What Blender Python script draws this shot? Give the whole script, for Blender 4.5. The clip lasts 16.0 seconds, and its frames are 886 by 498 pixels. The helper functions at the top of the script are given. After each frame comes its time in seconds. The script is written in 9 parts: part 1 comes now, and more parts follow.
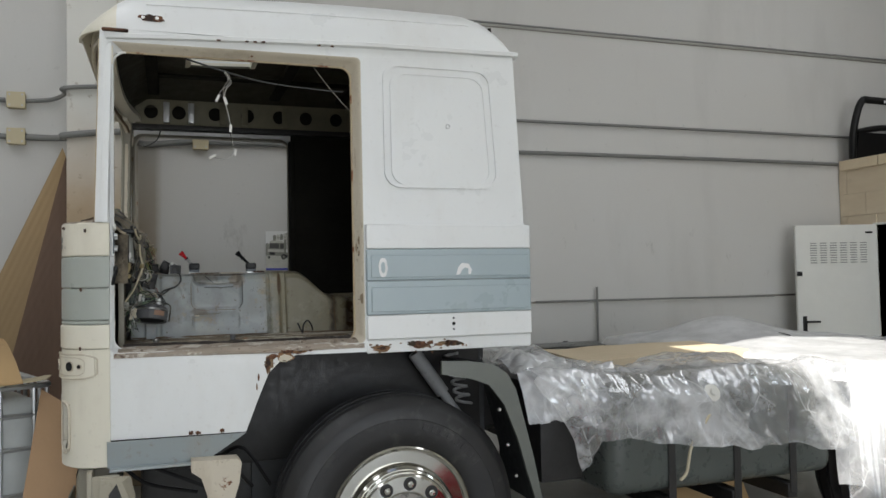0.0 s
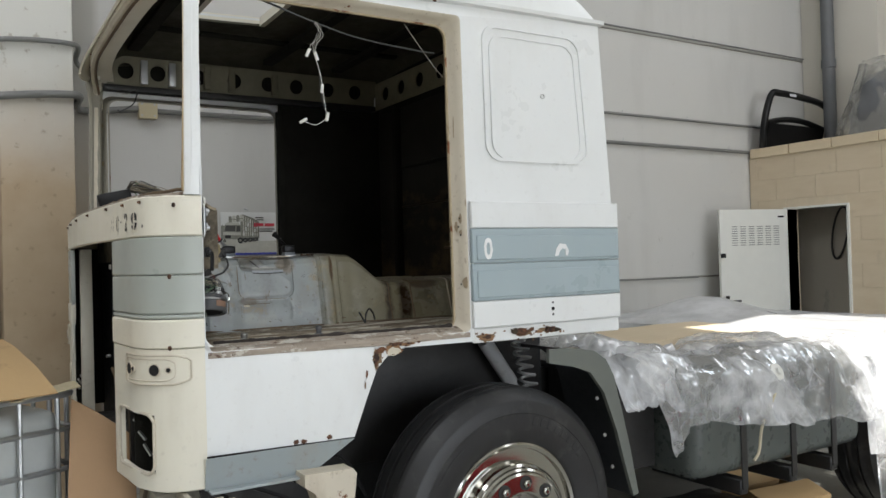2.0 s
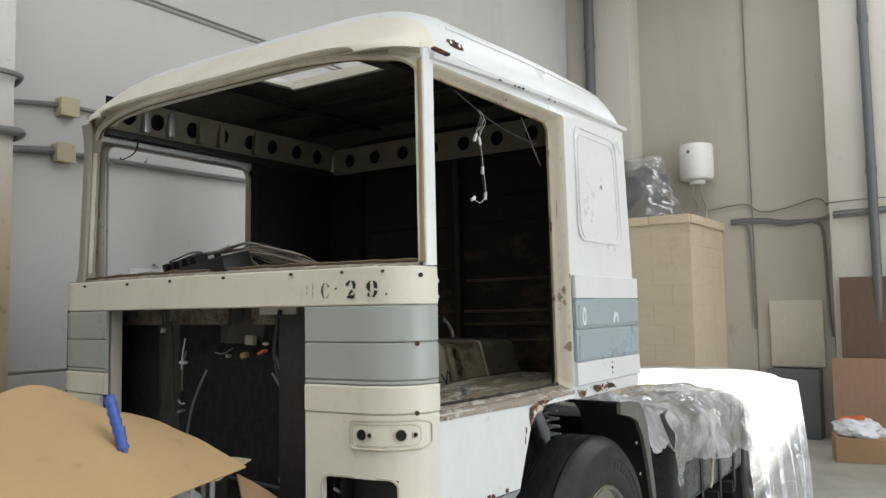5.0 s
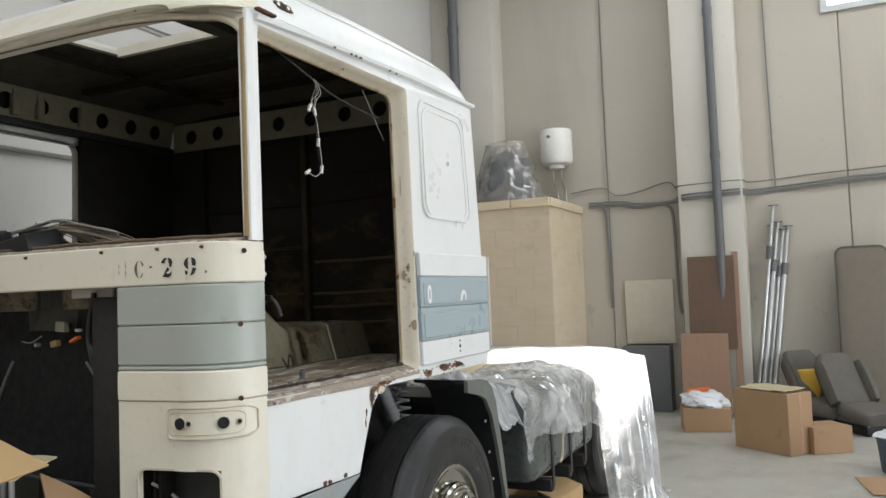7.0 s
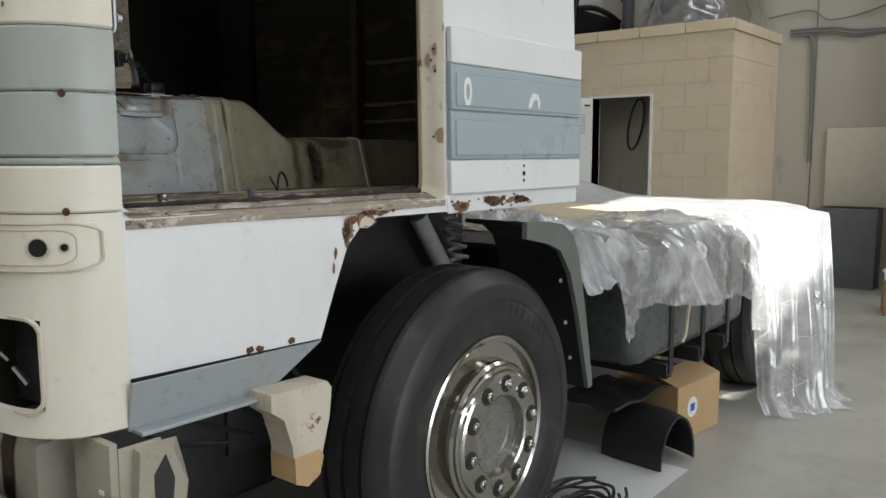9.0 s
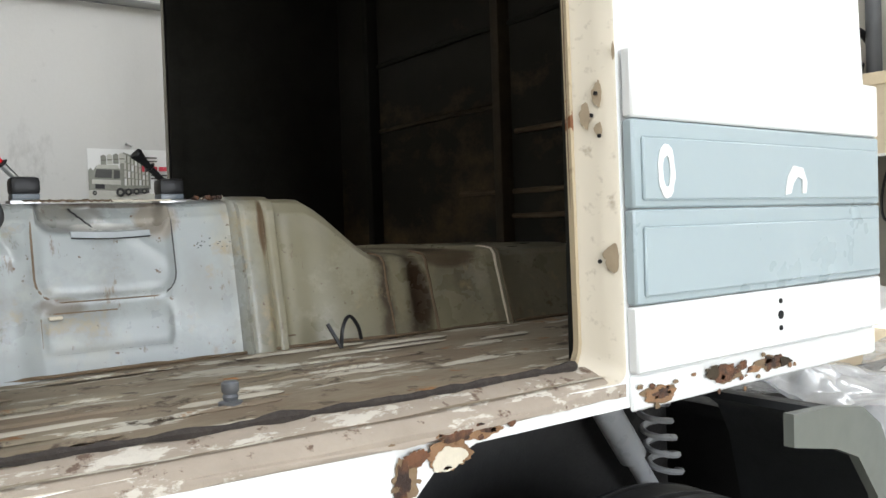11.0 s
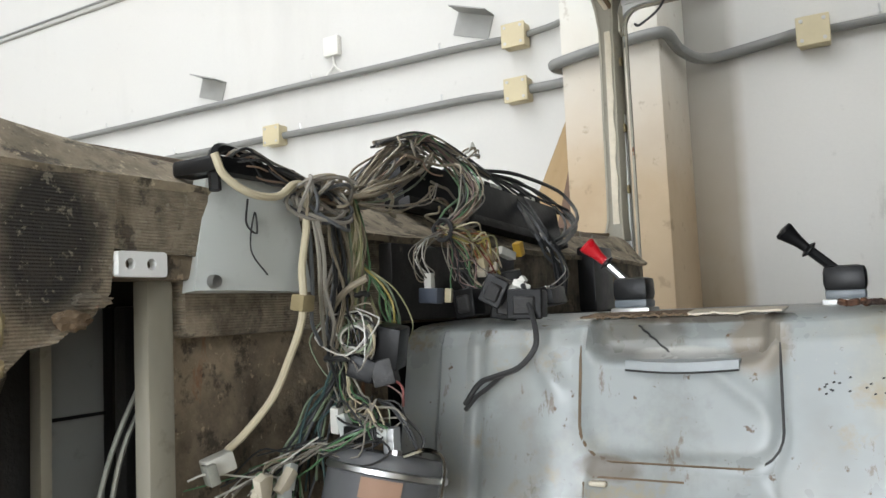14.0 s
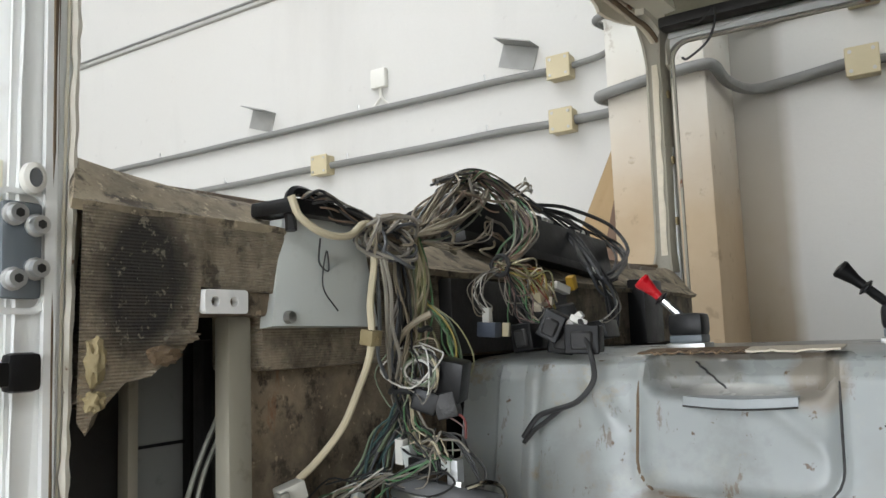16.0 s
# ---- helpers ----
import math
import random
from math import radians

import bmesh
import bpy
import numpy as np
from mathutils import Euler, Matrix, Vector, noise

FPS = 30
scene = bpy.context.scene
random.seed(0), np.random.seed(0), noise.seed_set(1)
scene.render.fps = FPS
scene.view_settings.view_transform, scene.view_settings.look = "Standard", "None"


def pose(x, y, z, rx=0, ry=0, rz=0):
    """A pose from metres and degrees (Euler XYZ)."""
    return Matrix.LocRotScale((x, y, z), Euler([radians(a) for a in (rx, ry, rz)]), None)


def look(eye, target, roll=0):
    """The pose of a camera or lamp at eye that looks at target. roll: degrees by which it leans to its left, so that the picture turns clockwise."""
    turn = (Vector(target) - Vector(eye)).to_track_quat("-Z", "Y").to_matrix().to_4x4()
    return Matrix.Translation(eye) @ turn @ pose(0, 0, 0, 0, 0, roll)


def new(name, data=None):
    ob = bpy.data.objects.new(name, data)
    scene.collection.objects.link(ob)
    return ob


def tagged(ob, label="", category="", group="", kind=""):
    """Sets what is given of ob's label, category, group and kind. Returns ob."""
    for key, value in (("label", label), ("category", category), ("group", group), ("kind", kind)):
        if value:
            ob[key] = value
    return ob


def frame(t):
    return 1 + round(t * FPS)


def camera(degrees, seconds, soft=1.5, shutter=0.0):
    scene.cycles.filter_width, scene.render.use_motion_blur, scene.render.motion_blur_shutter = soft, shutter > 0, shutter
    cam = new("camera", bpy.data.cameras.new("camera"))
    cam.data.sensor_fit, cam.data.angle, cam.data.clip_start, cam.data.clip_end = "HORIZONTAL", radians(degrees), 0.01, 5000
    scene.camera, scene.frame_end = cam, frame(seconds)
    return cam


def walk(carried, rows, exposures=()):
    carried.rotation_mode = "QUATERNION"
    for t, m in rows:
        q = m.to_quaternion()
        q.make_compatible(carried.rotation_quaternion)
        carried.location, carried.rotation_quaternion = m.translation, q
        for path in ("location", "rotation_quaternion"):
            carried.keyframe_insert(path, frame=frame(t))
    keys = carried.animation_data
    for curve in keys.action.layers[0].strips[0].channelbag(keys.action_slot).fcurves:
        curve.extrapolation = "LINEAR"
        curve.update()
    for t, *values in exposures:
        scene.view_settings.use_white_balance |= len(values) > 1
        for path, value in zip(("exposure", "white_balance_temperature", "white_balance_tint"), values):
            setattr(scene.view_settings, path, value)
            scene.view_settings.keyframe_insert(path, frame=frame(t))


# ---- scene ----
cam = camera(58.5, 16.0)
PATH = [
    (0, (0.083, 0.289, 1.654), (0.74, 2.177, 1.726), -1.1),
    (0.5, (-0.136, 0.437, 1.662), (0.605, 2.294, 1.695), -1.3),
    (1, (-0.261, 0.697, 1.654), (0.528, 2.533, 1.719), -0.5),
    (1.5, (-0.512, 0.903, 1.647), (0.392, 2.686, 1.699), -0.6),
    (2, (-0.88, 1.097, 1.664), (0.168, 2.8, 1.691), -1.6),
    (2.5, (-1.204, 1.394, 1.678), (-0.026, 3.008, 1.768), -1.9),
    (3, (-1.586, 1.629, 1.712), (-0.233, 3.099, 1.802), -2.5),
    (3.5, (-1.948, 1.828, 1.727), (-0.441, 3.139, 1.823), -3.4),
    (4, (-2.212, 2.067, 1.743), (-0.627, 3.278, 1.887), -3.0),
    (4.2, (-2.309, 2.114, 1.753), (-0.703, 3.298, 1.899), -2.5),
    (6.3, (-2.644, 2.277, 1.757), (-0.922, 3.281, 1.922), -1.3),
    (6.5, (-2.607, 2.258, 1.744), (-0.862, 3.221, 1.905), -1.8),
    (7, (-2.367, 2.152, 1.709), (-0.559, 3.0, 1.82), -2.2),
    (7.5, (-2.001, 2.083, 1.597), (-0.164, 2.873, 1.58), -0.0),
    (8, (-1.716, 2.168, 1.488), (0.076, 3.037, 1.304), 0.9),
    (8.2, (-1.591, 2.194, 1.493), (0.159, 3.134, 1.263), 0.6),
    (10.3, (-0.338, 2.553, 1.556), (0.931, 4.096, 1.449), -0.4),
    (10.5, (-0.271, 2.673, 1.595), (0.991, 4.221, 1.486), -0.8),
    (11, (-0.061, 2.985, 1.624), (1.125, 4.594, 1.57), -1.9),
    (11.5, (0.121, 3.223, 1.638), (1.127, 4.952, 1.649), -2.7),
    (12, (0.315, 3.445, 1.666), (1.046, 5.306, 1.728), -2.7),
    (12.5, (0.338, 3.596, 1.686), (0.671, 5.566, 1.775), -3.9),
    (13, (0.419, 3.627, 1.697), (0.165, 5.608, 1.809), -3.4),
    (13.5, (0.56, 3.608, 1.707), (-0.214, 5.448, 1.819), -2.6),
    (14, (0.593, 3.56, 1.718), (-0.404, 5.287, 1.873), -2.6),
    (14.5, (0.583, 3.521, 1.724), (-0.525, 5.174, 1.922), -2.3),
    (15, (0.584, 3.501, 1.728), (-0.561, 5.127, 1.936), -1.9),
    (15.5, (0.587, 3.504, 1.731), (-0.552, 5.134, 1.939), -1.9),
    (16, (0.588, 3.511, 1.731), (-0.488, 5.182, 1.955), -2.1),
]
EXPOSURES = [(0, 0.55), (0.5, 0.85), (1, 1.02), (1.5, 0.92), (2, 0.9), (3, 0.92), (3.5, 1.02), (4, 1.07), (6.5, 1.1), (7, 1.12), (7.5, 0.95), (8, 0.68), (10.5, 1.48), (11, 1.88), (11.5, 2.02), (12, 1.32), (12.5, 1.77), (13, 2.3), (13.5, 2.35), (14, 2.0), (14.5, 1.87), (16, 1.77)]
walk(cam, [(t, look(eye, target, roll)) for t, eye, target, roll in PATH], EXPOSURES)

# ---- world, sun and large lights ----
SUN_ELEV, SUN_AZ = 55.0, 225.0      # degrees; azimuth of the way to the sun, from +x towards +y
to_sun = Vector((math.cos(radians(SUN_ELEV)) * math.cos(radians(SUN_AZ)),
                 math.cos(radians(SUN_ELEV)) * math.sin(radians(SUN_AZ)), math.sin(radians(SUN_ELEV))))
world = bpy.data.worlds.new("sky")
world.use_nodes = True
scene.world = world
wn = world.node_tree.nodes
sky = wn.new("ShaderNodeTexSky")
sky.sky_type, sky.sun_disc = "NISHITA", False
sky.sun_elevation, sky.sun_rotation = radians(SUN_ELEV), radians(90 - SUN_AZ)
wn["Background"].inputs["Strength"].default_value = 0.12
world.node_tree.links.new(sky.outputs[0], wn["Background"].inputs["Color"])


def lamp(name, kind, energy, m, colour=(1, 1, 1), **more):
    data = bpy.data.lights.new(name, kind)
    data.energy, data.color = energy, colour
    for key, value in more.items():
        if key == "size":
            data.size = value
        elif key == "size_y":
            data.shape, data.size_y = "RECTANGLE", value
        elif key == "angle":
            data.angle = value
    ob = new(name, data)
    ob.matrix_world = m
    return ob


lamp("sun", "SUN", 5.0, look(Vector((3.8, 4.2, 1.2)) + 20 * to_sun, (3.8, 4.2, 1.2)), (1, 0.96, 0.9), angle=radians(0.5))
# daylight of the assumed open gate as a lamp; roof lamps are added fill
lamp("gate_daylight", "AREA", 216.0, look((1.5, -6.9, 2.4), (1.5, 0, 2.2)), (0.912, 0.941, 1.0), size=7.0, size_y=4.4)
for xx, watts in ((-6.0, 75.0), (-2.0, 100.0), (6.4, 78.0)):
    lamp("roof_fill", "AREA", watts, look((xx, 1.0, 6.93), (xx, 1.01, 0)), (0.912, 0.941, 1.0), size=1.2, size_y=9.0)

# ---- materials ----


class Nodes:
    """A small writer of node materials."""

    def __init__(self, name):
        self.mat = bpy.data.materials.new(name)
        self.mat.use_nodes = True
        self.tree = self.mat.node_tree
        self.bsdf = self.tree.nodes["Principled BSDF"]
        self.coord = self.tree.nodes.new("ShaderNodeNewGeometry").outputs["Position"]

    def link(self, a, b):
        self.tree.links.new(a, b)

    def noise(self, scale, detail=4.0, rough=0.6, stretch=None):
        n = self.tree.nodes.new("ShaderNodeTexNoise")
        n.inputs["Scale"].default_value, n.inputs["Detail"].default_value, n.inputs["Roughness"].default_value = scale, detail, rough
        src = self.coord
        if stretch:
            mp = self.tree.nodes.new("ShaderNodeMapping")
            mp.inputs["Scale"].default_value = stretch
            self.link(src, mp.inputs["Vector"])
            src = mp.outputs[0]
        self.link(src, n.inputs["Vector"])
        return n.outputs["Fac"]

    def ramp(self, fac, *stops):
        r = self.tree.nodes.new("ShaderNodeValToRGB")
        el = r.color_ramp.elements
        for k, (pos, col) in enumerate(stops):
            e = el[k] if k < 2 else el.new(pos)
            e.position = pos
            e.color = (*col, 1) if len(col) == 3 else col
        self.link(fac, r.inputs[0])
        return r.outputs[0]

    def step(self, fac, lo, hi):
        return self.ramp(fac, (lo, (0, 0, 0)), (hi, (1, 1, 1)))

    def mix(self, fac, a, b):
        m = self.tree.nodes.new("ShaderNodeMix")
        m.data_type = "RGBA"
        for sock, v in ((m.inputs[0], fac), (m.inputs[6], a), (m.inputs[7], b)):
            if isinstance(v, (int, float)):
                sock.default_value = v
            elif isinstance(v, tuple):
                sock.default_value = (*v, 1)
            else:
                self.link(v, sock)
        return m.outputs[2]

    def math(self, op, a, b):
        m = self.tree.nodes.new("ShaderNodeMath")
        m.operation = op
        for sock, v in zip(m.inputs, (a, b)):
            if isinstance(v, (int, float)):
                sock.default_value = v
            else:
                self.link(v, sock)
        return m.outputs[0]

    def bump(self, height, strength=0.3, distance=0.01):
        b = self.tree.nodes.new("ShaderNodeBump")
        b.inputs["Strength"].default_value, b.inputs["Distance"].default_value = strength, distance
        self.link(height, b.inputs["Height"])
        self.link(b.outputs[0], self.bsdf.inputs["Normal"])

    def done(self, colour=None, rough=None, metal=0.0, spec=None):
        for key, v in (("Base Color", colour), ("Roughness", rough), ("Metallic", metal), ("Specular IOR Level", spec)):
            if v is None:
                continue
            if isinstance(v, tuple):
                self.bsdf.inputs[key].default_value = (*v, 1)
            elif isinstance(v, (int, float)):
                self.bsdf.inputs[key].default_value = v
            else:
                self.link(v, self.bsdf.inputs[key])
        return self.mat


def plain(name, colour, rough=0.5, metal=0.0, vary=0.15, scale=9.0, bump=0.0, spec=None):
    """A surface of one colour with grain and blotches."""
    n = Nodes(name)
    lo = tuple(c * (1 - vary) for c in colour)
    hi = tuple(min(1, c * (1 + vary)) for c in colour)
    c = n.mix(n.noise(scale), lo, hi)
    c = n.mix(n.math("MULTIPLY", n.noise(scale * 9, 2), 0.5), c, tuple(x * (1 - 0.6 * vary) for x in colour))
    if bump:
        n.bump(n.noise(scale * 12, 3), bump, 0.004)
    return n.done(c, n.ramp(n.noise(scale * 3), (0.3, (rough * 0.8,) * 3), (0.7, (min(1, rough * 1.2),) * 3)), metal, spec)


def paint(name, colour, rough=0.35, dirt=(0.33, 0.26, 0.17), amount=0.35, rust=0.0, dust=0.0):
    """Old vehicle paint: blotched, stained, with chips of rust."""
    n = Nodes(name)
    c = n.mix(n.noise(3.0), tuple(x * 0.95 for x in colour), colour)
    stain = n.math("MULTIPLY", n.step(n.noise(2.2, 6, 0.65, (1, 1, 0.35)), 0.52, 0.78), amount)
    c = n.mix(stain, c, dirt)
    fine = n.math("MULTIPLY", n.step(n.noise(34, 4), 0.6, 0.78), amount * 0.7)
    c = n.mix(fine, c, tuple(x * 0.7 for x in dirt))
    if rust:
        spots = n.math("MULTIPLY", n.step(n.noise(7.5, 8, 0.7), 0.68 - rust * 0.2, 0.70 - rust * 0.2), 1.0)
        rc = n.mix(n.noise(40), (0.07, 0.025, 0.012), (0.28, 0.11, 0.035))
        c = n.mix(spots, c, rc)
    n.bump(n.noise(22, 4), 0.05 + rust * 0.2, 0.004)
    return n.done(c, n.ramp(n.noise(5), (0.3, (rough * 0.75,) * 3), (0.75, (min(1, rough * 1.5),) * 3)))


M = {}
M["white"] = paint("white_cab_paint", (0.77, 0.78, 0.765), 0.33, amount=0.16)
M["cream"] = paint("yellowed_white_paint", (0.76, 0.72, 0.60), 0.38, amount=0.3)
M["jamb"] = paint("dirty_cream_jamb_paint", (0.60, 0.54, 0.43), 0.5, (0.25, 0.175, 0.10), 0.95, 0.08)
M["greyblue"] = paint("grey_blue_band_paint", (0.36, 0.43, 0.45), 0.3, (0.55, 0.58, 0.58), 0.12)
M["greygreen"] = paint("faded_grey_green_paint", (0.39, 0.415, 0.375), 0.35, (0.3, 0.28, 0.22), 0.2)


def sill_mat():
    n = Nodes("scraped_sill")
    c = n.mix(n.noise(6, 6, 0.7), (0.22, 0.175, 0.135), (0.43, 0.37, 0.30))
    c = n.mix(n.step(n.noise(16, 7, 0.72, (0.6, 1.4, 1)), 0.54, 0.58), c, (0.55, 0.51, 0.44))
    c = n.mix(n.step(n.noise(22, 6, 0.7), 0.58, 0.63), c, (0.13, 0.085, 0.06))
    c = n.mix(n.step(n.noise(9, 6, 0.7), 0.66, 0.72), c, (0.25, 0.12, 0.05))
    n.bump(n.noise(50, 6), 0.5, 0.006)
    return n.done(c, 0.75)


M["sill"] = sill_mat()
M["hinge"] = paint("scratched_blue_grey_hinge_paint", (0.115, 0.135, 0.15), 0.35, (0.45, 0.47, 0.48), 0.7)
M["step"] = paint("pale_blue_step_metal", (0.33, 0.37, 0.375), 0.35, (0.34, 0.26, 0.16), 0.9)


def floor_paint():
    n = Nodes("dirty_cab_floor")
    c = n.mix(n.noise(4), (0.23, 0.185, 0.13), (0.36, 0.31, 0.225))
    c = n.mix(n.step(n.noise(5, 8, 0.72, (0.4, 1.3, 1)), 0.45, 0.58), c, (0.23, 0.175, 0.12))
    c = n.mix(n.step(n.noise(10, 8, 0.74, (0.30, 1.2, 1)), 0.555, 0.585), c, (0.56, 0.52, 0.43))
    c = n.mix(n.step(n.noise(15, 6, 0.7), 0.57, 0.64), c, (0.085, 0.06, 0.04))
    c = n.mix(n.step(n.noise(9, 6, 0.7), 0.62, 0.68), c, (0.30, 0.14, 0.05))
    n.bump(n.noise(30, 6), 0.5, 0.006)
    return n.done(c, 0.75)


def tunnel_paint():
    n = Nodes("grey_blue_tunnel_paint")
    # pale blue-grey in front, yellowed towards the rear
    sep = n.tree.nodes.new("ShaderNodeSeparateXYZ")
    n.link(n.coord, sep.inputs[0])
    back = n.step(n.math("ADD", sep.outputs[0], n.math("MULTIPLY", n.noise(5), 0.12)), 0.60, 0.70)
    c = n.mix(back, n.mix(n.noise(3.5), (0.285, 0.31, 0.31), (0.36, 0.38, 0.365)), n.mix(n.noise(3.5), (0.19, 0.168, 0.108), (0.26, 0.235, 0.155)))
    c = n.mix(n.step(sep.outputs[0], 1.06, 1.10), c, n.mix(n.noise(4), (0.30, 0.275, 0.205), (0.40, 0.375, 0.30)))
    burn = n.math("MULTIPLY", n.step(n.math("SUBTRACT", 1.0, n.math("ABSOLUTE", n.math("MULTIPLY", n.math("SUBTRACT", n.math("ADD", sep.outputs[0], n.math("MULTIPLY", n.noise(7), 0.10)), 1.055), 16.0), 0.0)), 0.45, 1.0), 0.9)
    c = n.mix(burn, c, (0.05, 0.032, 0.02))
    burn2 = n.math("MULTIPLY", n.step(n.math("SUBTRACT", 1.0, n.math("ABSOLUTE", n.math("MULTIPLY", n.math("SUBTRACT", n.math("ADD", sep.outputs[0], n.math("MULTIPLY", n.noise(16, 5), 0.07)), 0.965), 26.0), 0.0)), 0.2, 0.9), 0.85)
    c = n.mix(burn2, c, (0.045, 0.028, 0.018))
    grime = n.math("MULTIPLY", n.step(n.noise(4.5, 6, 0.62), 0.52, 0.70), 0.55)
    c = n.mix(n.math("MULTIPLY", n.step(n.noise(6, 6, 0.68), 0.55, 0.64), 0.28), c, (0.43, 0.40, 0.31))
    c = n.mix(grime, c, (0.085, 0.078, 0.066))
    c = n.mix(n.math("MULTIPLY", n.step(n.noise(2.6, 5, 0.6), 0.52, 0.66), 0.5), c, (0.20, 0.18, 0.135))
    c = n.mix(n.math("MULTIPLY", n.math("MULTIPLY", n.step(n.noise(150, 2), 0.68, 0.74), 0.5), n.step(n.noise(5, 3), 0.58, 0.68)), c, (0.45, 0.44, 0.41))
    c = n.mix(n.math("MULTIPLY", n.step(n.noise(9, 6, 0.7), 0.58, 0.70), 0.75), c, (0.34, 0.27, 0.155))
    c = n.mix(n.step(n.noise(60, 3), 0.68, 0.73), c, (0.12, 0.08, 0.05))
    c = n.mix(n.math("MULTIPLY", n.step(n.noise(26, 7, 0.75, (1, 1, 0.35)), 0.61, 0.66), 0.7), c, (0.15, 0.10, 0.06))
    # burnt, oily and rusty patches, and darker and paler ones, with ragged rims
    for cx, cz, rx, rz, colour, most in ((0.43, 1.66, 0.045, 0.045, (0.24, 0.165, 0.09), 0.5), (0.27, 1.672, 0.075, 0.04, (0.16, 0.145, 0.12), 0.6), (0.36, 1.694, 0.12, 0.010, (0.09, 0.06, 0.035), 0.7), (0.33, 1.645, 0.07, 0.012, (0.50, 0.49, 0.45), 0.7),
                                         (0.10, 1.50, 0.06, 0.10, (0.20, 0.20, 0.19), 0.5), (1.03, 1.46, 0.035, 0.10, (0.035, 0.02, 0.012), 0.9), (1.14, 1.55, 0.10, 0.03, (0.07, 0.045, 0.025), 0.8),
                                         (0.235, 1.50, 0.05, 0.02, (0.13, 0.10, 0.07), 0.7), (0.645, 1.64, 0.012, 0.07, (0.10, 0.06, 0.03), 0.9)):
        dx = n.math("MULTIPLY", n.math("SUBTRACT", sep.outputs[0], cx), 1 / rx)
        dz = n.math("MULTIPLY", n.math("SUBTRACT", sep.outputs[2], cz), 1 / rz)
        d = n.math("ADD", n.math("MULTIPLY", dx, dx), n.math("MULTIPLY", dz, dz))
        near = n.math("SUBTRACT", n.math("ADD", 0.55, n.math("MULTIPLY", n.noise(34, 6, 0.7), 0.9)), d)
        c = n.mix(n.math("MULTIPLY", n.step(near, 0.0, 0.55), most), c, colour)
    n.bump(n.noise(18, 4), 0.12, 0.006)
    return n.done(c, n.ramp(n.noise(8), (0.3, (0.22,) * 3), (0.8, (0.5,) * 3)))


def rust_mat():
    n = Nodes("flaking_rust")
    c = n.mix(n.step(n.noise(28, 6), 0.4, 0.6), (0.035, 0.02, 0.014), (0.15, 0.065, 0.03))
    c = n.mix(n.step(n.noise(55, 4), 0.6, 0.66), c, (0.02, 0.015, 0.012))
    n.bump(n.noise(45, 6), 0.9, 0.01)
    return n.done(c, 0.85)


def wall_mat(name, base, warm, seamy=True):
    n = Nodes(name)
    c = n.mix(n.noise(0.55, 5, 0.55), base, warm)
    c = n.mix(n.math("MULTIPLY", n.step(n.noise(1.3, 6, 0.6, (1, 1, 0.25)), 0.55, 0.8), 0.35), c, tuple(x * 0.62 for x in warm))
    c = n.mix(n.math("MULTIPLY", n.step(n.noise(11, 5, 0.6), 0.66, 0.72), 0.22), c, tuple(x * 0.55 for x in warm))
    c = n.mix(n.math("MULTIPLY", n.noise(60, 2), 0.25), c, tuple(x * 0.8 for x in base))
    sep = n.tree.nodes.new("ShaderNodeSeparateXYZ")
    n.link(n.coord, sep.inputs[0])
    # scuffs at the height where things were leaned, and drips
    reach = n.ramp(n.math("MULTIPLY", sep.outputs[2], 0.25), (0.48, (1, 1, 1)), (0.60, (0, 0, 0)))
    scuff = n.math("MULTIPLY", n.step(n.noise(3.6, 7, 0.72, (1, 1, 0.45)), 0.60, 0.68), reach)
    c = n.mix(n.math("MULTIPLY", scuff, 0.38), c, (0.22, 0.21, 0.19))
    if seamy:
        # shade beside the column, painted as a brown band that greys upwards
        edge = n.math("ADD", n.math("ADD", sep.outputs[0], 0.5), n.math("MULTIPLY", n.noise(3, 4), 0.04))
        side_shade = n.ramp(edge, (0.20, (0, 0, 0)), (0.22, (1, 1, 1)), (0.50, (0.85, 0.85, 0.85)), (0.56, (0, 0, 0)))
        c = n.mix(n.math("MULTIPLY", side_shade, 0.95), c, n.mix(n.ramp(n.math("MULTIPLY", n.math("ADD", sep.outputs[2], n.noise(1.5)), 0.25), (0.55, (0, 0, 0)), (0.85, (1, 1, 1))), (0.28, 0.21, 0.125), (0.36, 0.345, 0.31)))
    n.bump(n.noise(70, 4), 0.18, 0.004)
    return n.done(c, 0.82)


def stained_column():
    n = Nodes("brown_stained_column")
    sep = n.tree.nodes.new("ShaderNodeSeparateXYZ")
    n.link(n.coord, sep.inputs[0])
    h = n.math("ADD", sep.outputs[2], n.math("MULTIPLY", n.noise(2.5, 5), 0.5))
    c = n.mix(n.step(n.math("MULTIPLY", h, 0.25), 0.60, 0.82), n.mix(n.noise(3, 5), (0.40, 0.29, 0.18), (0.56, 0.45, 0.31)), (0.66, 0.65, 0.60))
    c = n.mix(n.math("MULTIPLY", n.step(n.noise(14, 5), 0.62, 0.7), 0.5), c, (0.25, 0.19, 0.12))
    n.bump(n.noise(60, 4), 0.15, 0.004)
    return n.done(c, 0.8)


def concrete():
    n = Nodes("worn_concrete_floor")
    c = n.mix(n.noise(0.7, 6, 0.6), (0.375, 0.365, 0.315), (0.485, 0.475, 0.425))
    c = n.mix(n.math("MULTIPLY", n.step(n.noise(1.8, 6, 0.65), 0.52, 0.72), 0.5), c, (0.25, 0.235, 0.20))
    c = n.mix(n.math("MULTIPLY", n.step(n.noise(9, 6), 0.6, 0.72), 0.35), c, (0.17, 0.16, 0.14))
    n.bump(n.noise(40, 5), 0.12, 0.004)
    return n.done(c, n.ramp(n.noise(2.4, 5), (0.35, (0.28,) * 3), (0.7, (0.6,) * 3)))


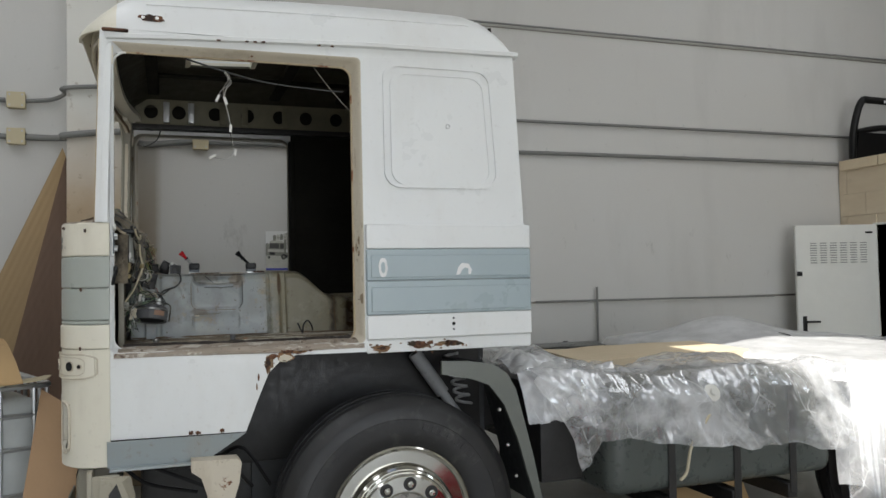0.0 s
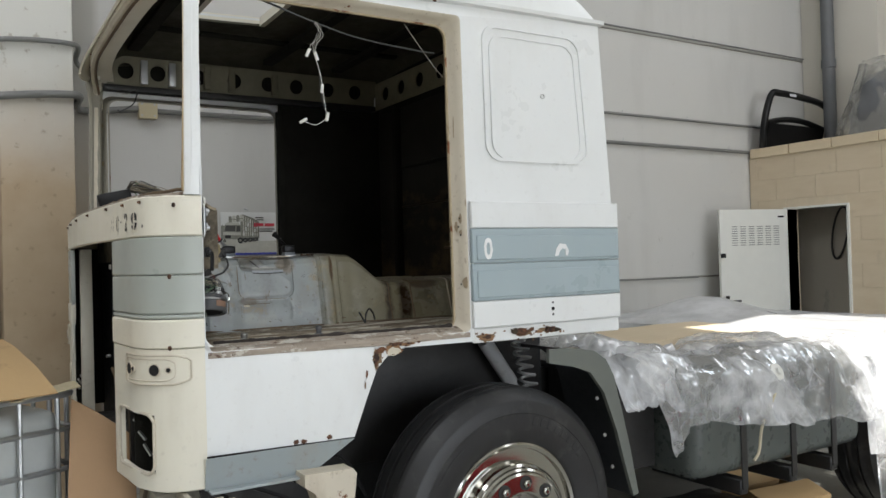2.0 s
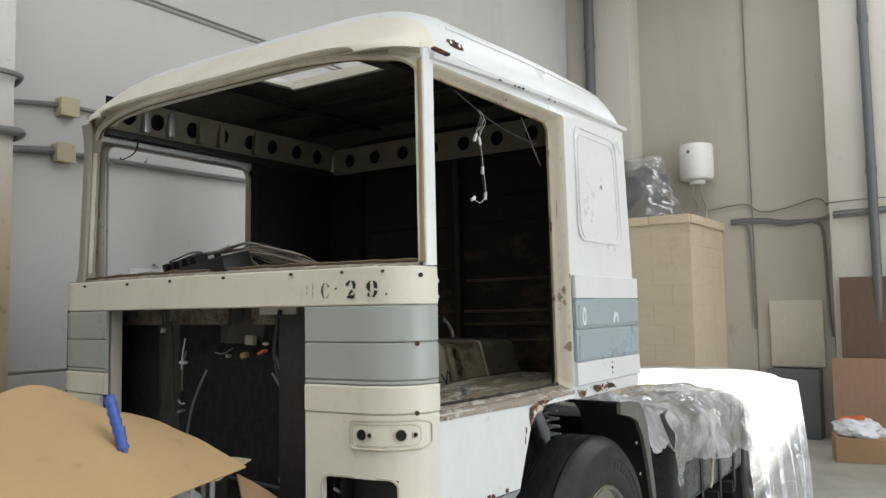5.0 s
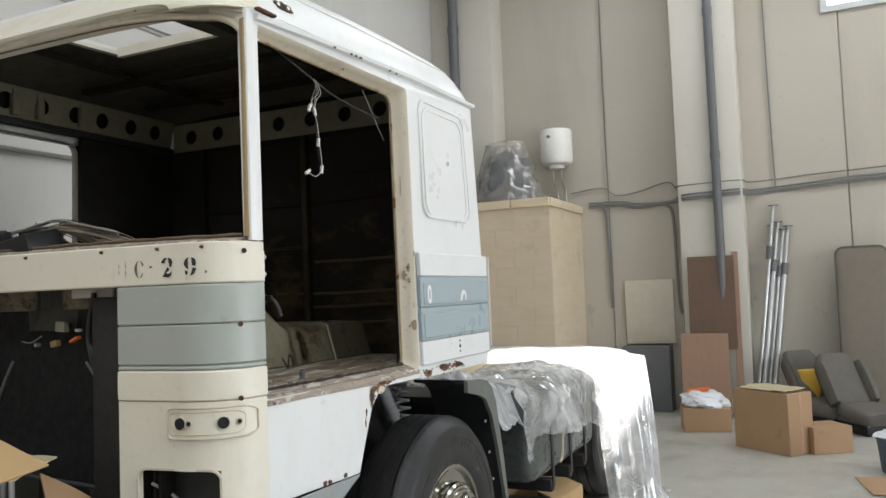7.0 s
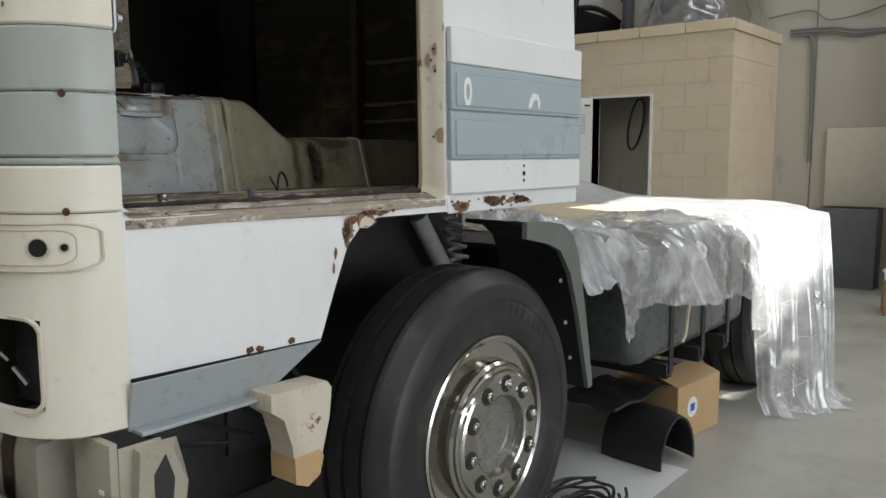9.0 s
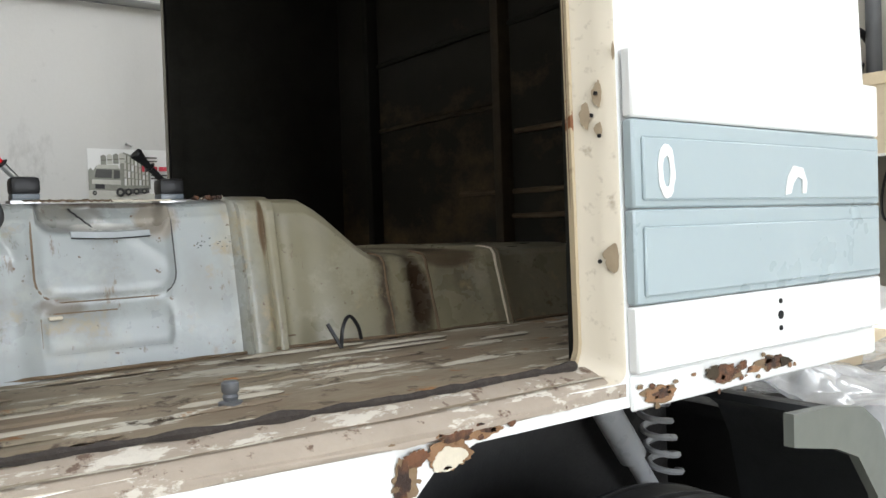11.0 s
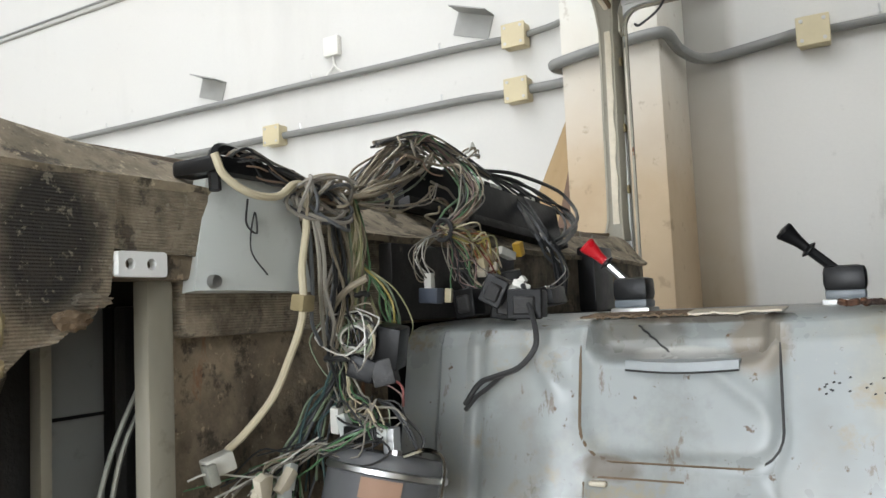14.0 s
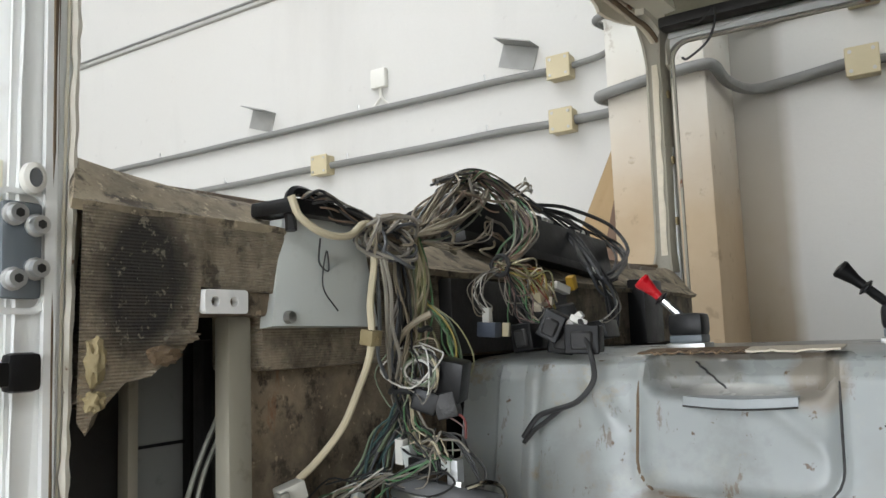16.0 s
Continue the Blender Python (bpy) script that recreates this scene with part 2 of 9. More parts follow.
def film_mat(name, clear, tint=(0.90, 0.91, 0.92), low=None, vary=0.15):
    """Thin polythene: see-through, a little milky, with sharp creases."""
    n = Nodes(name)
    t = n.tree
    def creases(scale, stretch, ph):
        mp, v = t.nodes.new("ShaderNodeMapping"), t.nodes.new("ShaderNodeTexVoronoi")
        mp.inputs["Scale"].default_value, mp.inputs["Rotation"].default_value = stretch, (ph, ph * 2, ph * 3)
        warp, add = t.nodes.new("ShaderNodeTexNoise"), t.nodes.new("ShaderNodeVectorMath")
        warp.inputs["Scale"].default_value, warp.inputs["Detail"].default_value = scale * 0.5, 2.0
        add.operation = "MULTIPLY_ADD"
        add.inputs[1].default_value = (0.9 / scale,) * 3
        n.link(n.coord, warp.inputs["Vector"])
        n.link(warp.outputs["Color"], add.inputs[0])
        n.link(n.coord, add.inputs[2])
        n.link(add.outputs[0], mp.inputs["Vector"])
        n.link(mp.outputs[0], v.inputs["Vector"])
        v.feature = "DISTANCE_TO_EDGE"
        v.inputs["Scale"].default_value = scale
        return v.outputs["Distance"]

    a, b, sharp = creases(4.0, (1, 0.4, 0.8), 0.5), creases(11.0, (1, 0.35, 0.7), 1.1), creases(7.0, (1, 0.3, 0.6), 2.3)
    bump = t.nodes.new("ShaderNodeBump")
    bump.inputs["Strength"].default_value, bump.inputs["Distance"].default_value = 0.45, 0.06
    n.link(n.math("ADD", a, n.math("MULTIPLY", b, 0.14)), bump.inputs["Height"])
    tr, di, tl, gl = (t.nodes.new("ShaderNodeBsdf" + k) for k in ("Transparent", "Diffuse", "Translucent", "Glossy"))
    di.inputs["Color"].default_value = tl.inputs["Color"].default_value = (*tint, 1)
    gl.inputs["Roughness"].default_value = 0.09
    soft = t.nodes.new("ShaderNodeBump")
    soft.inputs["Strength"].default_value, soft.inputs["Distance"].default_value = 0.25, 0.05
    n.link(n.math("ADD", a, n.math("MULTIPLY", b, 0.14)), soft.inputs["Height"])
    n.link(bump.outputs[0], gl.inputs["Normal"])
    n.link(soft.outputs[0], di.inputs["Normal"])

    def mixed(fac, x, y):
        m = t.nodes.new("ShaderNodeMixShader")
        if isinstance(fac, float):
            m.inputs[0].default_value = fac
        else:
            n.link(fac, m.inputs[0])
        n.link(x, m.inputs[1])
        n.link(y, m.inputs[2])
        return m.outputs[0]

    milk = mixed(0.3, di.outputs[0], tl.outputs[0])
    fac = n.ramp(n.noise(4, 5), (0.38, (max(0.04, clear - vary),) * 3), (0.62, (min(0.93, clear + vary),) * 3))
    if low is not None:
        sep = t.nodes.new("ShaderNodeSeparateXYZ")
        n.link(n.coord, sep.inputs[0])
        fac = n.mix(n.ramp(n.math("ADD", sep.outputs[2], n.math("MULTIPLY", n.noise(3), 0.3)), (0.75, (1, 1, 1)), (1.0, (0, 0, 0))), fac, n.ramp(n.noise(5, 5), (0.36, (low - 0.16,) * 3), (0.64, (low + 0.14,) * 3)))
    # folds turn white where the film was creased
    line = n.math("MULTIPLY", n.math("MAXIMUM", n.ramp(a, (0.0, (1, 1, 1)), (0.014, (0, 0, 0))), n.ramp(sharp, (0.0, (1, 1, 1)), (0.016, (0, 0, 0)))), n.step(n.noise(7, 4), 0.46, 0.62))
    fac = n.math("MULTIPLY", fac, n.math("SUBTRACT", 1.0, n.math("MULTIPLY", line, 0.6)))
    body = mixed(fac, milk, tr.outputs[0])
    lw = t.nodes.new("ShaderNodeLayerWeight")
    lw.inputs["Blend"].default_value = 0.35
    n.link(mixed(n.math("ADD", n.math("MULTIPLY", lw.outputs["Facing"], 0.40), 0.11), body, gl.outputs[0]), t.nodes["Material Output"].inputs["Surface"])
    return n.mat


def rubber():
    n = Nodes("tyre_rubber")
    c = n.mix(n.noise(6, 5), (0.014, 0.014, 0.0145), (0.032, 0.0315, 0.031))
    c = n.mix(n.math("MULTIPLY", n.step(n.noise(14, 5), 0.55, 0.75), 0.5), c, (0.085, 0.082, 0.076))
    n.bump(n.noise(60, 3), 0.2, 0.003)
    return n.done(c, n.ramp(n.noise(4), (0.3, (0.32,) * 3), (0.7, (0.58,) * 3)), spec=0.4)


def card(name, base):
    n = Nodes(name)
    c = n.mix(n.noise(3, 4), base, tuple(x * 0.82 for x in base))
    c = n.mix(n.math("MULTIPLY", n.noise(2.0, 3, 0.5, (60, 60, 1)), 0.22), c, tuple(x * 0.6 for x in base))
    c = n.mix(n.math("MULTIPLY", n.step(n.noise(8, 5), 0.62, 0.7), 0.4), c, tuple(x * 0.55 for x in base))
    n.bump(n.noise(25, 3), 0.15, 0.004)
    return n.done(c, 0.85)


def wood(name, a, b, stretch=(2, 30, 30)):
    n = Nodes(name)
    c = n.mix(n.noise(1.6, 6, 0.6, stretch), a, b)
    c = n.mix(n.math("MULTIPLY", n.step(n.noise(2.5, 4), 0.6, 0.72), 0.4), c, tuple(x * 0.6 for x in a))
    n.bump(n.noise(2, 5, 0.6, stretch), 0.2, 0.004)
    return n.done(c, 0.7)


M["cabfloor"] = floor_paint()
M["flakefloor"] = paint("flaked_floor_paint", (0.52, 0.47, 0.38), 0.6, (0.27, 0.21, 0.145), 0.95, 0.16)
M["tunnel"] = tunnel_paint()
M["rust"] = rust_mat()
M["wall"] = wall_mat("painted_precast_wall", (0.60, 0.60, 0.58), (0.565, 0.545, 0.505))
M["endwall"] = wall_mat("cream_precast_wall", (0.52, 0.485, 0.41), (0.45, 0.415, 0.35), False)
M["column"] = wall_mat("painted_concrete_column", (0.62, 0.60, 0.54), (0.55, 0.51, 0.43), False)
M["column_stained"] = stained_column()
M["seam"] = plain("panel_joint", (0.34, 0.32, 0.28), 0.9)
M["floor"] = concrete()
M["film"] = film_mat("clear_plastic_film", 0.52, vary=0.32)
M["film_milky"] = film_mat("milky_plastic_film", 0.10, low=0.60)
M["film_flap"] = film_mat("half_clear_plastic_film", 0.30, vary=0.2)
M["film_dark"] = film_mat("dusty_plastic_film", 0.62, (0.42, 0.41, 0.37))
M["rubber"] = rubber()
M["flaprubber"] = plain("dusty_black_flap_rubber", (0.022, 0.022, 0.023), 0.55, vary=0.5, scale=7, bump=0.3)
M["black"] = plain("black_plastic", (0.008, 0.008, 0.0083), 0.38, vary=0.3, bump=0.1, spec=0.28)
M["darkliner"] = plain("black_sound_liner", (0.021, 0.020, 0.0165), 1.0, vary=0.4, bump=0.4, spec=0.1)
M["oliveliner"] = plain("dark_olive_roof_lining", (0.062, 0.058, 0.040), 0.8, vary=0.5, scale=5, bump=0.3)
# brown for dirt and for the warm light low in the rear bay
M["brownliner"] = plain("dirty_lit_brown_lining", (0.105, 0.072, 0.041), 0.8, vary=0.7, scale=6, bump=0.4)
M["soot"] = plain("sooty_dark_metal", (0.048, 0.035, 0.021), 0.6, vary=0.9, bump=0.3, spec=0.25)
M["greasy"] = plain("greasy_olive_black_metal", (0.034, 0.033, 0.022), 0.5, vary=0.9, scale=16, bump=0.5)
M["olive"] = plain("dirty_olive_primer", (0.19, 0.175, 0.115), 0.6, vary=0.4, bump=0.2)
M["oily"] = plain("oily_black_metal", (0.02, 0.019, 0.018), 0.5, vary=0.5, bump=0.3)
M["mudguard"] = plain("black_mudguard_plastic", (0.034, 0.036, 0.038), 0.5, vary=0.4, bump=0.2)
M["mudlip"] = plain("grey_green_mudguard_lip", (0.14, 0.15, 0.132), 0.35)
# flat pale grey stands in for the reflections of bright steel
M["damper"] = plain("pale_grey_steel_sheen", (0.42, 0.43, 0.43), 0.3, vary=0.2, bump=0.1)
M["tank"] = plain("dark_green_grey_tank_paint", (0.075, 0.085, 0.078), 0.3, vary=0.2)
M["chrome"] = plain("polished_metal", (0.45, 0.44, 0.40), 0.10, 1.0, vary=0.08)
M["steel"] = plain("dull_steel", (0.50, 0.50, 0.49), 0.38, 1.0)
M["galv"] = plain("galvanised_steel", (0.55, 0.56, 0.56), 0.45, 0.8)
M["conduit"] = plain("grey_plastic_conduit", (0.20, 0.20, 0.19), 0.5)
M["bracketgrey"] = plain("dull_grey_bracket_steel", (0.30, 0.30, 0.285), 0.5, vary=0.2)
M["pipe"] = plain("dark_grey_drain_pipe", (0.13, 0.135, 0.14), 0.45)
M["jbox"] = plain("yellowed_plastic_box", (0.52, 0.45, 0.29), 0.5, vary=0.12)
M["whiteplastic"] = plain("white_plastic", (0.66, 0.65, 0.60), 0.4, vary=0.06)
M["enamel"] = plain("white_enamel", (0.82, 0.81, 0.77), 0.25, vary=0.05)
M["doorwhite"] = plain("white_door_paint", (0.74, 0.74, 0.69), 0.4, vary=0.06)
M["jbox2"] = plain("cream_panel_paint", (0.60, 0.56, 0.46), 0.5)
M["card"] = card("brown_cardboard", (0.44, 0.28, 0.155))
M["card2"] = card("pale_cardboard", (0.55, 0.37, 0.18))
M["rusttan"] = plain("tan_rust_stain", (0.20, 0.135, 0.075), 0.8, vary=0.5, scale=30)
M["rustedge"] = plain("orange_rust_edge", (0.27, 0.15, 0.075), 0.85, vary=0.5, scale=40, bump=0.5)
M["flake"] = plain("flaked_cream_paint", (0.62, 0.56, 0.44), 0.6, vary=0.25, scale=40, bump=0.3)
M["tape"] = plain("brown_packing_tape", (0.50, 0.30, 0.22), 0.25)
M["plywood"] = wood("pale_timber", (0.62, 0.50, 0.33), (0.72, 0.61, 0.44))
M["brownboard"] = wood("dark_brown_board", (0.11, 0.065, 0.042), (0.16, 0.10, 0.065), (20, 20, 2))
M["tanboard"] = wood("tan_hardboard", (0.30, 0.18, 0.12), (0.36, 0.225, 0.15), (20, 20, 2))
M["block"] = wood("cream_calcium_block", (0.58, 0.47, 0.32), (0.70, 0.60, 0.45), (2, 2, 7))
M["mortar"] = plain("block_joint", (0.66, 0.56, 0.41), 0.9)
# yellowish reflection in the hub is put into the base colour
M["capmetal"] = plain("dull_hub_metal_warm_reflection", (0.27, 0.265, 0.235), 0.3, 0.5, vary=0.3, scale=14)
M["golden"] = card("golden_corrugated_board", (0.40, 0.28, 0.15))
M["fabric"] = plain("grey_brown_seat_cloth", (0.13, 0.12, 0.10), 0.95, vary=0.25, scale=14, bump=0.5)
M["mattress"] = plain("taupe_bunk_cloth", (0.19, 0.165, 0.13), 0.95, vary=0.15, bump=0.4)
M["red"] = plain("red_crate_plastic", (0.56, 0.020, 0.035), 0.38, vary=0.3, scale=14, bump=0.2)
M["palered"] = plain("worn_pink_white_lettering", (0.66, 0.42, 0.40), 0.5, vary=0.35, scale=60)
M["redknob"] = plain("red_knob_plastic", (0.55, 0.012, 0.02), 0.3)
M["bluepole"] = plain("blue_handle_plastic", (0.06, 0.12, 0.42), 0.4)
M["bluegrey"] = plain("blue_grey_panel", (0.075, 0.09, 0.12), 0.6)
M["bag"] = plain("white_carrier_bag", (0.75, 0.77, 0.80), 0.35, vary=0.1, bump=0.4)
M["orange"] = plain("orange_plastic", (0.75, 0.16, 0.03), 0.45)
M["yellow"] = plain("yellow_plastic", (0.70, 0.42, 0.05), 0.45)
M["ibc"] = plain("white_container_plastic", (0.56, 0.58, 0.56), 0.4)
M["ink"] = plain("black_stencil_ink", (0.025, 0.025, 0.025), 0.7)
M["inkworn"] = plain("worn_stencil_ink", (0.16, 0.15, 0.135), 0.7, vary=0.6, scale=60)
M["inkfaint"] = plain("faded_stencil_ink", (0.36, 0.34, 0.29), 0.7, vary=0.4, scale=60)
# near-black for the shade inside holes, cuts and the engine bay
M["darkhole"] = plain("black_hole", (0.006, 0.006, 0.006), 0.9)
M["paper"] = plain("white_paper_print", (0.74, 0.74, 0.72), 0.5, vary=0.04)
M["print_grey"] = plain("grey_print", (0.07, 0.07, 0.065), 0.5, vary=0.4, scale=30)
M["print_olive"] = plain("olive_print", (0.15, 0.15, 0.11), 0.5, vary=0.4, scale=30)
M["print_pale"] = plain("pale_beige_print", (0.55, 0.54, 0.48), 0.5, vary=0.25, scale=30)
M["print_mid"] = plain("grey_beige_print", (0.27, 0.27, 0.23), 0.5, vary=0.5, scale=40)
M["print_red"] = plain("red_print", (0.6, 0.05, 0.08), 0.5)
M["print_blue"] = plain("blue_print", (0.06, 0.08, 0.42), 0.5)
M["patch"] = plain("white_filler", (0.82, 0.82, 0.80), 0.6)
M["seal"] = plain("aged_ochre_sealant", (0.40, 0.27, 0.12), 0.7, vary=0.4, bump=0.4)
M["tanstrip"] = paint("tan_stained_flange_paint", (0.50, 0.40, 0.26), 0.6, (0.26, 0.17, 0.08), 0.9, 0.05)
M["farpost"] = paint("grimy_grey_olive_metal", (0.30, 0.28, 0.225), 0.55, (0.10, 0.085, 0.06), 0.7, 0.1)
# darker copy of the cream jamb paint, for parts in shade
M["shadedcream"] = paint("shaded_dirty_cream_paint", (0.36, 0.33, 0.255), 0.5, (0.15, 0.12, 0.08), 0.7, 0.08)
M["foam"] = plain("soiled_yellow_foam", (0.28, 0.225, 0.12), 0.95, vary=0.3, bump=0.6)


def insulation():
    n = Nodes("sooty_woven_insulation")
    c = n.mix(n.step(n.noise(14, 6, 0.7), 0.35, 0.65), (0.085, 0.070, 0.050), (0.30, 0.25, 0.18))
    sep = n.tree.nodes.new("ShaderNodeSeparateXYZ")
    n.link(n.coord, sep.inputs[0])
    # scorched patch with a soft rim
    dy = n.math("MULTIPLY", n.math("SUBTRACT", sep.outputs[1], 4.005), 1 / 0.062)
    dz = n.math("MULTIPLY", n.math("SUBTRACT", sep.outputs[2], 1.80), 1 / 0.085)
    d = n.math("ADD", n.math("MULTIPLY", dy, dy), n.math("MULTIPLY", dz, dz))
    near = n.math("SUBTRACT", n.math("ADD", 0.75, n.math("MULTIPLY", n.noise(30, 5), 0.6)), d)
    c = n.mix(n.math("MULTIPLY", n.step(near, 0.0, 0.7), 0.94), c, (0.016, 0.015, 0.0135))
    c = n.mix(n.math("MULTIPLY", n.step(n.noise(170, 2), 0.69, 0.75), 0.6), c, (0.30, 0.28, 0.24))
    c = n.mix(n.math("MULTIPLY", n.step(n.noise(24, 6, 0.7), 0.54, 0.62), 0.7), c, (0.04, 0.032, 0.024))
    c = n.mix(n.math("MULTIPLY", n.step(n.noise(60, 4, 0.7), 0.60, 0.66), 0.5), c, (0.33, 0.29, 0.22))
    w = n.tree.nodes.new("ShaderNodeTexWave")
    w.inputs["Scale"].default_value = 95
    w.bands_direction = "Z"
    n.link(n.coord, w.inputs["Vector"])
    n.bump(n.mix(0.72, w.outputs["Fac"], n.noise(80, 4)), 0.7, 0.005)
    return n.done(c, 0.9)


def dash_dirt(name, dark, pale, spot):
    """Old dusty metal: oily blotches, dust and pale scratches."""
    n = Nodes(name)
    c = n.mix(n.step(n.noise(8, 6, 0.7), 0.36, 0.64), dark, pale)
    c = n.mix(n.math("MULTIPLY", n.step(n.noise(19, 6, 0.72), 0.52, 0.60), 0.85), c, tuple(x * 0.35 for x in dark))
    c = n.mix(n.math("MULTIPLY", n.step(n.noise(13, 6, 0.72, (1, 1, 0.4)), 0.60, 0.66), 0.75), c, spot)
    c = n.mix(n.math("MULTIPLY", n.step(n.noise(75, 4, 0.7), 0.60, 0.68), 0.55), c, tuple(min(1, x * 1.9) for x in pale))
    n.bump(n.noise(45, 6, 0.7), 0.6, 0.006)
    return n.done(c, 0.85)


def grime_lit_wall():
    """Black lining, brown low down for grime and for the warm light there."""
    n = Nodes("black_rear_wall_grime_and_light")
    sep = n.tree.nodes.new("ShaderNodeSeparateXYZ")
    n.link(n.coord, sep.inputs[0])
    patch = n.math("SUBTRACT", n.noise(2.6, 6, 0.7, (1, 1, 1.6)), n.math("MULTIPLY", n.math("SUBTRACT", sep.outputs[2], 1.45), 0.22))
    c = n.mix(n.noise(8), (0.018, 0.017, 0.0145), (0.030, 0.028, 0.022))
    c = n.mix(n.math("MULTIPLY", n.step(patch, 0.42, 0.62), 0.9), c, n.mix(n.noise(22, 5), (0.07, 0.047, 0.026), (0.15, 0.105, 0.06)))
    n.bump(n.noise(14, 4), 0.3, 0.006)
    return n.done(c, 0.9, spec=0.15)


M["rearwall"] = grime_lit_wall()
M["insulation"] = insulation()
M["flange"] = plain("brown_stained_flange", (0.16, 0.11, 0.065), 0.8, vary=0.6, scale=20, bump=0.5)
M["sealrag"] = plain("torn_brown_black_seal", (0.035, 0.027, 0.022), 0.8, vary=0.7, scale=30, bump=0.6)
M["handlelip"] = plain("grey_blue_lip_paint", (0.34, 0.365, 0.37), 0.4, vary=0.25, scale=25)
M["rustyjamb"] = paint("rusty_cream_flange_paint", (0.42, 0.34, 0.22), 0.6, (0.10, 0.06, 0.03), 0.95, 0.5)
M["flakededge"] = paint("flaked_white_and_rust_edge", (0.66, 0.63, 0.55), 0.6, (0.14, 0.08, 0.04), 0.95, 0.45)
M["jambstain"] = plain("brown_stained_jamb", (0.34, 0.265, 0.175), 0.6, vary=0.35, scale=30)
M["dust"] = dash_dirt("dusty_brown_dash_top", (0.125, 0.10, 0.068), (0.33, 0.275, 0.19), (0.40, 0.34, 0.25))
M["greypanel"] = paint("pale_grey_panel", (0.52, 0.545, 0.52), 0.45, (0.3, 0.29, 0.26), 0.3)
M["footpanel"] = paint("dull_grey_inner_panel", (0.20, 0.205, 0.195), 0.5, (0.09, 0.085, 0.075), 0.6)
M["firewall"] = dash_dirt("brown_stained_firewall", (0.085, 0.066, 0.046), (0.26, 0.205, 0.14), (0.22, 0.10, 0.045))
M["drum"] = plain("grey_black_drum_paint", (0.12, 0.122, 0.125), 0.35, vary=0.3)
WIRES = {
    "loom": plain("olive_grey_loom_tape", (0.075, 0.078, 0.055), 0.6, vary=0.5, bump=0.3),
    "taupe": plain("taupe_wire", (0.27, 0.23, 0.165), 0.6), "slate": plain("slate_wire", (0.105, 0.11, 0.115), 0.5), "sage": plain("sage_wire", (0.211, 0.257, 0.172), 0.5),
    "teal": plain("dark_teal_wire", (0.058, 0.101, 0.098), 0.5), "mauve": plain("mauve_wire", (0.172, 0.113, 0.101), 0.5), "orange": plain("orange_wire", (0.328, 0.133, 0.055), 0.5),
    "grey": plain("grey_wire", (0.235, 0.215, 0.18), 0.55), "black": plain("black_wire", (0.03, 0.03, 0.03), 0.45),
    "cream": plain("cream_cable", (0.52, 0.46, 0.32), 0.5), "green": plain("green_wire", (0.094, 0.195, 0.094), 0.45),
    "olive": plain("olive_wire", (0.250, 0.242, 0.125), 0.5), "red": plain("red_wire", (0.203, 0.047, 0.039), 0.45),
    "brown": plain("brown_wire", (0.226, 0.156, 0.109), 0.5), "blue": plain("slate_blue_wire", (0.078, 0.101, 0.156), 0.5),
    "yellow": plain("yellow_wire", (0.328, 0.265, 0.070), 0.45), "white": plain("white_wire", (0.62, 0.61, 0.56), 0.45)}

# ---- mesh helpers ----


def empty(name, at, label, category, group=""):
    ob = new(name)
    ob.empty_display_size = 0.1
    ob.location = at
    return tagged(ob, label, category, group)


def world_of(ob):
    if not ob.parent:
        return ob.matrix_basis.copy()
    return world_of(ob.parent) @ ob.matrix_parent_inverse @ ob.matrix_basis


def link_mesh(name, bm, material, parent=None, smooth=None):
    bmesh.ops.recalc_face_normals(bm, faces=bm.faces)
    me = bpy.data.meshes.new(name)
    if smooth:
        for f in bm.faces:
            f.smooth = True
        for e in bm.edges:
            if len(e.link_faces) == 2 and e.calc_face_angle(0) > radians(smooth):
                e.smooth = False
    bm.to_mesh(me)
    bm.free()
    me.materials.append(material)
    ob = new(name, me)
    if parent:
        ob.parent = parent
        ob.matrix_parent_inverse = world_of(parent).inverted()
    return ob


def part(name, bm, material, parent, label="", smooth=40):
    ob = link_mesh(name, bm, material, parent, smooth)
    if label:
        ob["label"] = label
    return ob


def thing(name, bm, material, label, category, group="", kind="", smooth=40):
    return tagged(link_mesh(name, bm, material, None, smooth), label, category, group, kind)


def box(x0, x1, y0, y1, z0, z1, bevel=0.0, bm=None, m=None, seg=2):
    tmp = bmesh.new()
    bmesh.ops.create_cube(tmp, size=1)
    for v in tmp.verts:
        v.co = Vector((x0 + (v.co.x + 0.5) * (x1 - x0), y0 + (v.co.y + 0.5) * (y1 - y0), z0 + (v.co.z + 0.5) * (z1 - z0)))
    if bevel:
        bmesh.ops.bevel(tmp, geom=tmp.edges[:], offset=bevel, segments=seg, profile=0.6, affect="EDGES")
    if m is not None:
        bmesh.ops.transform(tmp, matrix=m, verts=tmp.verts)
    if bm is None:
        return tmp
    return merge(bm, tmp)


def merge(bm, other):
    vm = {v: bm.verts.new(v.co) for v in other.verts}
    for f in other.faces:
        try:
            bm.faces.new([vm[v] for v in f.verts])
        except ValueError:
            pass
    other.free()
    return bm


def rrect(x0, x1, z0, z1, r=0.02, n=5):
    pts = []
    for cx, cz, a in ((x1 - r, z1 - r, 0), (x0 + r, z1 - r, 90), (x0 + r, z0 + r, 180), (x1 - r, z0 + r, 270)):
        for k in range(n + 1):
            t = radians(a + 90 * k / n)
            pts.append((cx + r * math.cos(t), cz + r * math.sin(t)))
    return pts


def circle(cx, cz, r, n=18):
    return [(cx + r * math.cos(2 * math.pi * k / n), cz + r * math.sin(2 * math.pi * k / n)) for k in range(n)]


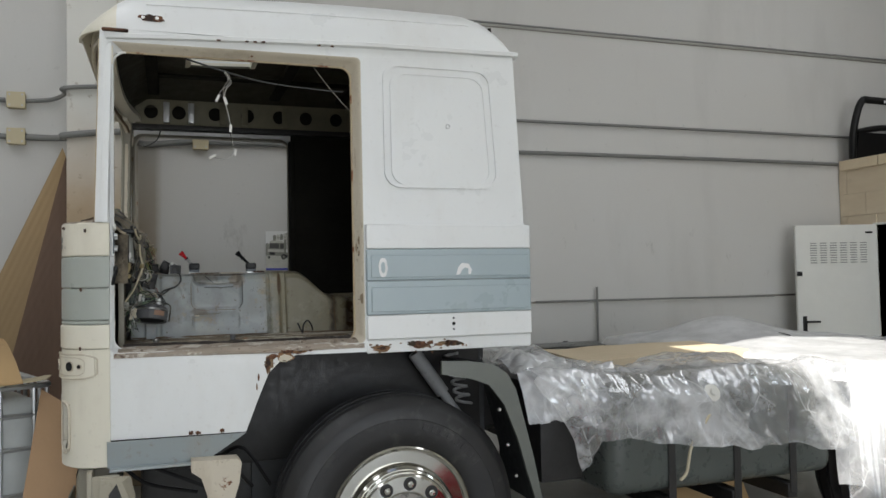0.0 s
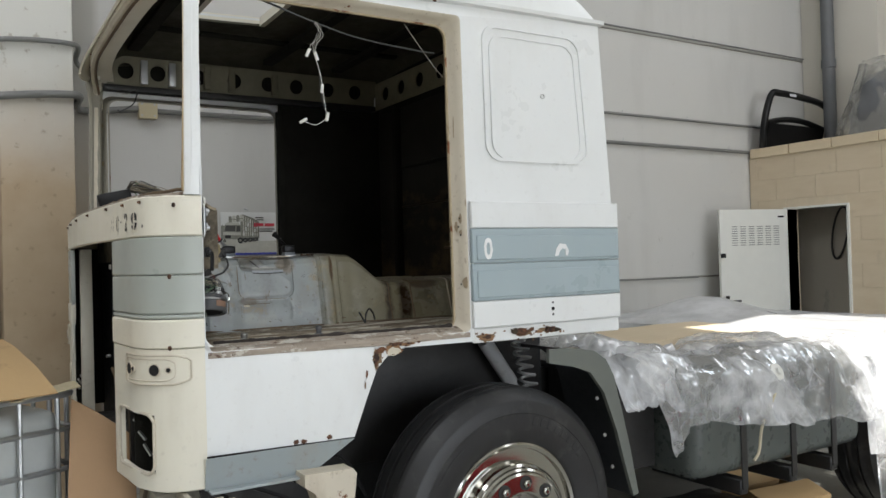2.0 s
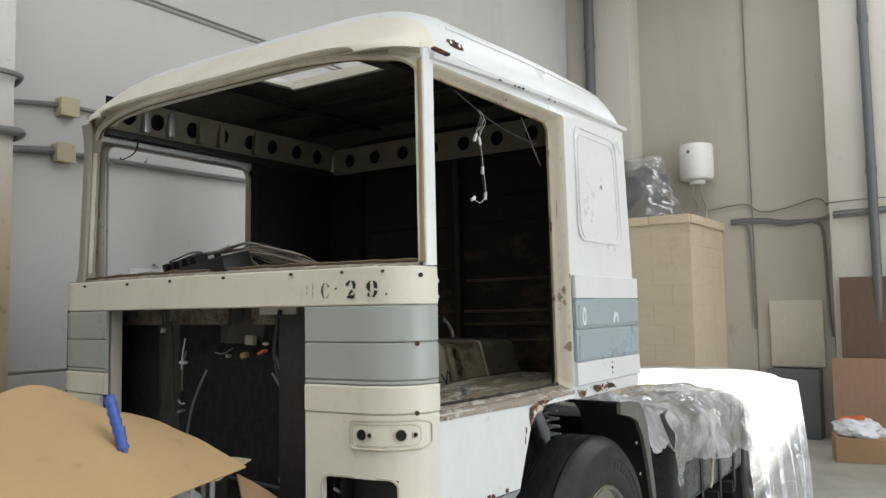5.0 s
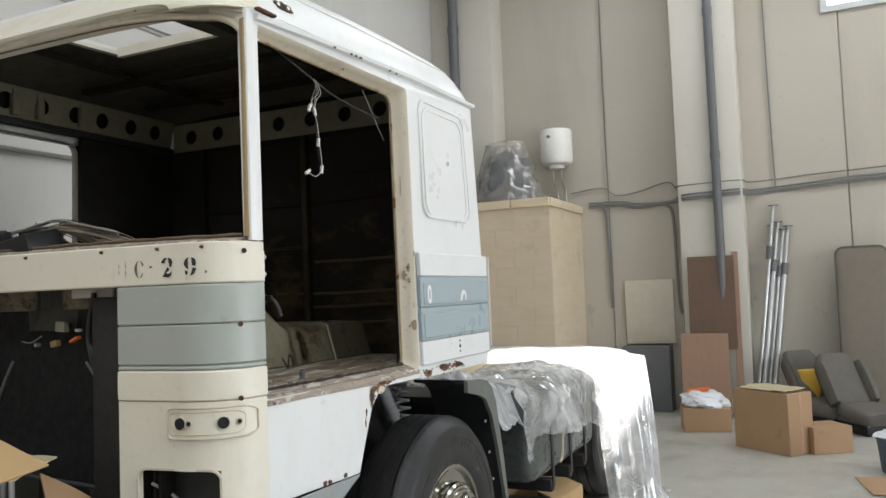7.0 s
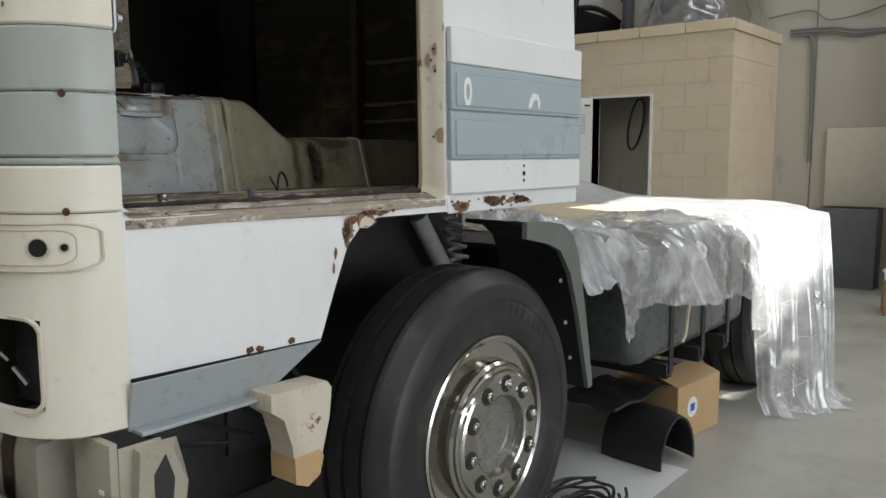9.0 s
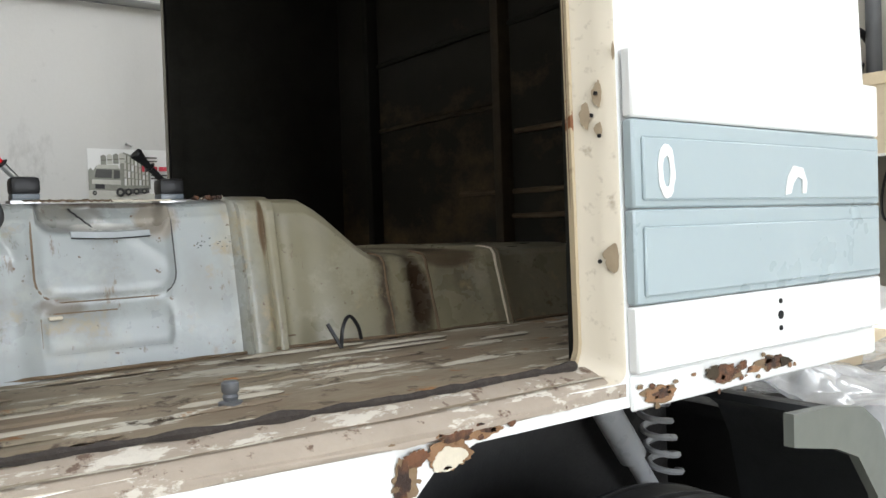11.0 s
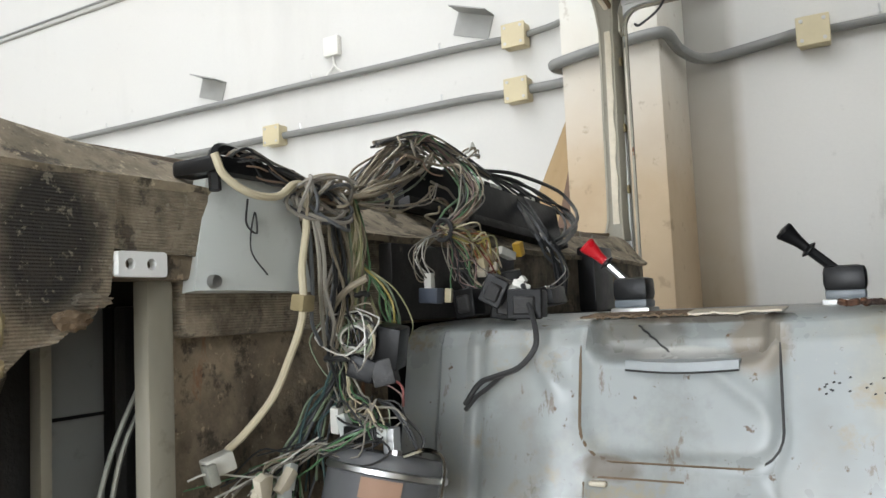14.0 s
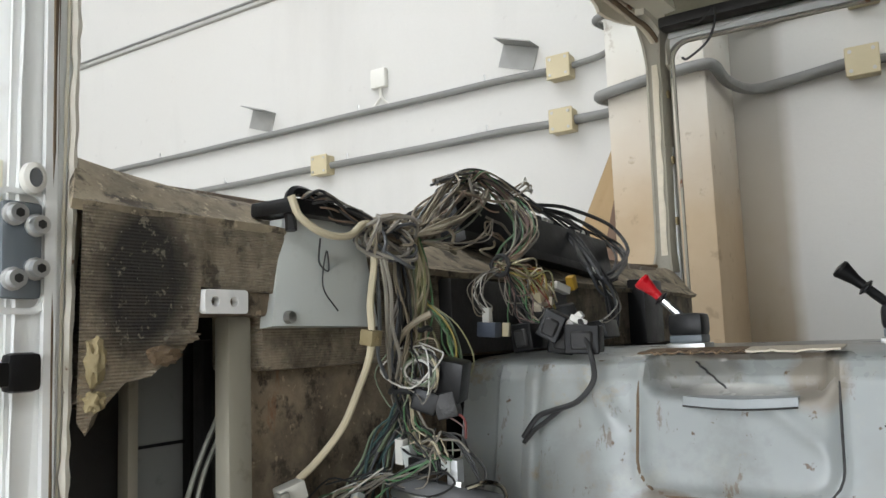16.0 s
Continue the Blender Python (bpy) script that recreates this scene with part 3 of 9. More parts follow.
def plate(outline, holes, thick, fn, bevel=0.0):
    """A plate cut from an outline with holes, in (u, v) with depth w, laid into the world by fn(u, v, w)."""
    bm = bmesh.new()
    edges = []
    for loop in (outline, *holes):
        vs = [bm.verts.new((u, v, 0)) for u, v in loop]
        edges += [bm.edges.new((vs[k], vs[(k + 1) % len(vs)])) for k in range(len(vs))]
    bmesh.ops.triangle_fill(bm, use_beauty=True, edges=edges, normal=(0, 0, 1))
    faces = bm.faces[:]
    ext = bmesh.ops.extrude_face_region(bm, geom=faces, use_keep_orig=True)
    for v in ext["geom"]:
        if isinstance(v, bmesh.types.BMVert):
            v.co.z = thick
    for v in bm.verts:
        v.co = Vector(fn(*v.co))
    return bm


def spline(pts, per=6):
    """Points along a smooth curve through pts."""
    p = [Vector(q) for q in pts]
    if len(p) < 3:
        return p
    p = [2 * p[0] - p[1], *p, 2 * p[-1] - p[-2]]
    out = []
    for k in range(1, len(p) - 2):
        a, b, c, d = p[k - 1:k + 3]
        for s in range(per):
            t = s / per
            out.append(0.5 * ((2 * b) + (c - a) * t + (2 * a - 5 * b + 4 * c - d) * t * t + (3 * b - a - 3 * c + d) * t ** 3))
    out.append(p[-2])
    return out


def tube(pts, r, n=7, bm=None, closed=False, per=6, smooth=True):
    bm = bm or bmesh.new()
    line = spline(pts, per) if smooth else [Vector(q) for q in pts]
    rings, prev = [], None
    for k, p in enumerate(line):
        d = (line[min(k + 1, len(line) - 1)] - line[max(k - 1, 0)])
        d = d.normalized() if d.length > 1e-9 else Vector((0, 0, 1))
        if prev is None:
            a = d.orthogonal().normalized()
        else:
            a = (prev - d * prev.dot(d))
            a = a.normalized() if a.length > 1e-6 else d.orthogonal().normalized()
        prev, b = a, d.cross(a)
        rr = r[k] if isinstance(r, (list, tuple)) else r
        rings.append([bm.verts.new(p + rr * (a * math.cos(2 * math.pi * j / n) + b * math.sin(2 * math.pi * j / n))) for j in range(n)])
    for q0, q1 in zip(rings, rings[1:]):
        for j in range(n):
            bm.faces.new((q0[j], q0[(j + 1) % n], q1[(j + 1) % n], q1[j]))
    if not closed:
        bm.faces.new(rings[0][::-1])
        bm.faces.new(rings[-1])
    return bm


def loft(rings, bm=None, close=True, caps=True):
    bm = bm or bmesh.new()
    vs = [[bm.verts.new(p) for p in ring] for ring in rings]
    n = len(vs[0])
    for a, b in zip(vs, vs[1:]):
        for j in range(n if close else n - 1):
            bm.faces.new((a[j], a[(j + 1) % n], b[(j + 1) % n], b[j]))
    if caps and close:
        bm.faces.new(vs[0][::-1])
        bm.faces.new(vs[-1])
    return bm


def lathe(profile, m, n=32, bm=None, closed=False):
    """profile: (radius, height) pairs, spun round the local z axis and laid by m."""
    bm = bm or bmesh.new()
    rings = []
    for r, h in profile:
        rings.append([bm.verts.new(m @ Vector((r * math.cos(2 * math.pi * j / n), r * math.sin(2 * math.pi * j / n), h))) for j in range(n)])
    pairs = list(zip(rings, rings[1:])) + ([(rings[-1], rings[0])] if closed else [])
    for a, b in pairs:
        for j in range(n):
            bm.faces.new((a[j], a[(j + 1) % n], b[(j + 1) % n], b[j]))
    if not closed:
        for ring in (rings[0], rings[-1]):
            try:
                bm.faces.new(ring)
            except ValueError:
                pass
    return bm


def sheet(nu, nv, fn, bm=None):
    """A grid surface of fn(u, v), u and v from 0 to 1."""
    bm = bm or bmesh.new()
    vs = [[bm.verts.new(fn(i / nu, j / nv)) for j in range(nv + 1)] for i in range(nu + 1)]
    for i in range(nu):
        for j in range(nv):
            bm.faces.new((vs[i][j], vs[i + 1][j], vs[i + 1][j + 1], vs[i][j + 1]))
    return bm


def thicken(bm, t):
    """Gives a surface a thickness t along its normals."""
    bmesh.ops.recalc_face_normals(bm, faces=bm.faces)
    bmesh.ops.solidify(bm, geom=bm.faces[:], thickness=t)
    return bm


def nz(x, y, z, s=1.0):
    return noise.noise(Vector((x * s, y * s, z * s)))


def lerp(a, b, t):
    return a + (b - a) * t


def smooth01(t):
    t = min(1, max(0, t))
    return t * t * (3 - 2 * t)


AX_Y = pose(0, 0, 0, 90, 0, 0)      # local z to world -y
AX_X = pose(0, 0, 0, 0, 90, 0)      # local z to world +x

# ---- the hall ----
X0, X1, YS, YN, H = -9.0, 8.85, -7.0, 7.28, 7.0


def panels(name, parent, material, pieces, fn, thick=0.14):
    """Precast panels, each a piece of its wall."""
    for u0, u1, v0, v1 in pieces:
        bm = box(u0, u1, 0, thick, v0, v1, 0.008, seg=1)
        for v in bm.verts:
            v.co = Vector(fn(*v.co))
        part(name, bm, material, parent)


wall_n = thing("wall_north", box(X0 - 0.3, X1 + 0.3, YN + 0.02, YN + 0.25, 0, H), M["seam"], "painted precast concrete panel wall", "wall", kind="structure")
rows = ((0.0, 1.382), (1.396, 4.07), (4.084, H))
panels("panel", wall_n, M["wall"], [(X0, -0.42, a, b) for a, b in rows] + [(-0.408, X1, a, b) for a, b in rows], lambda u, w, v: (u, YN + w, v))
wall_e = thing("wall_east", box(X1 + 0.02, X1 + 0.25, YS, YN, 0, H), M["seam"], "cream precast concrete panel wall", "wall", kind="structure")
panels("panel", wall_e, M["endwall"], [(YS, -1.28, 0, H), (-1.268, 1.705, 0, H), (1.717, 4.765, 0, H), (4.777, YN, 0, H)], lambda u, w, v: (X1 + w, u, v))
thing("wall_west", box(X0 - 0.25, X0, YS, YN, 0, H), M["wall"], "plain painted concrete wall", "wall", kind="structure")
gate = plate([(X0, 0), (-2.0, 0), (-2.0, 4.7), (5.0, 4.7), (5.0, 0), (X1, 0), (X1, H), (X0, H)], [], 0.25, lambda u, v, w: (u, YS - w, v))
thing("wall_south", gate, M["wall"], "painted concrete wall with an open gate", "wall", kind="structure")
ground = sheet(1, 1, lambda u, v: (lerp(-60, 60, u), lerp(-60, 60, v), 0.0))
tagged(link_mesh("floor", ground, M["floor"]), "worn grey concrete hall floor", "floor", kind="structure")

# roof with milky strips; its hole is added to shape the sun patch below
spot = Vector((3.68, 4.2, 1.25)) + to_sun * ((H - 1.25) / to_sun.z)
sx, sy = spot.x, spot.y
holes = [rrect(sx - 0.62, sx + 0.95, sy - 1.05, sy + 0.45, 0.02, 1)]
roof = plate([(X0 - 0.3, YS - 0.3), (X1 + 0.3, YS - 0.3), (X1 + 0.3, YN + 0.3), (X0 - 0.3, YN + 0.3)], holes, 0.12, lambda u, v, w: (u, v, H + w))
thing("ceiling", roof, M["wall"], "pale hall roof with a hole added for the sun patch", "ceiling", kind="structure", smooth=None)
milky = plain("milky_roof_sheet", (0.8, 0.82, 0.82), 0.5, vary=0.04)
# strips added above the fill lamps; they let no light through
for xx in (-6.0, -2.0, 6.4):
    thing("roof_strip", box(xx - 0.62, xx + 0.62, -3.6, 5.6, H - 0.03, H - 0.005), milky, "long milky strip added under the closed roof", "roof light", "roof lights")

# columns
thing("column_1", box(-0.635, -0.2, 6.8, YN + 0.01, 0, H, 0.02), M["column_stained"], "painted concrete column stained brown at its foot", "column", kind="structure")
thing("column_2", box(8.4, X1 + 0.01, 2.94, 3.74, 0, H, 0.02), M["column"], "pale concrete column with a drain pipe", "column", kind="structure")
thing("column_3", box(8.42, X1 + 0.01, 6.29, YN, 0, H, 0.02), M["column"], "cream concrete corner column", "column", kind="structure")


def upright_pipe(x, y, r, z0, z1, collars):
    pipe = empty("drain_pipe", (x, y, z0), "dark grey plastic drain pipe fixed upright", "pipe")
    part("tube", tube([(x, y, z0), (x, y, z1)], r, 14, smooth=False), M["pipe"], pipe)
    for z in collars:
        part("collar", tube([(x, y, z), (x, y, z + 0.1)], r * 1.14, 14, smooth=False), M["pipe"], pipe)
    return pipe


upright_pipe(8.34, 6.87, 0.075, 0, H, (3.9, 5.6))
upright_pipe(8.34, 3.24, 0.055, 1.2, H, (3.3, 5.2))


def conduit(pts, r, label, clips=(), per=5, drop=0.0):
    """A conduit along a wall, with its clips."""
    c = empty("cable_conduit", pts[0], label, "conduit")
    part("tube", tube(pts, r * 0.84, 9, per=per), M["conduit"], c)
    for x, y, z, dx, dy in clips:
        part("clip", tube([(x + dx * 0.5, y + dy * 0.5, z - 0.02), (x, y, z + r), (x, y, z + r + 0.03)], 0.006, 5, smooth=False), M["steel"], c)
    return c


YL = YN - 0.035
zig = lambda x: 0.008 * nz(x * 1.3, 3, 1)
# lower line, to the left of the column, round it, and on behind the cab
conduit([(x, YL, 2.835 + zig(x)) for x in np.arange(-8.9, -1.15, 0.5)] + [(-1.10, YL, 2.828)], 0.026, "grey plastic conduit along the wall", [(x, YL, 2.835, 0, 1) for x in (-3.6, -2.5, -1.5)])
conduit([(-0.98, YL, 2.828), (-0.78, YL - 0.02, 2.825), (-0.66, YL - 0.2, 2.80), (-0.665, 6.80, 2.77), (-0.62, 6.765, 2.775), (-0.42, 6.762, 2.80), (-0.22, 6.765, 2.815), (-0.165, 6.80, 2.81), (-0.16, 7.0, 2.795),
         (-0.10, YL - 0.03, 2.80), (0.05, YL, 2.815), (0.30, YL, 2.845)], 0.03, "thick grey corrugated conduit bent round the column")
conduit([(0.41, YL, 2.835), (2.0, YL, 2.845), (4.0, YL, 2.855), (6.0, YL, 2.855), (7.25, YL, 2.85)], 0.024, "grey plastic conduit along the wall", [(x, YL, 2.85, 0, 1) for x in (0.6, 1.0, 3.6, 5.2, 6.9)])
# upper line
conduit([(x, YL, 3.125 + zig(x + 9)) for x in np.arange(-8.9, -1.2, 0.5)] + [(-1.12, YL, 3.115)], 0.024, "grey plastic conduit along the wall", [(x, YL, 3.125, 0, 1) for x in (-4.3, -2.4, -1.5)])
conduit([(-0.98, YL, 3.115), (-0.78, YL - 0.02, 3.135), (-0.665, YL - 0.2, 3.15), (-0.665, 6.80, 3.125), (-0.6, 6.765, 3.135), (-0.42, 6.762, 3.15), (-0.22, 6.765, 3.15), (-0.165, 6.82, 3.14), (-0.16, 7.0, 3.10),
         (-0.08, YL - 0.02, 3.10), (0.1, YL, 3.13), (0.32, YL, 3.16)], 0.02, "grey corrugated conduit bent round the column")
conduit([(0.44, YL, 3.16), (2.0, YL, 3.16), (5.0, YL, 3.165), (7.6, YL, 3.165), (8.4, YL, 3.165)], 0.018, "thin grey conduit along the wall", [(x, YL, 3.16, 0, 1) for x in (2.2, 4.2, 5.2, 6.2)])
conduit([(X0 + 0.1, YL, 4.10), (-2, YL, 4.10), (4.0, YL, 4.10), (8.4, YL, 4.10)], 0.012, "thin grey cable along the panel joint")
conduit([(3.45, YL, 1.40), (4.6, YL, 1.395), (6.3, YL, 1.385)], 0.012, "thin grey cable along the lower panel joint")
conduit([(4.12, YL, 1.53), (4.12, YL, 0.7), (4.12, YL, 0.0)], 0.014, "thin grey conduit running down to the floor")


def junction_box(x, z, w=0.125, hgt=0.12):
    j = empty("junction_box", (x, YN, z), "yellowed square plastic junction box on the wall", "junction box", "junction boxes")
    part("housing", box(x - w / 2, x + w / 2, YN - 0.075, YN, z - hgt / 2, z + hgt / 2, 0.01), M["jbox"], j)
    part("lid", box(x - w / 2 - 0.004, x + w / 2 + 0.004, YN - 0.088, YN - 0.075, z - hgt / 2 - 0.004, z + hgt / 2 + 0.004, 0.004, seg=1), M["jbox"], j)
    for sx_ in (-1, 1):
        for sz in (-1, 1):
            part("screw", lathe([(0.008, 0), (0.008, 0.004)], Matrix.Translation((x + sx_ * (w / 2 - 0.018), YN - 0.088, z + sz * (hgt / 2 - 0.018))) @ AX_Y, 8), M["steel"], j)


for jx, jz in ((-1.036, 3.112), (-1.037, 2.826), (0.348, 2.832), (0.37, 3.145), (-2.69, 2.84)):
    junction_box(jx, jz)
sw = empty("wall_switch", (-2.26, YN, 3.3), "small white plastic switch box on the wall", "switch")
part("plate", box(-2.30, -2.19, YN - 0.04, YN, 3.26, 3.38, 0.01), M["whiteplastic"], sw)
part("cable", tube([(-2.24, YN - 0.02, 3.26), (-2.24, YN - 0.02, 3.20), (-2.30, YN - 0.02, 3.145)], 0.008, 6), M["whiteplastic"], sw)
part("cable", tube([(-2.24, YN - 0.02, 3.26), (-2.23, YN - 0.02, 3.20), (-2.17, YN - 0.02, 3.145)], 0.008, 6), M["whiteplastic"], sw)
for bx in (-3.26, -1.30):
    bk = empty("wall_bracket", (bx, YN, 3.245), "small galvanised angle bracket on the wall", "bracket", "brackets")
    tilt = Matrix.Translation((bx, YN, 3.245)) @ pose(0, 0, 0, 0, 18, 0) @ Matrix.Diagonal((1.1, 1.1, 1.1, 1))
    part("leg", box(-0.1, 0.1, -0.006, 0, -0.06, 0.06, 0, m=tilt), M["bracketgrey"], bk)
    part("flange", box(-0.1, 0.1, -0.11, 0, 0.055, 0.061, 0, m=tilt), M["bracketgrey"], bk)

# high window in the end wall
win = empty("window_1", (X1, 1.0, 5.4), "high window with milky panes", "window")
win["kind"] = "structure"
# panes glow by themselves in place of daylight behind them
glow = bpy.data.materials.new("bright_milky_pane")
glow.use_nodes = True
glow.node_tree.nodes["Principled BSDF"].inputs["Base Color"].default_value = (0.8, 0.85, 0.9, 1)
glow.node_tree.nodes["Principled BSDF"].inputs["Emission Color"].default_value = (0.80, 0.90, 1.0, 1)
glow.node_tree.nodes["Principled BSDF"].inputs["Emission Strength"].default_value = 3.0
for k in range(3):
    part("pane", box(X1 - 0.02, X1 - 0.01, 0.0 + k * 0.62, 0.58 + k * 0.62, 5.2, 6.5), glow, win)
part("window_frame", plate([(-0.06, 5.12), (1.9, 5.12), (1.9, 6.58), (-0.06, 6.58)], [[(0.0 + k * 0.62, 5.2), (0.58 + k * 0.62, 5.2), (0.58 + k * 0.62, 6.5), (k * 0.62, 6.5)] for k in range(3)], 0.05, lambda u, v, w: (X1 - w, u, v)), M["galv"], win)

# cables on the end wall
XE = X1 - 0.03
for k, (dz, r) in enumerate(((0, 0.022), (0.035, 0.016), (-0.03, 0.014))):
    conduit([(XE, 5.05, 2.88 + dz), (XE, 4.6, 2.87 + dz), (XE, 4.33, 2.82 + dz), (XE, 3.9, 2.84 + dz * 0.4), (8.39, 3.68, 2.84 + dz), (8.37, 3.3, 2.85 + dz), (8.39, 2.98, 2.86 + dz), (XE, 2.8, 2.88 + dz), (XE, 2.05, 2.92 + dz), (XE, 1.2, 2.95 + dz), (XE, -2.0, 2.95 + dz)], r, "thick grey cable bundle along the wall")
conduit([(XE, 5.3, 3.08), (XE, 4.85, 3.12), (XE, 4.65, 3.0), (XE, 4.35, 3.02), (XE, 3.95, 3.12), (XE, 3.82, 3.03), (8.38, 3.71, 3.0), (8.38, 2.98, 3.01), (XE, 2.82, 3.02), (XE, 1.8, 3.06), (XE, -2.0, 3.15)], 0.01, "thin grey cable sagging along the wall")
conduit([(XE, 4.0, 2.82), (XE, 3.90, 2.74), (XE, 3.87, 2.4), (XE, 3.86, 1.6), (XE, 3.83, 1.3)], 0.025, "grey conduit bent down the wall")
conduit([(XE, 4.765, 7.0), (XE, 4.77, 4.0), (XE, 4.76, 3.0), (XE, 4.765, 1.8)], 0.01, "thin dark cable hanging down the panel joint")
conduit([(XE, 2.60, 7.0), (XE, 2.58, 4.2), (XE, 2.56, 2.9)], 0.012, "thin dark cable hanging down the wall")
conduit([(XE, 4.88, 2.86), (XE, 4.80, 2.68), (XE, 4.78, 1.4)], 0.02, "grey conduit bent down beside the block room")

# ---- the block room in the corner ----
HX, HY, HZ = 7.28, 5.165, 2.77
hut = thing("block_room", plate([(HY + 0.03, 0), (6.053, 0), (6.053, 2.13), (6.785, 2.13), (6.785, 0), (YN - 0.01, 0), (YN - 0.01, HZ), (HY + 0.03, HZ)], [], 0.2, lambda u, v, w: (HX + 0.02 + w, u, v)), M["mortar"],
            "small room of pale cream building blocks with a timber rim", "block room")
part("side_core", box(HX + 0.22, X1, HY + 0.02, HY + 0.2, 0, HZ), M["mortar"], hut)
part("roof_slab", box(HX + 0.03, X1, HY + 0.03, YN - 0.01, HZ, HZ + 0.02), M["plywood"], hut)
BL, BH, GAP = 0.5, 0.25, 0.0016


def block_mesh(w, h):
    key = ("block", round(w, 3), round(h, 3))
    if key not in BLOCKS:
        bm = box(0, w - GAP, 0, 0.03, 0, h - GAP, 0.002, seg=1)
        bmesh.ops.recalc_face_normals(bm, faces=bm.faces)
        me = bpy.data.meshes.new("block")
        bm.to_mesh(me)
        bm.free()
        me.materials.append(M["block"])
        BLOCKS[key] = me
    return BLOCKS[key]


BLOCKS = {}


def lay_blocks(u0, u1, z1, cut, put):
    z, row = 0.0, 0
    while z < z1 - 0.02:
        h = min(BH, z1 - z)
        u = u0 - (BL / 2 if row % 2 else 0)
        while u < u1 - 0.01:
            a, b = max(u, u0), min(u + BL, u1)
            spans = [(a, b)]
            if cut and z < cut[2] - 0.02:
                spans = [(p, q) for p, q in ((a, min(b, cut[0])), (max(a, cut[1]), b)) if q - p > 0.03]
            for p, q in spans:
                if q - p > 0.03:
                    ob = new("block", block_mesh(q - p, h))
                    ob.parent = hut
                    ob.matrix_local = put(p, z)
            u += BL
        z, row = z + BH, row + 1


lay_blocks(HY, YN - 0.01, HZ, (6.053, 6.785, 2.13), lambda u, z: Matrix.Translation((HX + 0.012 + 0.002 * nz(u, z, 3, 5), u, z)) @ Matrix(((0, 1, 0, 0), (1, 0, 0, 0), (0, 0, 1, 0), (0, 0, 0, 1))))
lay_blocks(HX + 0.02, X1 - 0.01, HZ, None, lambda u, z: Matrix.Translation((u, HY + 0.012 + 0.002 * nz(u, z, 3, 5), z)))
for k in range(4):
    part("rim_board", box(HX - 0.015, HX + 0.03, HY + k * 0.52, HY + k * 0.52 + 0.51, HZ, HZ + 0.11, 0.004, seg=1), M["plywood"], hut)
for k in range(3):
    part("rim_board", box(HX + 0.04 + k * 0.52, HX + 0.55 + k * 0.52, HY - 0.015, HY + 0.03, HZ, HZ + 0.11, 0.004, seg=1), M["block"], hut)
part("door_lining", box(HX - 0.015, HX + 0.2, 6.785, 6.81, 0, 2.13), M["doorwhite"], hut)
part("door_lining", box(HX - 0.015, HX + 0.2, 6.028, 6.053, 0, 2.13), M["doorwhite"], hut)
part("door_lining", box(HX - 0.015, HX + 0.2, 6.028, 6.81, 2.13, 2.155), M["doorwhite"], hut)
# set close behind the doorway so that it catches light
thing("wall_inner", box(HX + 0.62, HX + 0.64, 5.45, YN - 0.02, 0, HZ - 0.05), M["endwall"], "plain grey wall inside the block room", "wall", kind="structure")
hang = empty("cable_coil", (HX + 0.58, 6.5, 1.9), "black cable coil hung inside the doorway", "cable")
part("loop", tube([(HX + 0.58, 6.5 + 0.09 * math.sin(a) - 0.05 * math.cos(a), 1.85 + 0.3 * math.cos(a)) for a in np.linspace(0, 6.28, 16)], 0.012, 6), WIRES["black"], hang)

# the room's door, swung wide open against the hall wall
dvec = Vector((6.40 - 7.262, 7.036 - 6.785, 0)).normalized()
dm = Matrix.Translation((7.262, 6.785, 0.01)) @ Matrix(((dvec.x, -dvec.y, 0, 0), (dvec.y, dvec.x, 0, 0), (0, 0, 1, 0), (0, 0, 0, 1)))
DW = 0.895


def to_door(u, v, w):
    return dm @ Vector((u, w, v))


door = thing("door_1", plate([(0, 0), (DW, 0), (DW, 2.125), (0, 2.125)], [], 0.035, to_door), M["doorwhite"], "white metal door with vent slots, standing open", "door", kind="structure")
for c in range(6):
    for r_ in range(9):
        u = 0.12 + c * 0.11
        part("vent_slot", box(0, 0.07, 0, 0.004, 0, 0.008, m=dm @ Matrix.Translation((u, 0.035, 1.72 + r_ * 0.026))), M["conduit"], door)
part("lock", box(0, 0.05, 0, 0.03, 0, 0.05, 0.006, m=dm @ Matrix.Translation((DW - 0.05, 0.035, 1.585))), M["black"], door)
part("door_handle", box(0, 0.04, 0, 0.02, 0, 0.18, 0.006, m=dm @ Matrix.Translation((DW - 0.09, 0.035, 0.98))), M["black"], door)
part("door_handle", tube([to_door(DW - 0.07, 1.1, 0.06), to_door(DW - 0.13, 1.1, 0.075), to_door(DW - 0.22, 1.1, 0.075)], 0.011, 8), M["black"], door)
part("sign", box(0, 0.08, 0, 0.003, 0, 0.02, m=dm @ Matrix.Translation((0.05, 0.035, 2.03))), M["black"], door)

# ---- the lorry ----
YA, YM = 3.845, 4.990                # near side and middle of the cab
YC, YT = 3.880, 4.975                # side of the front corner, middle of the engine tunnel


def far(y):
    return 2 * YM - y


def side_y(z, x=1.0):
    """The cab's near side: upright, drawn in a little towards the front."""
    draw = min(1.0, max(0.0, (0.55 - x) / 0.69))
    return YA + (0.050 if z < 1.9 else 0.028) * draw + max(0.0, z - 1.9) * 0.022


def fx(y):
    """Front of the cab in plan."""
    d = max(0.0, min(y - YC, far(YC) - y))
    if d < 0.26:
        return -0.15 - 0.207 * max(0, 1 - ((0.26 - d) / 0.26) ** 2.4) ** (1 / 2.4)
    return -0.357 - 0.045 * math.sin(0.5 * math.pi * (d - 0.26) / 0.85)


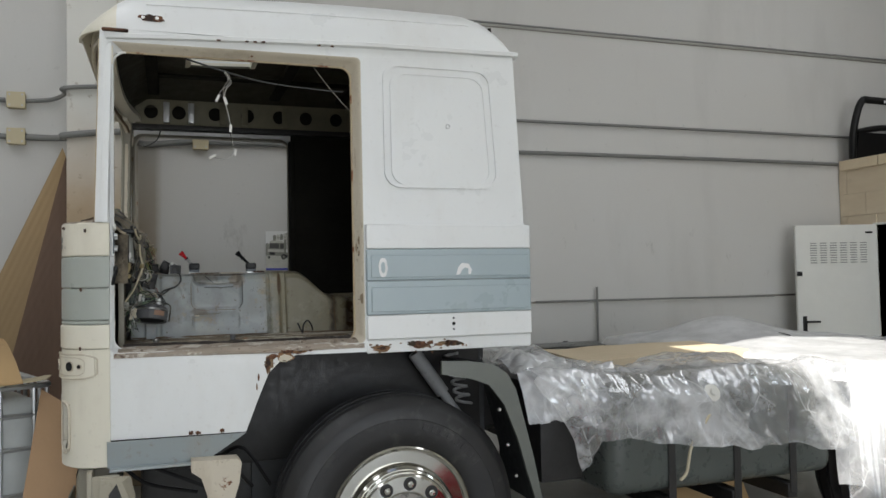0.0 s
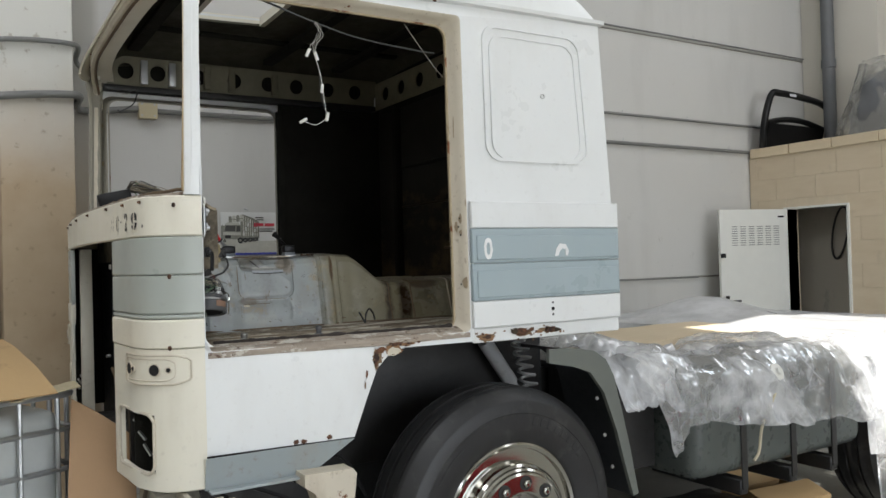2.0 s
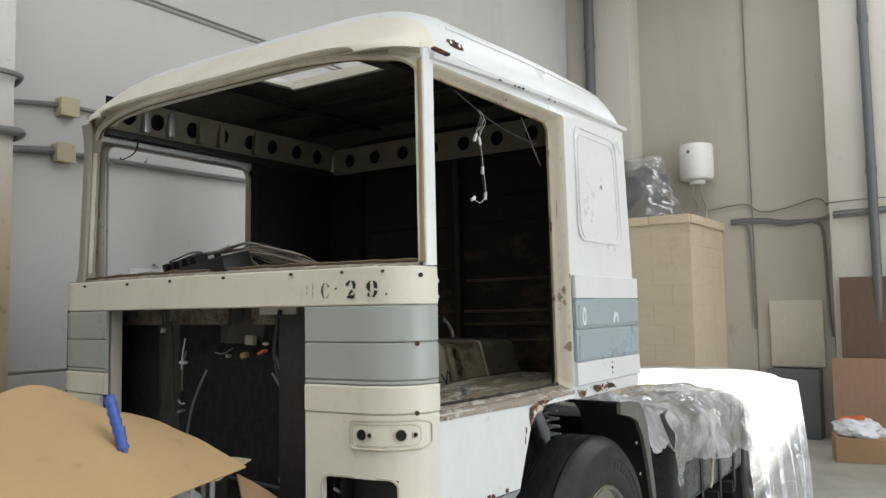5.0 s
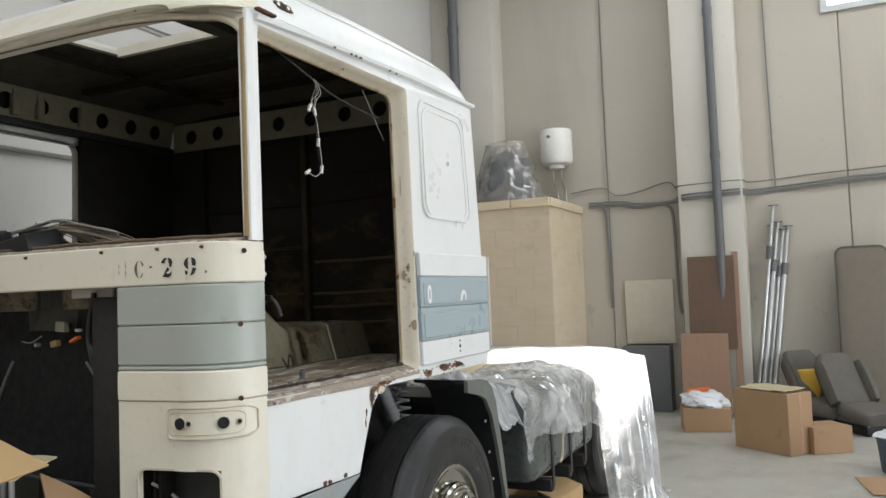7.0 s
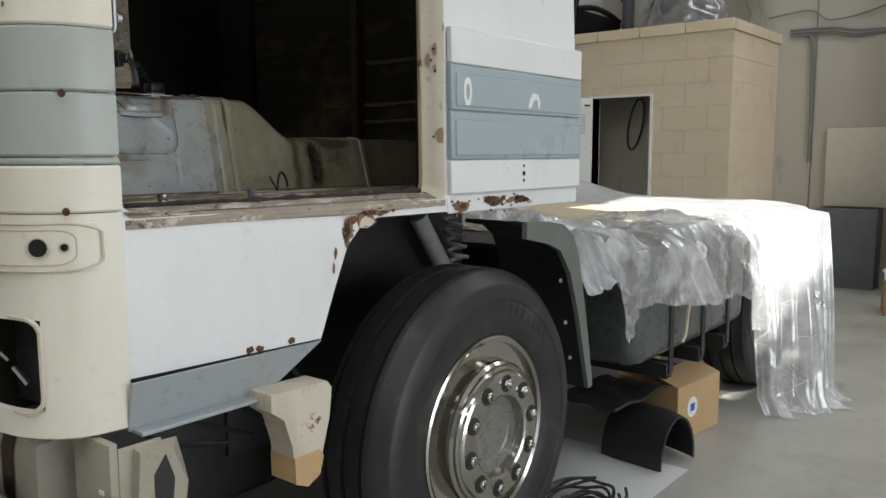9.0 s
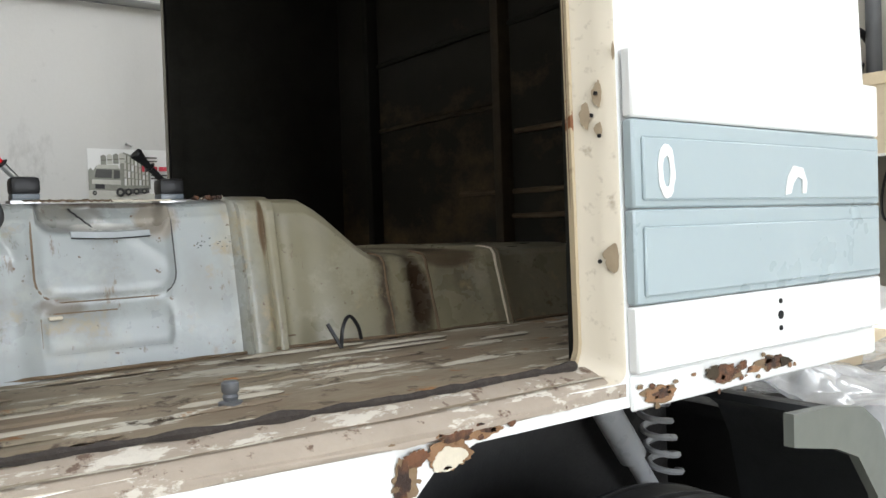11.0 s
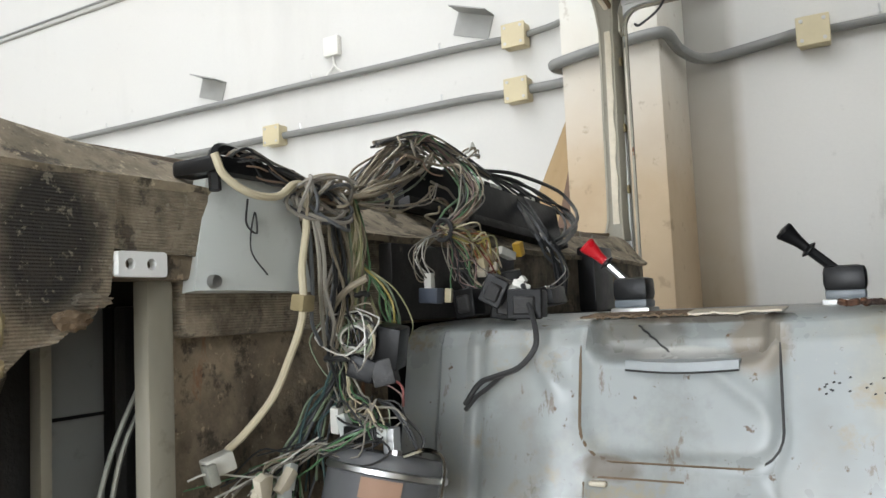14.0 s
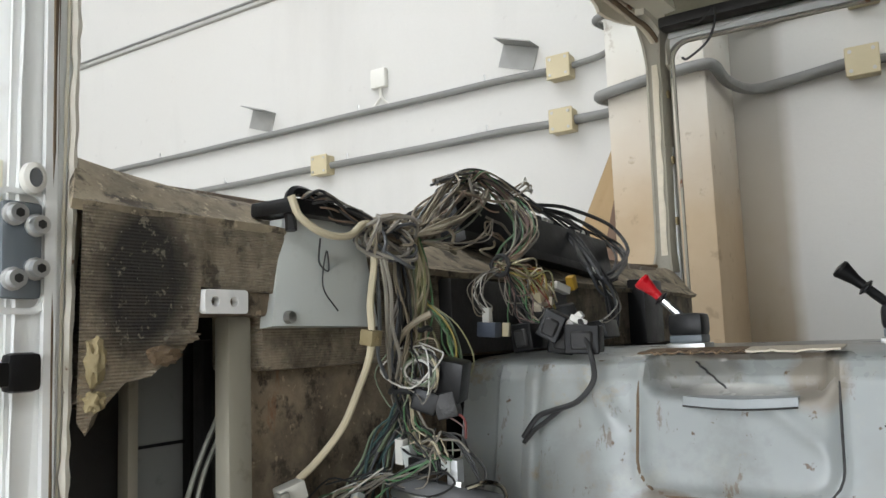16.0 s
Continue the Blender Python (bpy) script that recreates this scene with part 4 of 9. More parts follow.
truck = empty("truck", (1.0, YM, 0), "stripped white lorry cab on its chassis, doors and windscreen out", "truck")
SIDE = [(-0.158, 1.0), (0.40, 1.0), (0.45, 1.13), (0.50, 1.25), (0.55, 1.30), (0.62, 1.322), (1.2, 1.318), (1.765, 1.31), (1.765, 1.9), (1.745, 1.91), (1.712, 2.74), (-0.165, 2.74), (-0.185, 1.92), (-0.158, 1.90)]


def two_paints(ob, mir):
    """Near side: white front post, browned frame. Far side: one darker grey-olive tone."""
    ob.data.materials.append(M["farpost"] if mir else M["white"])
    for pf in ob.data.polygons:
        pf.material_index = int(pf.center.x < -0.06)
    return ob


def body_side(mir):
    f0 = -0.15 if mir else -0.1495
    lean = lambda outline: outline if mir else [(x - 0.010 * min(1.0, max(0.0, (z - 1.9) / 0.7)) * (x < 0), z) for x, z in outline]
    put = (lambda u, v, w: (u, far(side_y(v, u) + w), v)) if mir else (lambda u, v, w: (u, side_y(v, u) + w, v))
    skin = part("side_panel", plate(SIDE if not mir else [(x - 0.028 * (x < -0.155 and z > 1.85), z) for x, z in SIDE], [lean(rrect(f0, 0.936, 1.362, 2.685, 0.075 if mir else 0.022, 6))], 0.02, put), M["white"], truck, "white painted cab side with a doorway")
    # embossed window-shaped swage on the upper rear panel
    for k, (g, zz) in enumerate(((0.0, 0.007), (0.035, 0.005))):
        o = rrect(1.04 + g, 1.62 - g, 2.08 + g * 0.3, 2.67 - g, 0.075, 6)
        i = rrect(1.04 + g + 0.014, 1.62 - g - 0.014, 2.08 + 0.014 + g * 0.3, 2.67 - g - 0.014, 0.066, 6)
        part("swage", plate([(x - 0.035 * (z - 2.1) / 0.6 * (x > 1.3), z) for x, z in o], [[(x - 0.035 * (z - 2.1) / 0.6 * (x > 1.3), z) for x, z in i]], -zz, put), M["white"], skin)
    # door frame turned inwards
    shallow = lambda x, w: w * (1.0 if mir else lerp(0.58, 1.0, smooth01((x + 0.10) / 0.12)))
    fi = 0.0 if mir else 0.026
    rings = []
    for w, g in ((0.0, 0.0), (0.003, 0.004), (0.035, 0.016), (0.070, 0.027), (0.075, 0.031)):
        rings.append([put(x, z, shallow(x, w)) for x, z in lean(rrect(f0 + g * (0.9 if mir else 0.3), 0.936 - g, 1.362 + g * 0.15, 2.685 - g, 0.075 if mir else 0.022 + 1.2 * g, 6))])
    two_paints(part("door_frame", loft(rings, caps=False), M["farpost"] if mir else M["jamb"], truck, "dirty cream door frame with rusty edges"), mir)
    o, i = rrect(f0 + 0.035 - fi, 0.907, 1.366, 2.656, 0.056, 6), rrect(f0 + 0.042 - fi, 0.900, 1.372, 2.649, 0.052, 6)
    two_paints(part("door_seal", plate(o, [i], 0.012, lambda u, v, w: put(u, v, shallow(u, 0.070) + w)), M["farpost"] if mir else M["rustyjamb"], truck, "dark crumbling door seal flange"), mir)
    if not mir:
        edge_ = [Vector(put(x, z, shallow(x, 0.070) + 0.008 + 0.003 * nz(x, z, 1, 9))) for x, z in rrect(f0 + 0.038 - fi, 0.904, 1.369, 2.653, 0.052, 6)]
        edge_ = [lerp(a, b, k / 14) for a, b in zip(edge_, edge_[1:] + edge_[:1]) for k in range(14)]
        part("seal_remnant", tube(edge_ + edge_[:1], [0.0042 * (1 + 0.9 * nz(p.x, p.y, p.z, 11)) for p in edge_ + edge_[:1]], 5, smooth=False), M["flange"], truck, "dark crumbling remains of the door seal")
    # cladding strips below the waist
    lo = 0.942
    for z0, z1, mat, proud in ((1.792, 1.905, "white", 0.020), (1.645, 1.79, "greyblue", 0.020), (1.487, 1.643, "greyblue", 0.020), (1.375, 1.485, "white", 0.020), (1.312, 1.372, "white", 0.006)):
        bm = box(lo, 1.768, -proud, 0.002, z0, z1, 0.004, seg=1)
        strip = None
        for v in bm.verts:
            v.co = Vector(put(v.co.x, v.co.z, v.co.y))
        strip = part("cladding_strip", bm, M[mat], truck, "grey-blue painted band" if mat == "greyblue" else "white painted cladding")
        if mat == "greyblue":
            bm = box(lo + 0.02, 1.755, -proud - 0.005, -proud + 0.001, z0 + 0.012, z1 - 0.028, 0.004, seg=1)
            for v in bm.verts:
                v.co = Vector(put(v.co.x, v.co.z, v.co.y))
            part("raised_field", bm, M[mat], strip)
    return skin


body_side(False)
body_side(True)


# roof with its open hatch
def roof_z(x, y):
    hx = 2.785 + 0.235 * smooth01((x + 0.30) / 0.32) ** 0.7 + 0.03 * smooth01((x - 0.1) / 1.0)
    if x > 1.46:
        hx -= 0.29 * (1 - max(0, 1 - ((x - 1.46) / 0.26) ** 2.2) ** 0.5)
    wid = roof_w(x)
    u = min(1, abs(y - YM) / wid)
    return 2.742 + (hx - 2.742) * max(0, 1 - u ** 5.5) ** 0.42


def roof_w(x):
    d = (x + 0.29) / 0.2
    full = 1.122 - 0.028 * min(1.0, max(0.0, (0.55 - x) / 0.69))
    return full if d >= 1 else full - 0.26 * (1 - max(0, 1 - (1 - d) ** 2) ** 0.5)


xs = sorted(set([-0.29, -0.285, -0.27, -0.25, -0.22, -0.18, -0.12, -0.05, 0.05, 0.22, 0.4, 0.58, 0.74, 0.9, 1.1, 1.3, 1.40, 1.46, 1.52, 1.57, 1.61, 1.65, 1.68, 1.70, 1.712, 1.718]))
HATCH = (0.22, 0.58, 4.71, 5.35)


def roof_surface(drop, xs=xs, narrow=1.0):
    bm = bmesh.new()
    cols = [-1, -0.997, -0.985, -0.965, -0.94, -0.9, -0.84, -0.76, -0.66, -0.55, None, None, 0.55, 0.66, 0.76, 0.84, 0.9, 0.94, 0.965, 0.985, 0.997, 1]
    rows_ = []
    for x in xs:
        w = roof_w(x)
        row = []
        for k, c in enumerate(cols):
            y = YM + c * w * narrow if c is not None else (HATCH[2] if k == 10 else HATCH[3])
            row.append(bm.verts.new((x, y, roof_z(x, y) - drop)))
        rows_.append(row)
    for i in range(len(xs) - 1):
        for j in range(len(cols) - 1):
            if j == 10 and HATCH[0] - 0.001 <= xs[i] and xs[i + 1] <= HATCH[1] + 0.001:
                continue
            bm.faces.new((rows_[i][j], rows_[i + 1][j], rows_[i + 1][j + 1], rows_[i][j + 1]))
    return bm


roof_ob = part("roof", thicken(roof_surface(0), 0.012), M["white"], truck, "white rounded cab roof with an open hatch", smooth=60)
roof_ob.data.materials.append(M["cream"])
for pf in roof_ob.data.polygons:
    pf.material_index = int(pf.center.x < -0.115)
part("roof_lining", thicken(roof_surface(0.03, [x for x in xs if -0.2 < x < 1.66], 0.965), 0.012), M["oliveliner"], truck, "dark olive roof lining", smooth=60)
for x0, x1, y0, y1 in ((HATCH[0] - 0.03, HATCH[0], HATCH[2] - 0.03, HATCH[3] + 0.03), (HATCH[1], HATCH[1] + 0.03, HATCH[2] - 0.03, HATCH[3] + 0.03), (HATCH[0], HATCH[1], HATCH[2] - 0.03, HATCH[2]), (HATCH[0], HATCH[1], HATCH[3], HATCH[3] + 0.03)):
    rim_bm = box(x0, x1, y0, y1, 0, 1, 0)
    for v in rim_bm.verts:
        v.co.z = roof_z(v.co.x, v.co.y) + (0.006 if v.co.z > 0.5 else -0.042)
    part("hatch_rim", rim_bm, M["cream"], truck)
for y0, y1 in ((4.45, 4.52), (5.44, 5.5)):
    part("roof_bow", box(0.0, 1.5, y0, y1, 2.935, 2.955, 0.01), M["darkliner"], truck)
for x0 in (0.0, 0.79, 1.25):
    part("roof_bow", box(x0 - 0.035, x0 + 0.035, 4.12, 5.83, 2.90, 2.93, 0.01), M["darkliner"], truck)

# gutters along both sides
for mir in (False, True):
    f = far if mir else (lambda y: y)
    pts = [(-0.16, 2.700), (0.2, 2.716), (0.95, 2.742), (1.735, 2.752)]
    bm = bmesh.new()
    rings = []
    for x, z in pts:
        y = side_y(z, x)
        rings.append([(x, f(y - 0.018), z - 0.004), (x, f(y - 0.022), z + 0.012), (x, f(y + 0.03), z + 0.03), (x, f(y + 0.03), z - 0.012)])
    part("gutter", loft(rings, bm), M["white"], truck, "dented rain gutter with flaking paint")
    part("corner_rain_strip", box(-0.175, -0.07, f(3.865) - 0.012, f(3.865) + 0.012, 2.722, 2.734, 0.004, seg=1), M["rust"], truck)

# windscreen opening: header, pillars' faces and sill
def ws(y, z):
    """Plan of the windscreen at a height."""
    t = (z - 1.92) / 0.8
    u = abs(y - YM) / 1.07
    return lerp(-0.315, -0.265, t) + lerp(0.13, 0.10, t) * min(1, u) ** 3.2


ys = [YM + 1.07 * c for c in (-1, -0.985, -0.96, -0.92, -0.85, -0.75, -0.6, -0.4, -0.2, 0, 0.2, 0.4, 0.6, 0.75, 0.85, 0.92, 0.96, 0.985, 1)]
head = []
for y in ys:
    u = abs(y - YM) / 1.07
    dz = -0.035 * smooth01((u - 0.85) / 0.15)
    x = ws(y, 2.74)
    head.append([(x + 0.05, y, 2.81 + dz), (x - 0.004, y, 2.806 + dz), (x - 0.012, y, 2.79 + dz), (x - 0.004, y, 2.772 + dz), (x + 0.02, y, 2.762 + dz), (x + 0.10, y, 2.77 + dz), (x + 0.10, y, 2.80 + dz)])
part("windscreen_header", loft(head), M["cream"], truck, "yellowed white panel above the windscreen opening")
seal = [(ws(y, 2.70) - 0.002, y, 2.766 - 0.035 * smooth01((abs(y - YM) / 1.07 - 0.85) / 0.15)) for y in ys]
part("windscreen_flange", tube(seal, 0.007, 6, per=2), M["jamb"], truck)
for f in (lambda y: y, far):
    c0, c1 = side_y(2.6, -0.2) + 0.045, side_y(2.66, -0.2) + 0.17
    arc_ = [(lerp(c1, c0, math.sin(a)), lerp(2.60, 2.737, math.cos(a) ** 1.0)) for a in np.linspace(0, math.pi / 2, 9)]
    part("corner_gusset", plate([(c0 - 0.03, 2.59), (c0 - 0.03, 2.745), (c1, 2.765)] + arc_, [], 0.03, lambda u, v, w: (ws(f(u), v) + 0.004 + w, f(u), v)), M["cream"], truck, "rounded corner of the windscreen opening")
for mir in (False, True):
    f = far if mir else (lambda y: y)
    col = []
    for t in np.linspace(0, 1, 9):
        z = lerp(1.915, 2.735, t)
        y = side_y(max(1.91, z), -0.17)
        x = lerp(-0.185, -0.165, t) - (0.028 if mir else 0)
        col.append([(x + 0.028, f(y + 0.002), z), (x, f(y), z), (x - 0.02, f(y + 0.012), z), (x - 0.022, f(y + 0.022), z), (x - 0.008, f(y + 0.036), z), (x + 0.012, f(y + 0.046), z), (x + 0.028, f(y + 0.05), z)])
    if mir:
        col = []
        for t in np.linspace(0, 1, 13):
            z = lerp(1.915, 2.745, t)
            fl = 0.022 * smooth01((t - 0.86) / 0.14) + 0.012 * smooth01((0.1 - t) / 0.1)
            y1, x0, x1 = far(side_y(max(1.91, z), -0.17)), lerp(-0.222, -0.205, t) - fl, lerp(-0.158, -0.142, t) + fl * 0.6
            col.append([(x1, y1, z), (x0 + 0.012, y1, z), (x0, y1 - 0.014, z), (x0, y1 - 0.06 - fl, z), (x0 + 0.01, y1 - 0.07 - fl, z), (x0 + 0.018, y1 - 0.064 - fl, z), (x1 - 0.018, y1 - 0.064 - fl, z), (x1 - 0.01, y1 - 0.072 - fl, z), (x1, y1 - 0.06, z)])
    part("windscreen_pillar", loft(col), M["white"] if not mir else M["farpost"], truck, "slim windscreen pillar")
    part("pillar_sealant", tube([(lerp(-0.20, -0.175, t), f(side_y(max(1.91, lerp(1.93, 2.60, t)), -0.2) + (0.045 if mir else 0.034)), lerp(1.93, 2.60, t)) for t in np.linspace(0, 1, 8)], 0.011, 6, per=2), M["seal"], truck, "ochre strip of old sealant")
    if mir:
        strip = []
        for z in np.linspace(1.97, 2.60, 22):
            t = (z - 1.915) / 0.83
            a, y1 = lerp(-0.200, -0.183, t), far(side_y(z, -0.17)) - 0.064
            w = 0.020 + 0.006 * nz(z, 3, 1, 14)
            strip.append([(a, y1 + 0.003, z), (a, y1 - 0.004, z), (a + w, y1 - 0.004, z), (a + w, y1 + 0.003, z)])
        part("pillar_strip", loft(strip), M["flake"], truck, "worn cream strip of old paint and sealant")
    if mir:
        for zz in (2.08, 2.28, 2.5):
            part("pillar_hole", lathe([(0.014, 0), (0.014, 0.006)], Matrix.Translation((-0.147, f(3.93), zz)) @ AX_X, 10), M["foam"], truck)
    else:
        for d0, d1, mt_ in ((0.0, 0.011, "tanstrip"), (0.013, 0.027, "seal")):
            band = []
            for z in np.linspace(1.925, 2.70, 24):
                t = (z - 1.915) / 0.82
                xx, yy, wv = lerp(-0.185, -0.165, t) - 0.025, side_y(z, -0.17) + 0.018, 0.0015 * nz(z, d0 * 90, 1, 9)
                band.append([(xx + d0 * 0.35, yy + d0 + wv, z), (xx + d1 * 0.35, yy + d1 + wv, z), (xx + d1 * 0.35 + 0.02, yy + d1 + wv, z), (xx + d0 * 0.35 + 0.02, yy + d0 + wv, z)])
            part("pillar_flange", loft(band), M[mt_], truck, "tan flange of the windscreen opening with old sealant")
# rounded edge of the windscreen opening, up one pillar, across and down the other
edge_path = []
for f, order in ((lambda y: y, 1), (far, -1)):
    side_pts = [(side_y(max(1.91, z), -0.2) + 0.036, z) for z in np.linspace(1.94, 2.61, 6)]
    c0, c1 = side_y(2.6, -0.2) + 0.040, side_y(2.66, -0.2) + 0.19
    side_pts += [(lerp(c0, c1, 1 - math.cos(a)), lerp(2.62, 2.727, math.sin(a))) for a in np.linspace(0.15, math.pi / 2, 7)]
    side_pts += [(c1 + 0.12, 2.746), (c1 + 0.30, 2.759), (c1 + 0.55, 2.763)]
    pts = [Vector((ws(f(y), z) + 0.002, f(y), z)) for y, z in side_pts]
    edge_path += pts if order > 0 else pts[::-1]
part("windscreen_edge", tube(edge_path, 0.0125, 8, per=3), M["jamb"], truck, "rounded stained edge of the windscreen opening")
part("windscreen_seal", tube([p + Vector((0.014, 0, -0.006)) for p in edge_path], 0.008, 6, per=3), M["flange"], truck)
cowl = []
for y in ys:
    xf, xw = fx(min(max(y, YC + 0.02), far(YC) - 0.02)), ws(y, 1.92)
    deep = 0.06 * (1 - smooth01((abs(y - YM) / 1.07 - 0.86) / 0.10))
    low = 0.016 * smooth01((abs(y - YM) / 1.07 - 0.6) / 0.3)
    cowl.append([(min(xf, xw - 0.02) + 0.004, y, 1.905), (min(xf, xw - 0.02) + 0.004, y, 1.917), (xw - 0.02, y, 1.926), (xw + 0.0, y, 1.94 - low * 0.6), (xw + 0.004 + deep, y, 1.935 - low), (xw + 0.004 + deep, y, 1.905)])
part("cowl", loft(cowl), M["sill"], truck, "rusty ledge below the windscreen opening")
part("cowl_sealant", tube([(ws(y, 1.92) - 0.012, y, 1.936 + 0.006 * nz(y, 1, 2, 14)) for y in np.linspace(3.93, 6.02, 60)], 0.006, 6, per=1), M["flange"], truck)
for y in (3.99, 4.16, 4.40, 4.76, 5.1, 5.42, 5.8):
    part("wiper_stub", lathe([(0.006, 0), (0.006, 0.005), (0.004, 0.006), (0.004, 0.010)], Matrix.Translation((fx(y) + 0.0, y, 1.893 + 0.01 * nz(y, 5, 5))) @ pose(0, 0, 0, 0, -90, 0), 8), M["rust"], truck)


def front_strip(y0, y1, z0, z1, material, label="", proud=0.0, n=16, th=0.02):
    rings = []
    for k in range(n + 1):
        q = k / n
        if y0 == YC and y1 == far(YC):
            q = 0.5 - 0.5 * math.cos(math.pi * q)
        elif y0 == YC:
            q = q ** 2
        elif y1 == far(YC):
            q = 1 - (1 - q) ** 2
        y = lerp(y0, y1, q)
        e = 0.0015
        ya, yb = max(YC, y - e), min(far(YC), y + e)
        t = Vector((fx(yb) - fx(ya), yb - ya, 0)).normalized()
        nrm = Vector((-t.y, t.x, 0))
        if nrm.x > 0 or (abs(nrm.x) < 1e-6):
            nrm = -nrm
        p = Vector((fx(y), y, 0))
        b = 0.005
        rings.append([p + nrm * o + Vector((0, 0, z)) for z, o in ((z0, -th), (z0, proud - b), (z0 + b, proud), (z1 - b, proud), (z1, proud - b), (z1, -th))])
    return part("front_strip", loft(rings), material, truck, label, smooth=32)


GY0, GY1 = 4.335, 5.61
front_strip(YC, far(YC), 1.772, 1.912, M["cream"], "yellowed white front panel below the windscreen", n=44)
for a, b in ((YC, GY0), (GY1, far(YC))):
    front_strip(a, b, 1.638, 1.770, M["greygreen"], "faded grey-green band", n=20)
    front_strip(a, b, 1.502, 1.636, M["greygreen"], "faded grey-green band", n=20)
    front_strip(a, b, 1.485, 1.500, M["greygreen"], "faded grey-green band", n=20)
    front_strip(a, b, 1.383, 1.483, M["cream"], "yellowed white front panel", n=20, proud=0.004)


def corner_panel(mir):
    f = far if mir else (lambda y: y)
    ds = [0, 0.008, 0.02, 0.035, 0.05, 0.07, 0.09, 0.12, 0.15, 0.19, 0.23, 0.28, 0.335, 0.37, 0.41, 0.455]
    zs = [0.888, 0.895, 0.92, 0.955, 1.0, 1.05, 1.1, 1.155, 1.2, 1.26, 1.32, 1.381]
    bm = bmesh.new()
    g = [[bm.verts.new((fx(YC + d) + (0.02 if z < 0.89 else 0) , f(YC + d + (0.012 if z < 0.89 and d < 0.03 else 0)), z)) for z in zs] for d in ds]
    for i in range(len(ds) - 1):
        for j in range(len(zs) - 1):
            if 0.069 < ds[i] and ds[i + 1] < 0.371 and 0.954 < zs[j] and zs[j + 1] < 1.156:
                continue
            bm.faces.new((g[i][j], g[i + 1][j], g[i + 1][j + 1], g[i][j + 1]))
    c = part("front_corner_panel", thicken(bm, 0.015), M["cream"], truck, "white rounded corner panel with a headlamp hole", smooth=50)
    ring = [(fx(YC + d) - 0.004, f(YC + d), z) for d, z in rrect(0.068, 0.374, 0.95, 1.16, 0.035, 5)]
    part("headlamp_rim", tube(ring + [ring[0]], 0.006, 6, per=1), M["jamb"], c, "stained headlamp surround")
    part("headlamp_pocket", sheet(8, 4, lambda u, v: (fx(YC + lerp(0.05, 0.40, u)) + 0.10, f(YC + lerp(0.05, 0.40, u)), lerp(0.93, 1.18, v))), M["oily"], c)
    for k in range(3):
        part("lamp_clip", tube([(fx(YC + 0.2) + 0.05, f(YC + 0.16 + 0.09 * k), 1.0 + 0.04 * k), (fx(YC + 0.2) + 0.03, f(YC + 0.18 + 0.09 * k), 1.04 + 0.03 * k)], 0.006, 5), M["steel"], c)
    # plate with two lamp holes
    pl = lambda u, v, w: (fx(YC + u) - 0.004 + w, f(YC + u - (0.002 if u < 0.03 else 0)), v)
    part("lamp_plate", thicken(sheet(26, 2, lambda u, v: pl(lerp(0.004, 0.245, u), lerp(1.262, 1.362, v), -0.002)), 0.004), M["cream"], c, "raised plate with two round lamp holes")
    for g, rr in ((0.0, 0.0035), (0.013, 0.002)):
        frame_pts = [pl(u, v, -0.006) for u, v in rrect(0.004 + g, 0.245 - g, 1.262 + g, 1.362 - g, 0.02, 4)]
        dense = [lerp(Vector(a), Vector(b), k / 6) for a, b in zip(frame_pts, frame_pts[1:] + frame_pts[:1]) for k in range(6)]
        dense = [Vector((fx(YC + min(abs(p.y - f(YC)), 0.5)) - 0.008, p.y, p.z)) for p in dense]
        part("plate_edge", tube(dense + [dense[0]], rr, 5, per=1), M["jamb"], c)
    for u in (0.056, 0.190):
        for du, rad in ((0.0, 0.019), (-0.032, 0.0075)):
            uu = u + du
            slope = math.degrees(math.atan2(fx(YC + uu - 0.006) - fx(YC + uu + 0.006), 0.012))
            at = Matrix.Translation(Vector(pl(uu, 1.312, -0.0085))) @ pose(0, 0, 0, 0, 0, (-1 if mir else 1) * slope) @ pose(0, 0, 0, 0, -90, 0)
            part("lamp_hole", lathe([(rad, -0.004), (rad, 0.0015), (0.0001, 0.0015)], at, 18), M["darkhole"], c)
            part("hole_edge", lathe([(rad, 0.0), (rad + 0.002, 0.001), (rad + 0.004, 0.0), (rad + 0.004, -0.004)], at, 18), M["jamb"], c)


corner_panel(False)
corner_panel(True)
# rusty holes where trim was screwed on
for y, z in ((3.902, 1.632), (3.904, 1.387), (3.894, 1.878)):
    part("rust_hole", lathe([(0.009, 0), (0.007, 0.003)], Matrix.Translation((fx(y) - 0.006, y - 0.006, z)) @ pose(0, 0, 0, 0, 0, 35) @ pose(0, 0, 0, 0, -90, 0), 9), M["rust"], truck)
# stencilled number on the front
def brush(pieces, y0, z0, size, material, name="stencilled_mark"):
    """One stencilled sign: strokes that swell and taper, with the stencil's gaps between them."""
    bm = bmesh.new()
    for line, w0, w1, w2 in pieces:
        n_ = len(line)
        rows_ = []
        for k, (u, v) in enumerate(line):
            a_, b_ = line[max(0, k - 1)], line[min(n_ - 1, k + 1)]
            tx, tz = b_[0] - a_[0], b_[1] - a_[1]
            ln = math.hypot(tx, tz) or 1.0
            t = k / (n_ - 1)
            w = (lerp(w0, w1, smooth01(2 * t)) if t < 0.5 else lerp(w1, w2, smooth01(2 * t - 1))) / 2
            rows_.append([bm.verts.new(Vector((fx(y0 - (u + sg * tz / ln * w) * size) - 0.0022, y0 - (u + sg * tz / ln * w) * size, z0 + (v - sg * tx / ln * w) * size))) for sg in (-1, 1)])
        for p, q in zip(rows_, rows_[1:]):
            bm.faces.new((p[0], p[1], q[1], q[0]))
    return part(name, bm, material, truck, smooth=None)


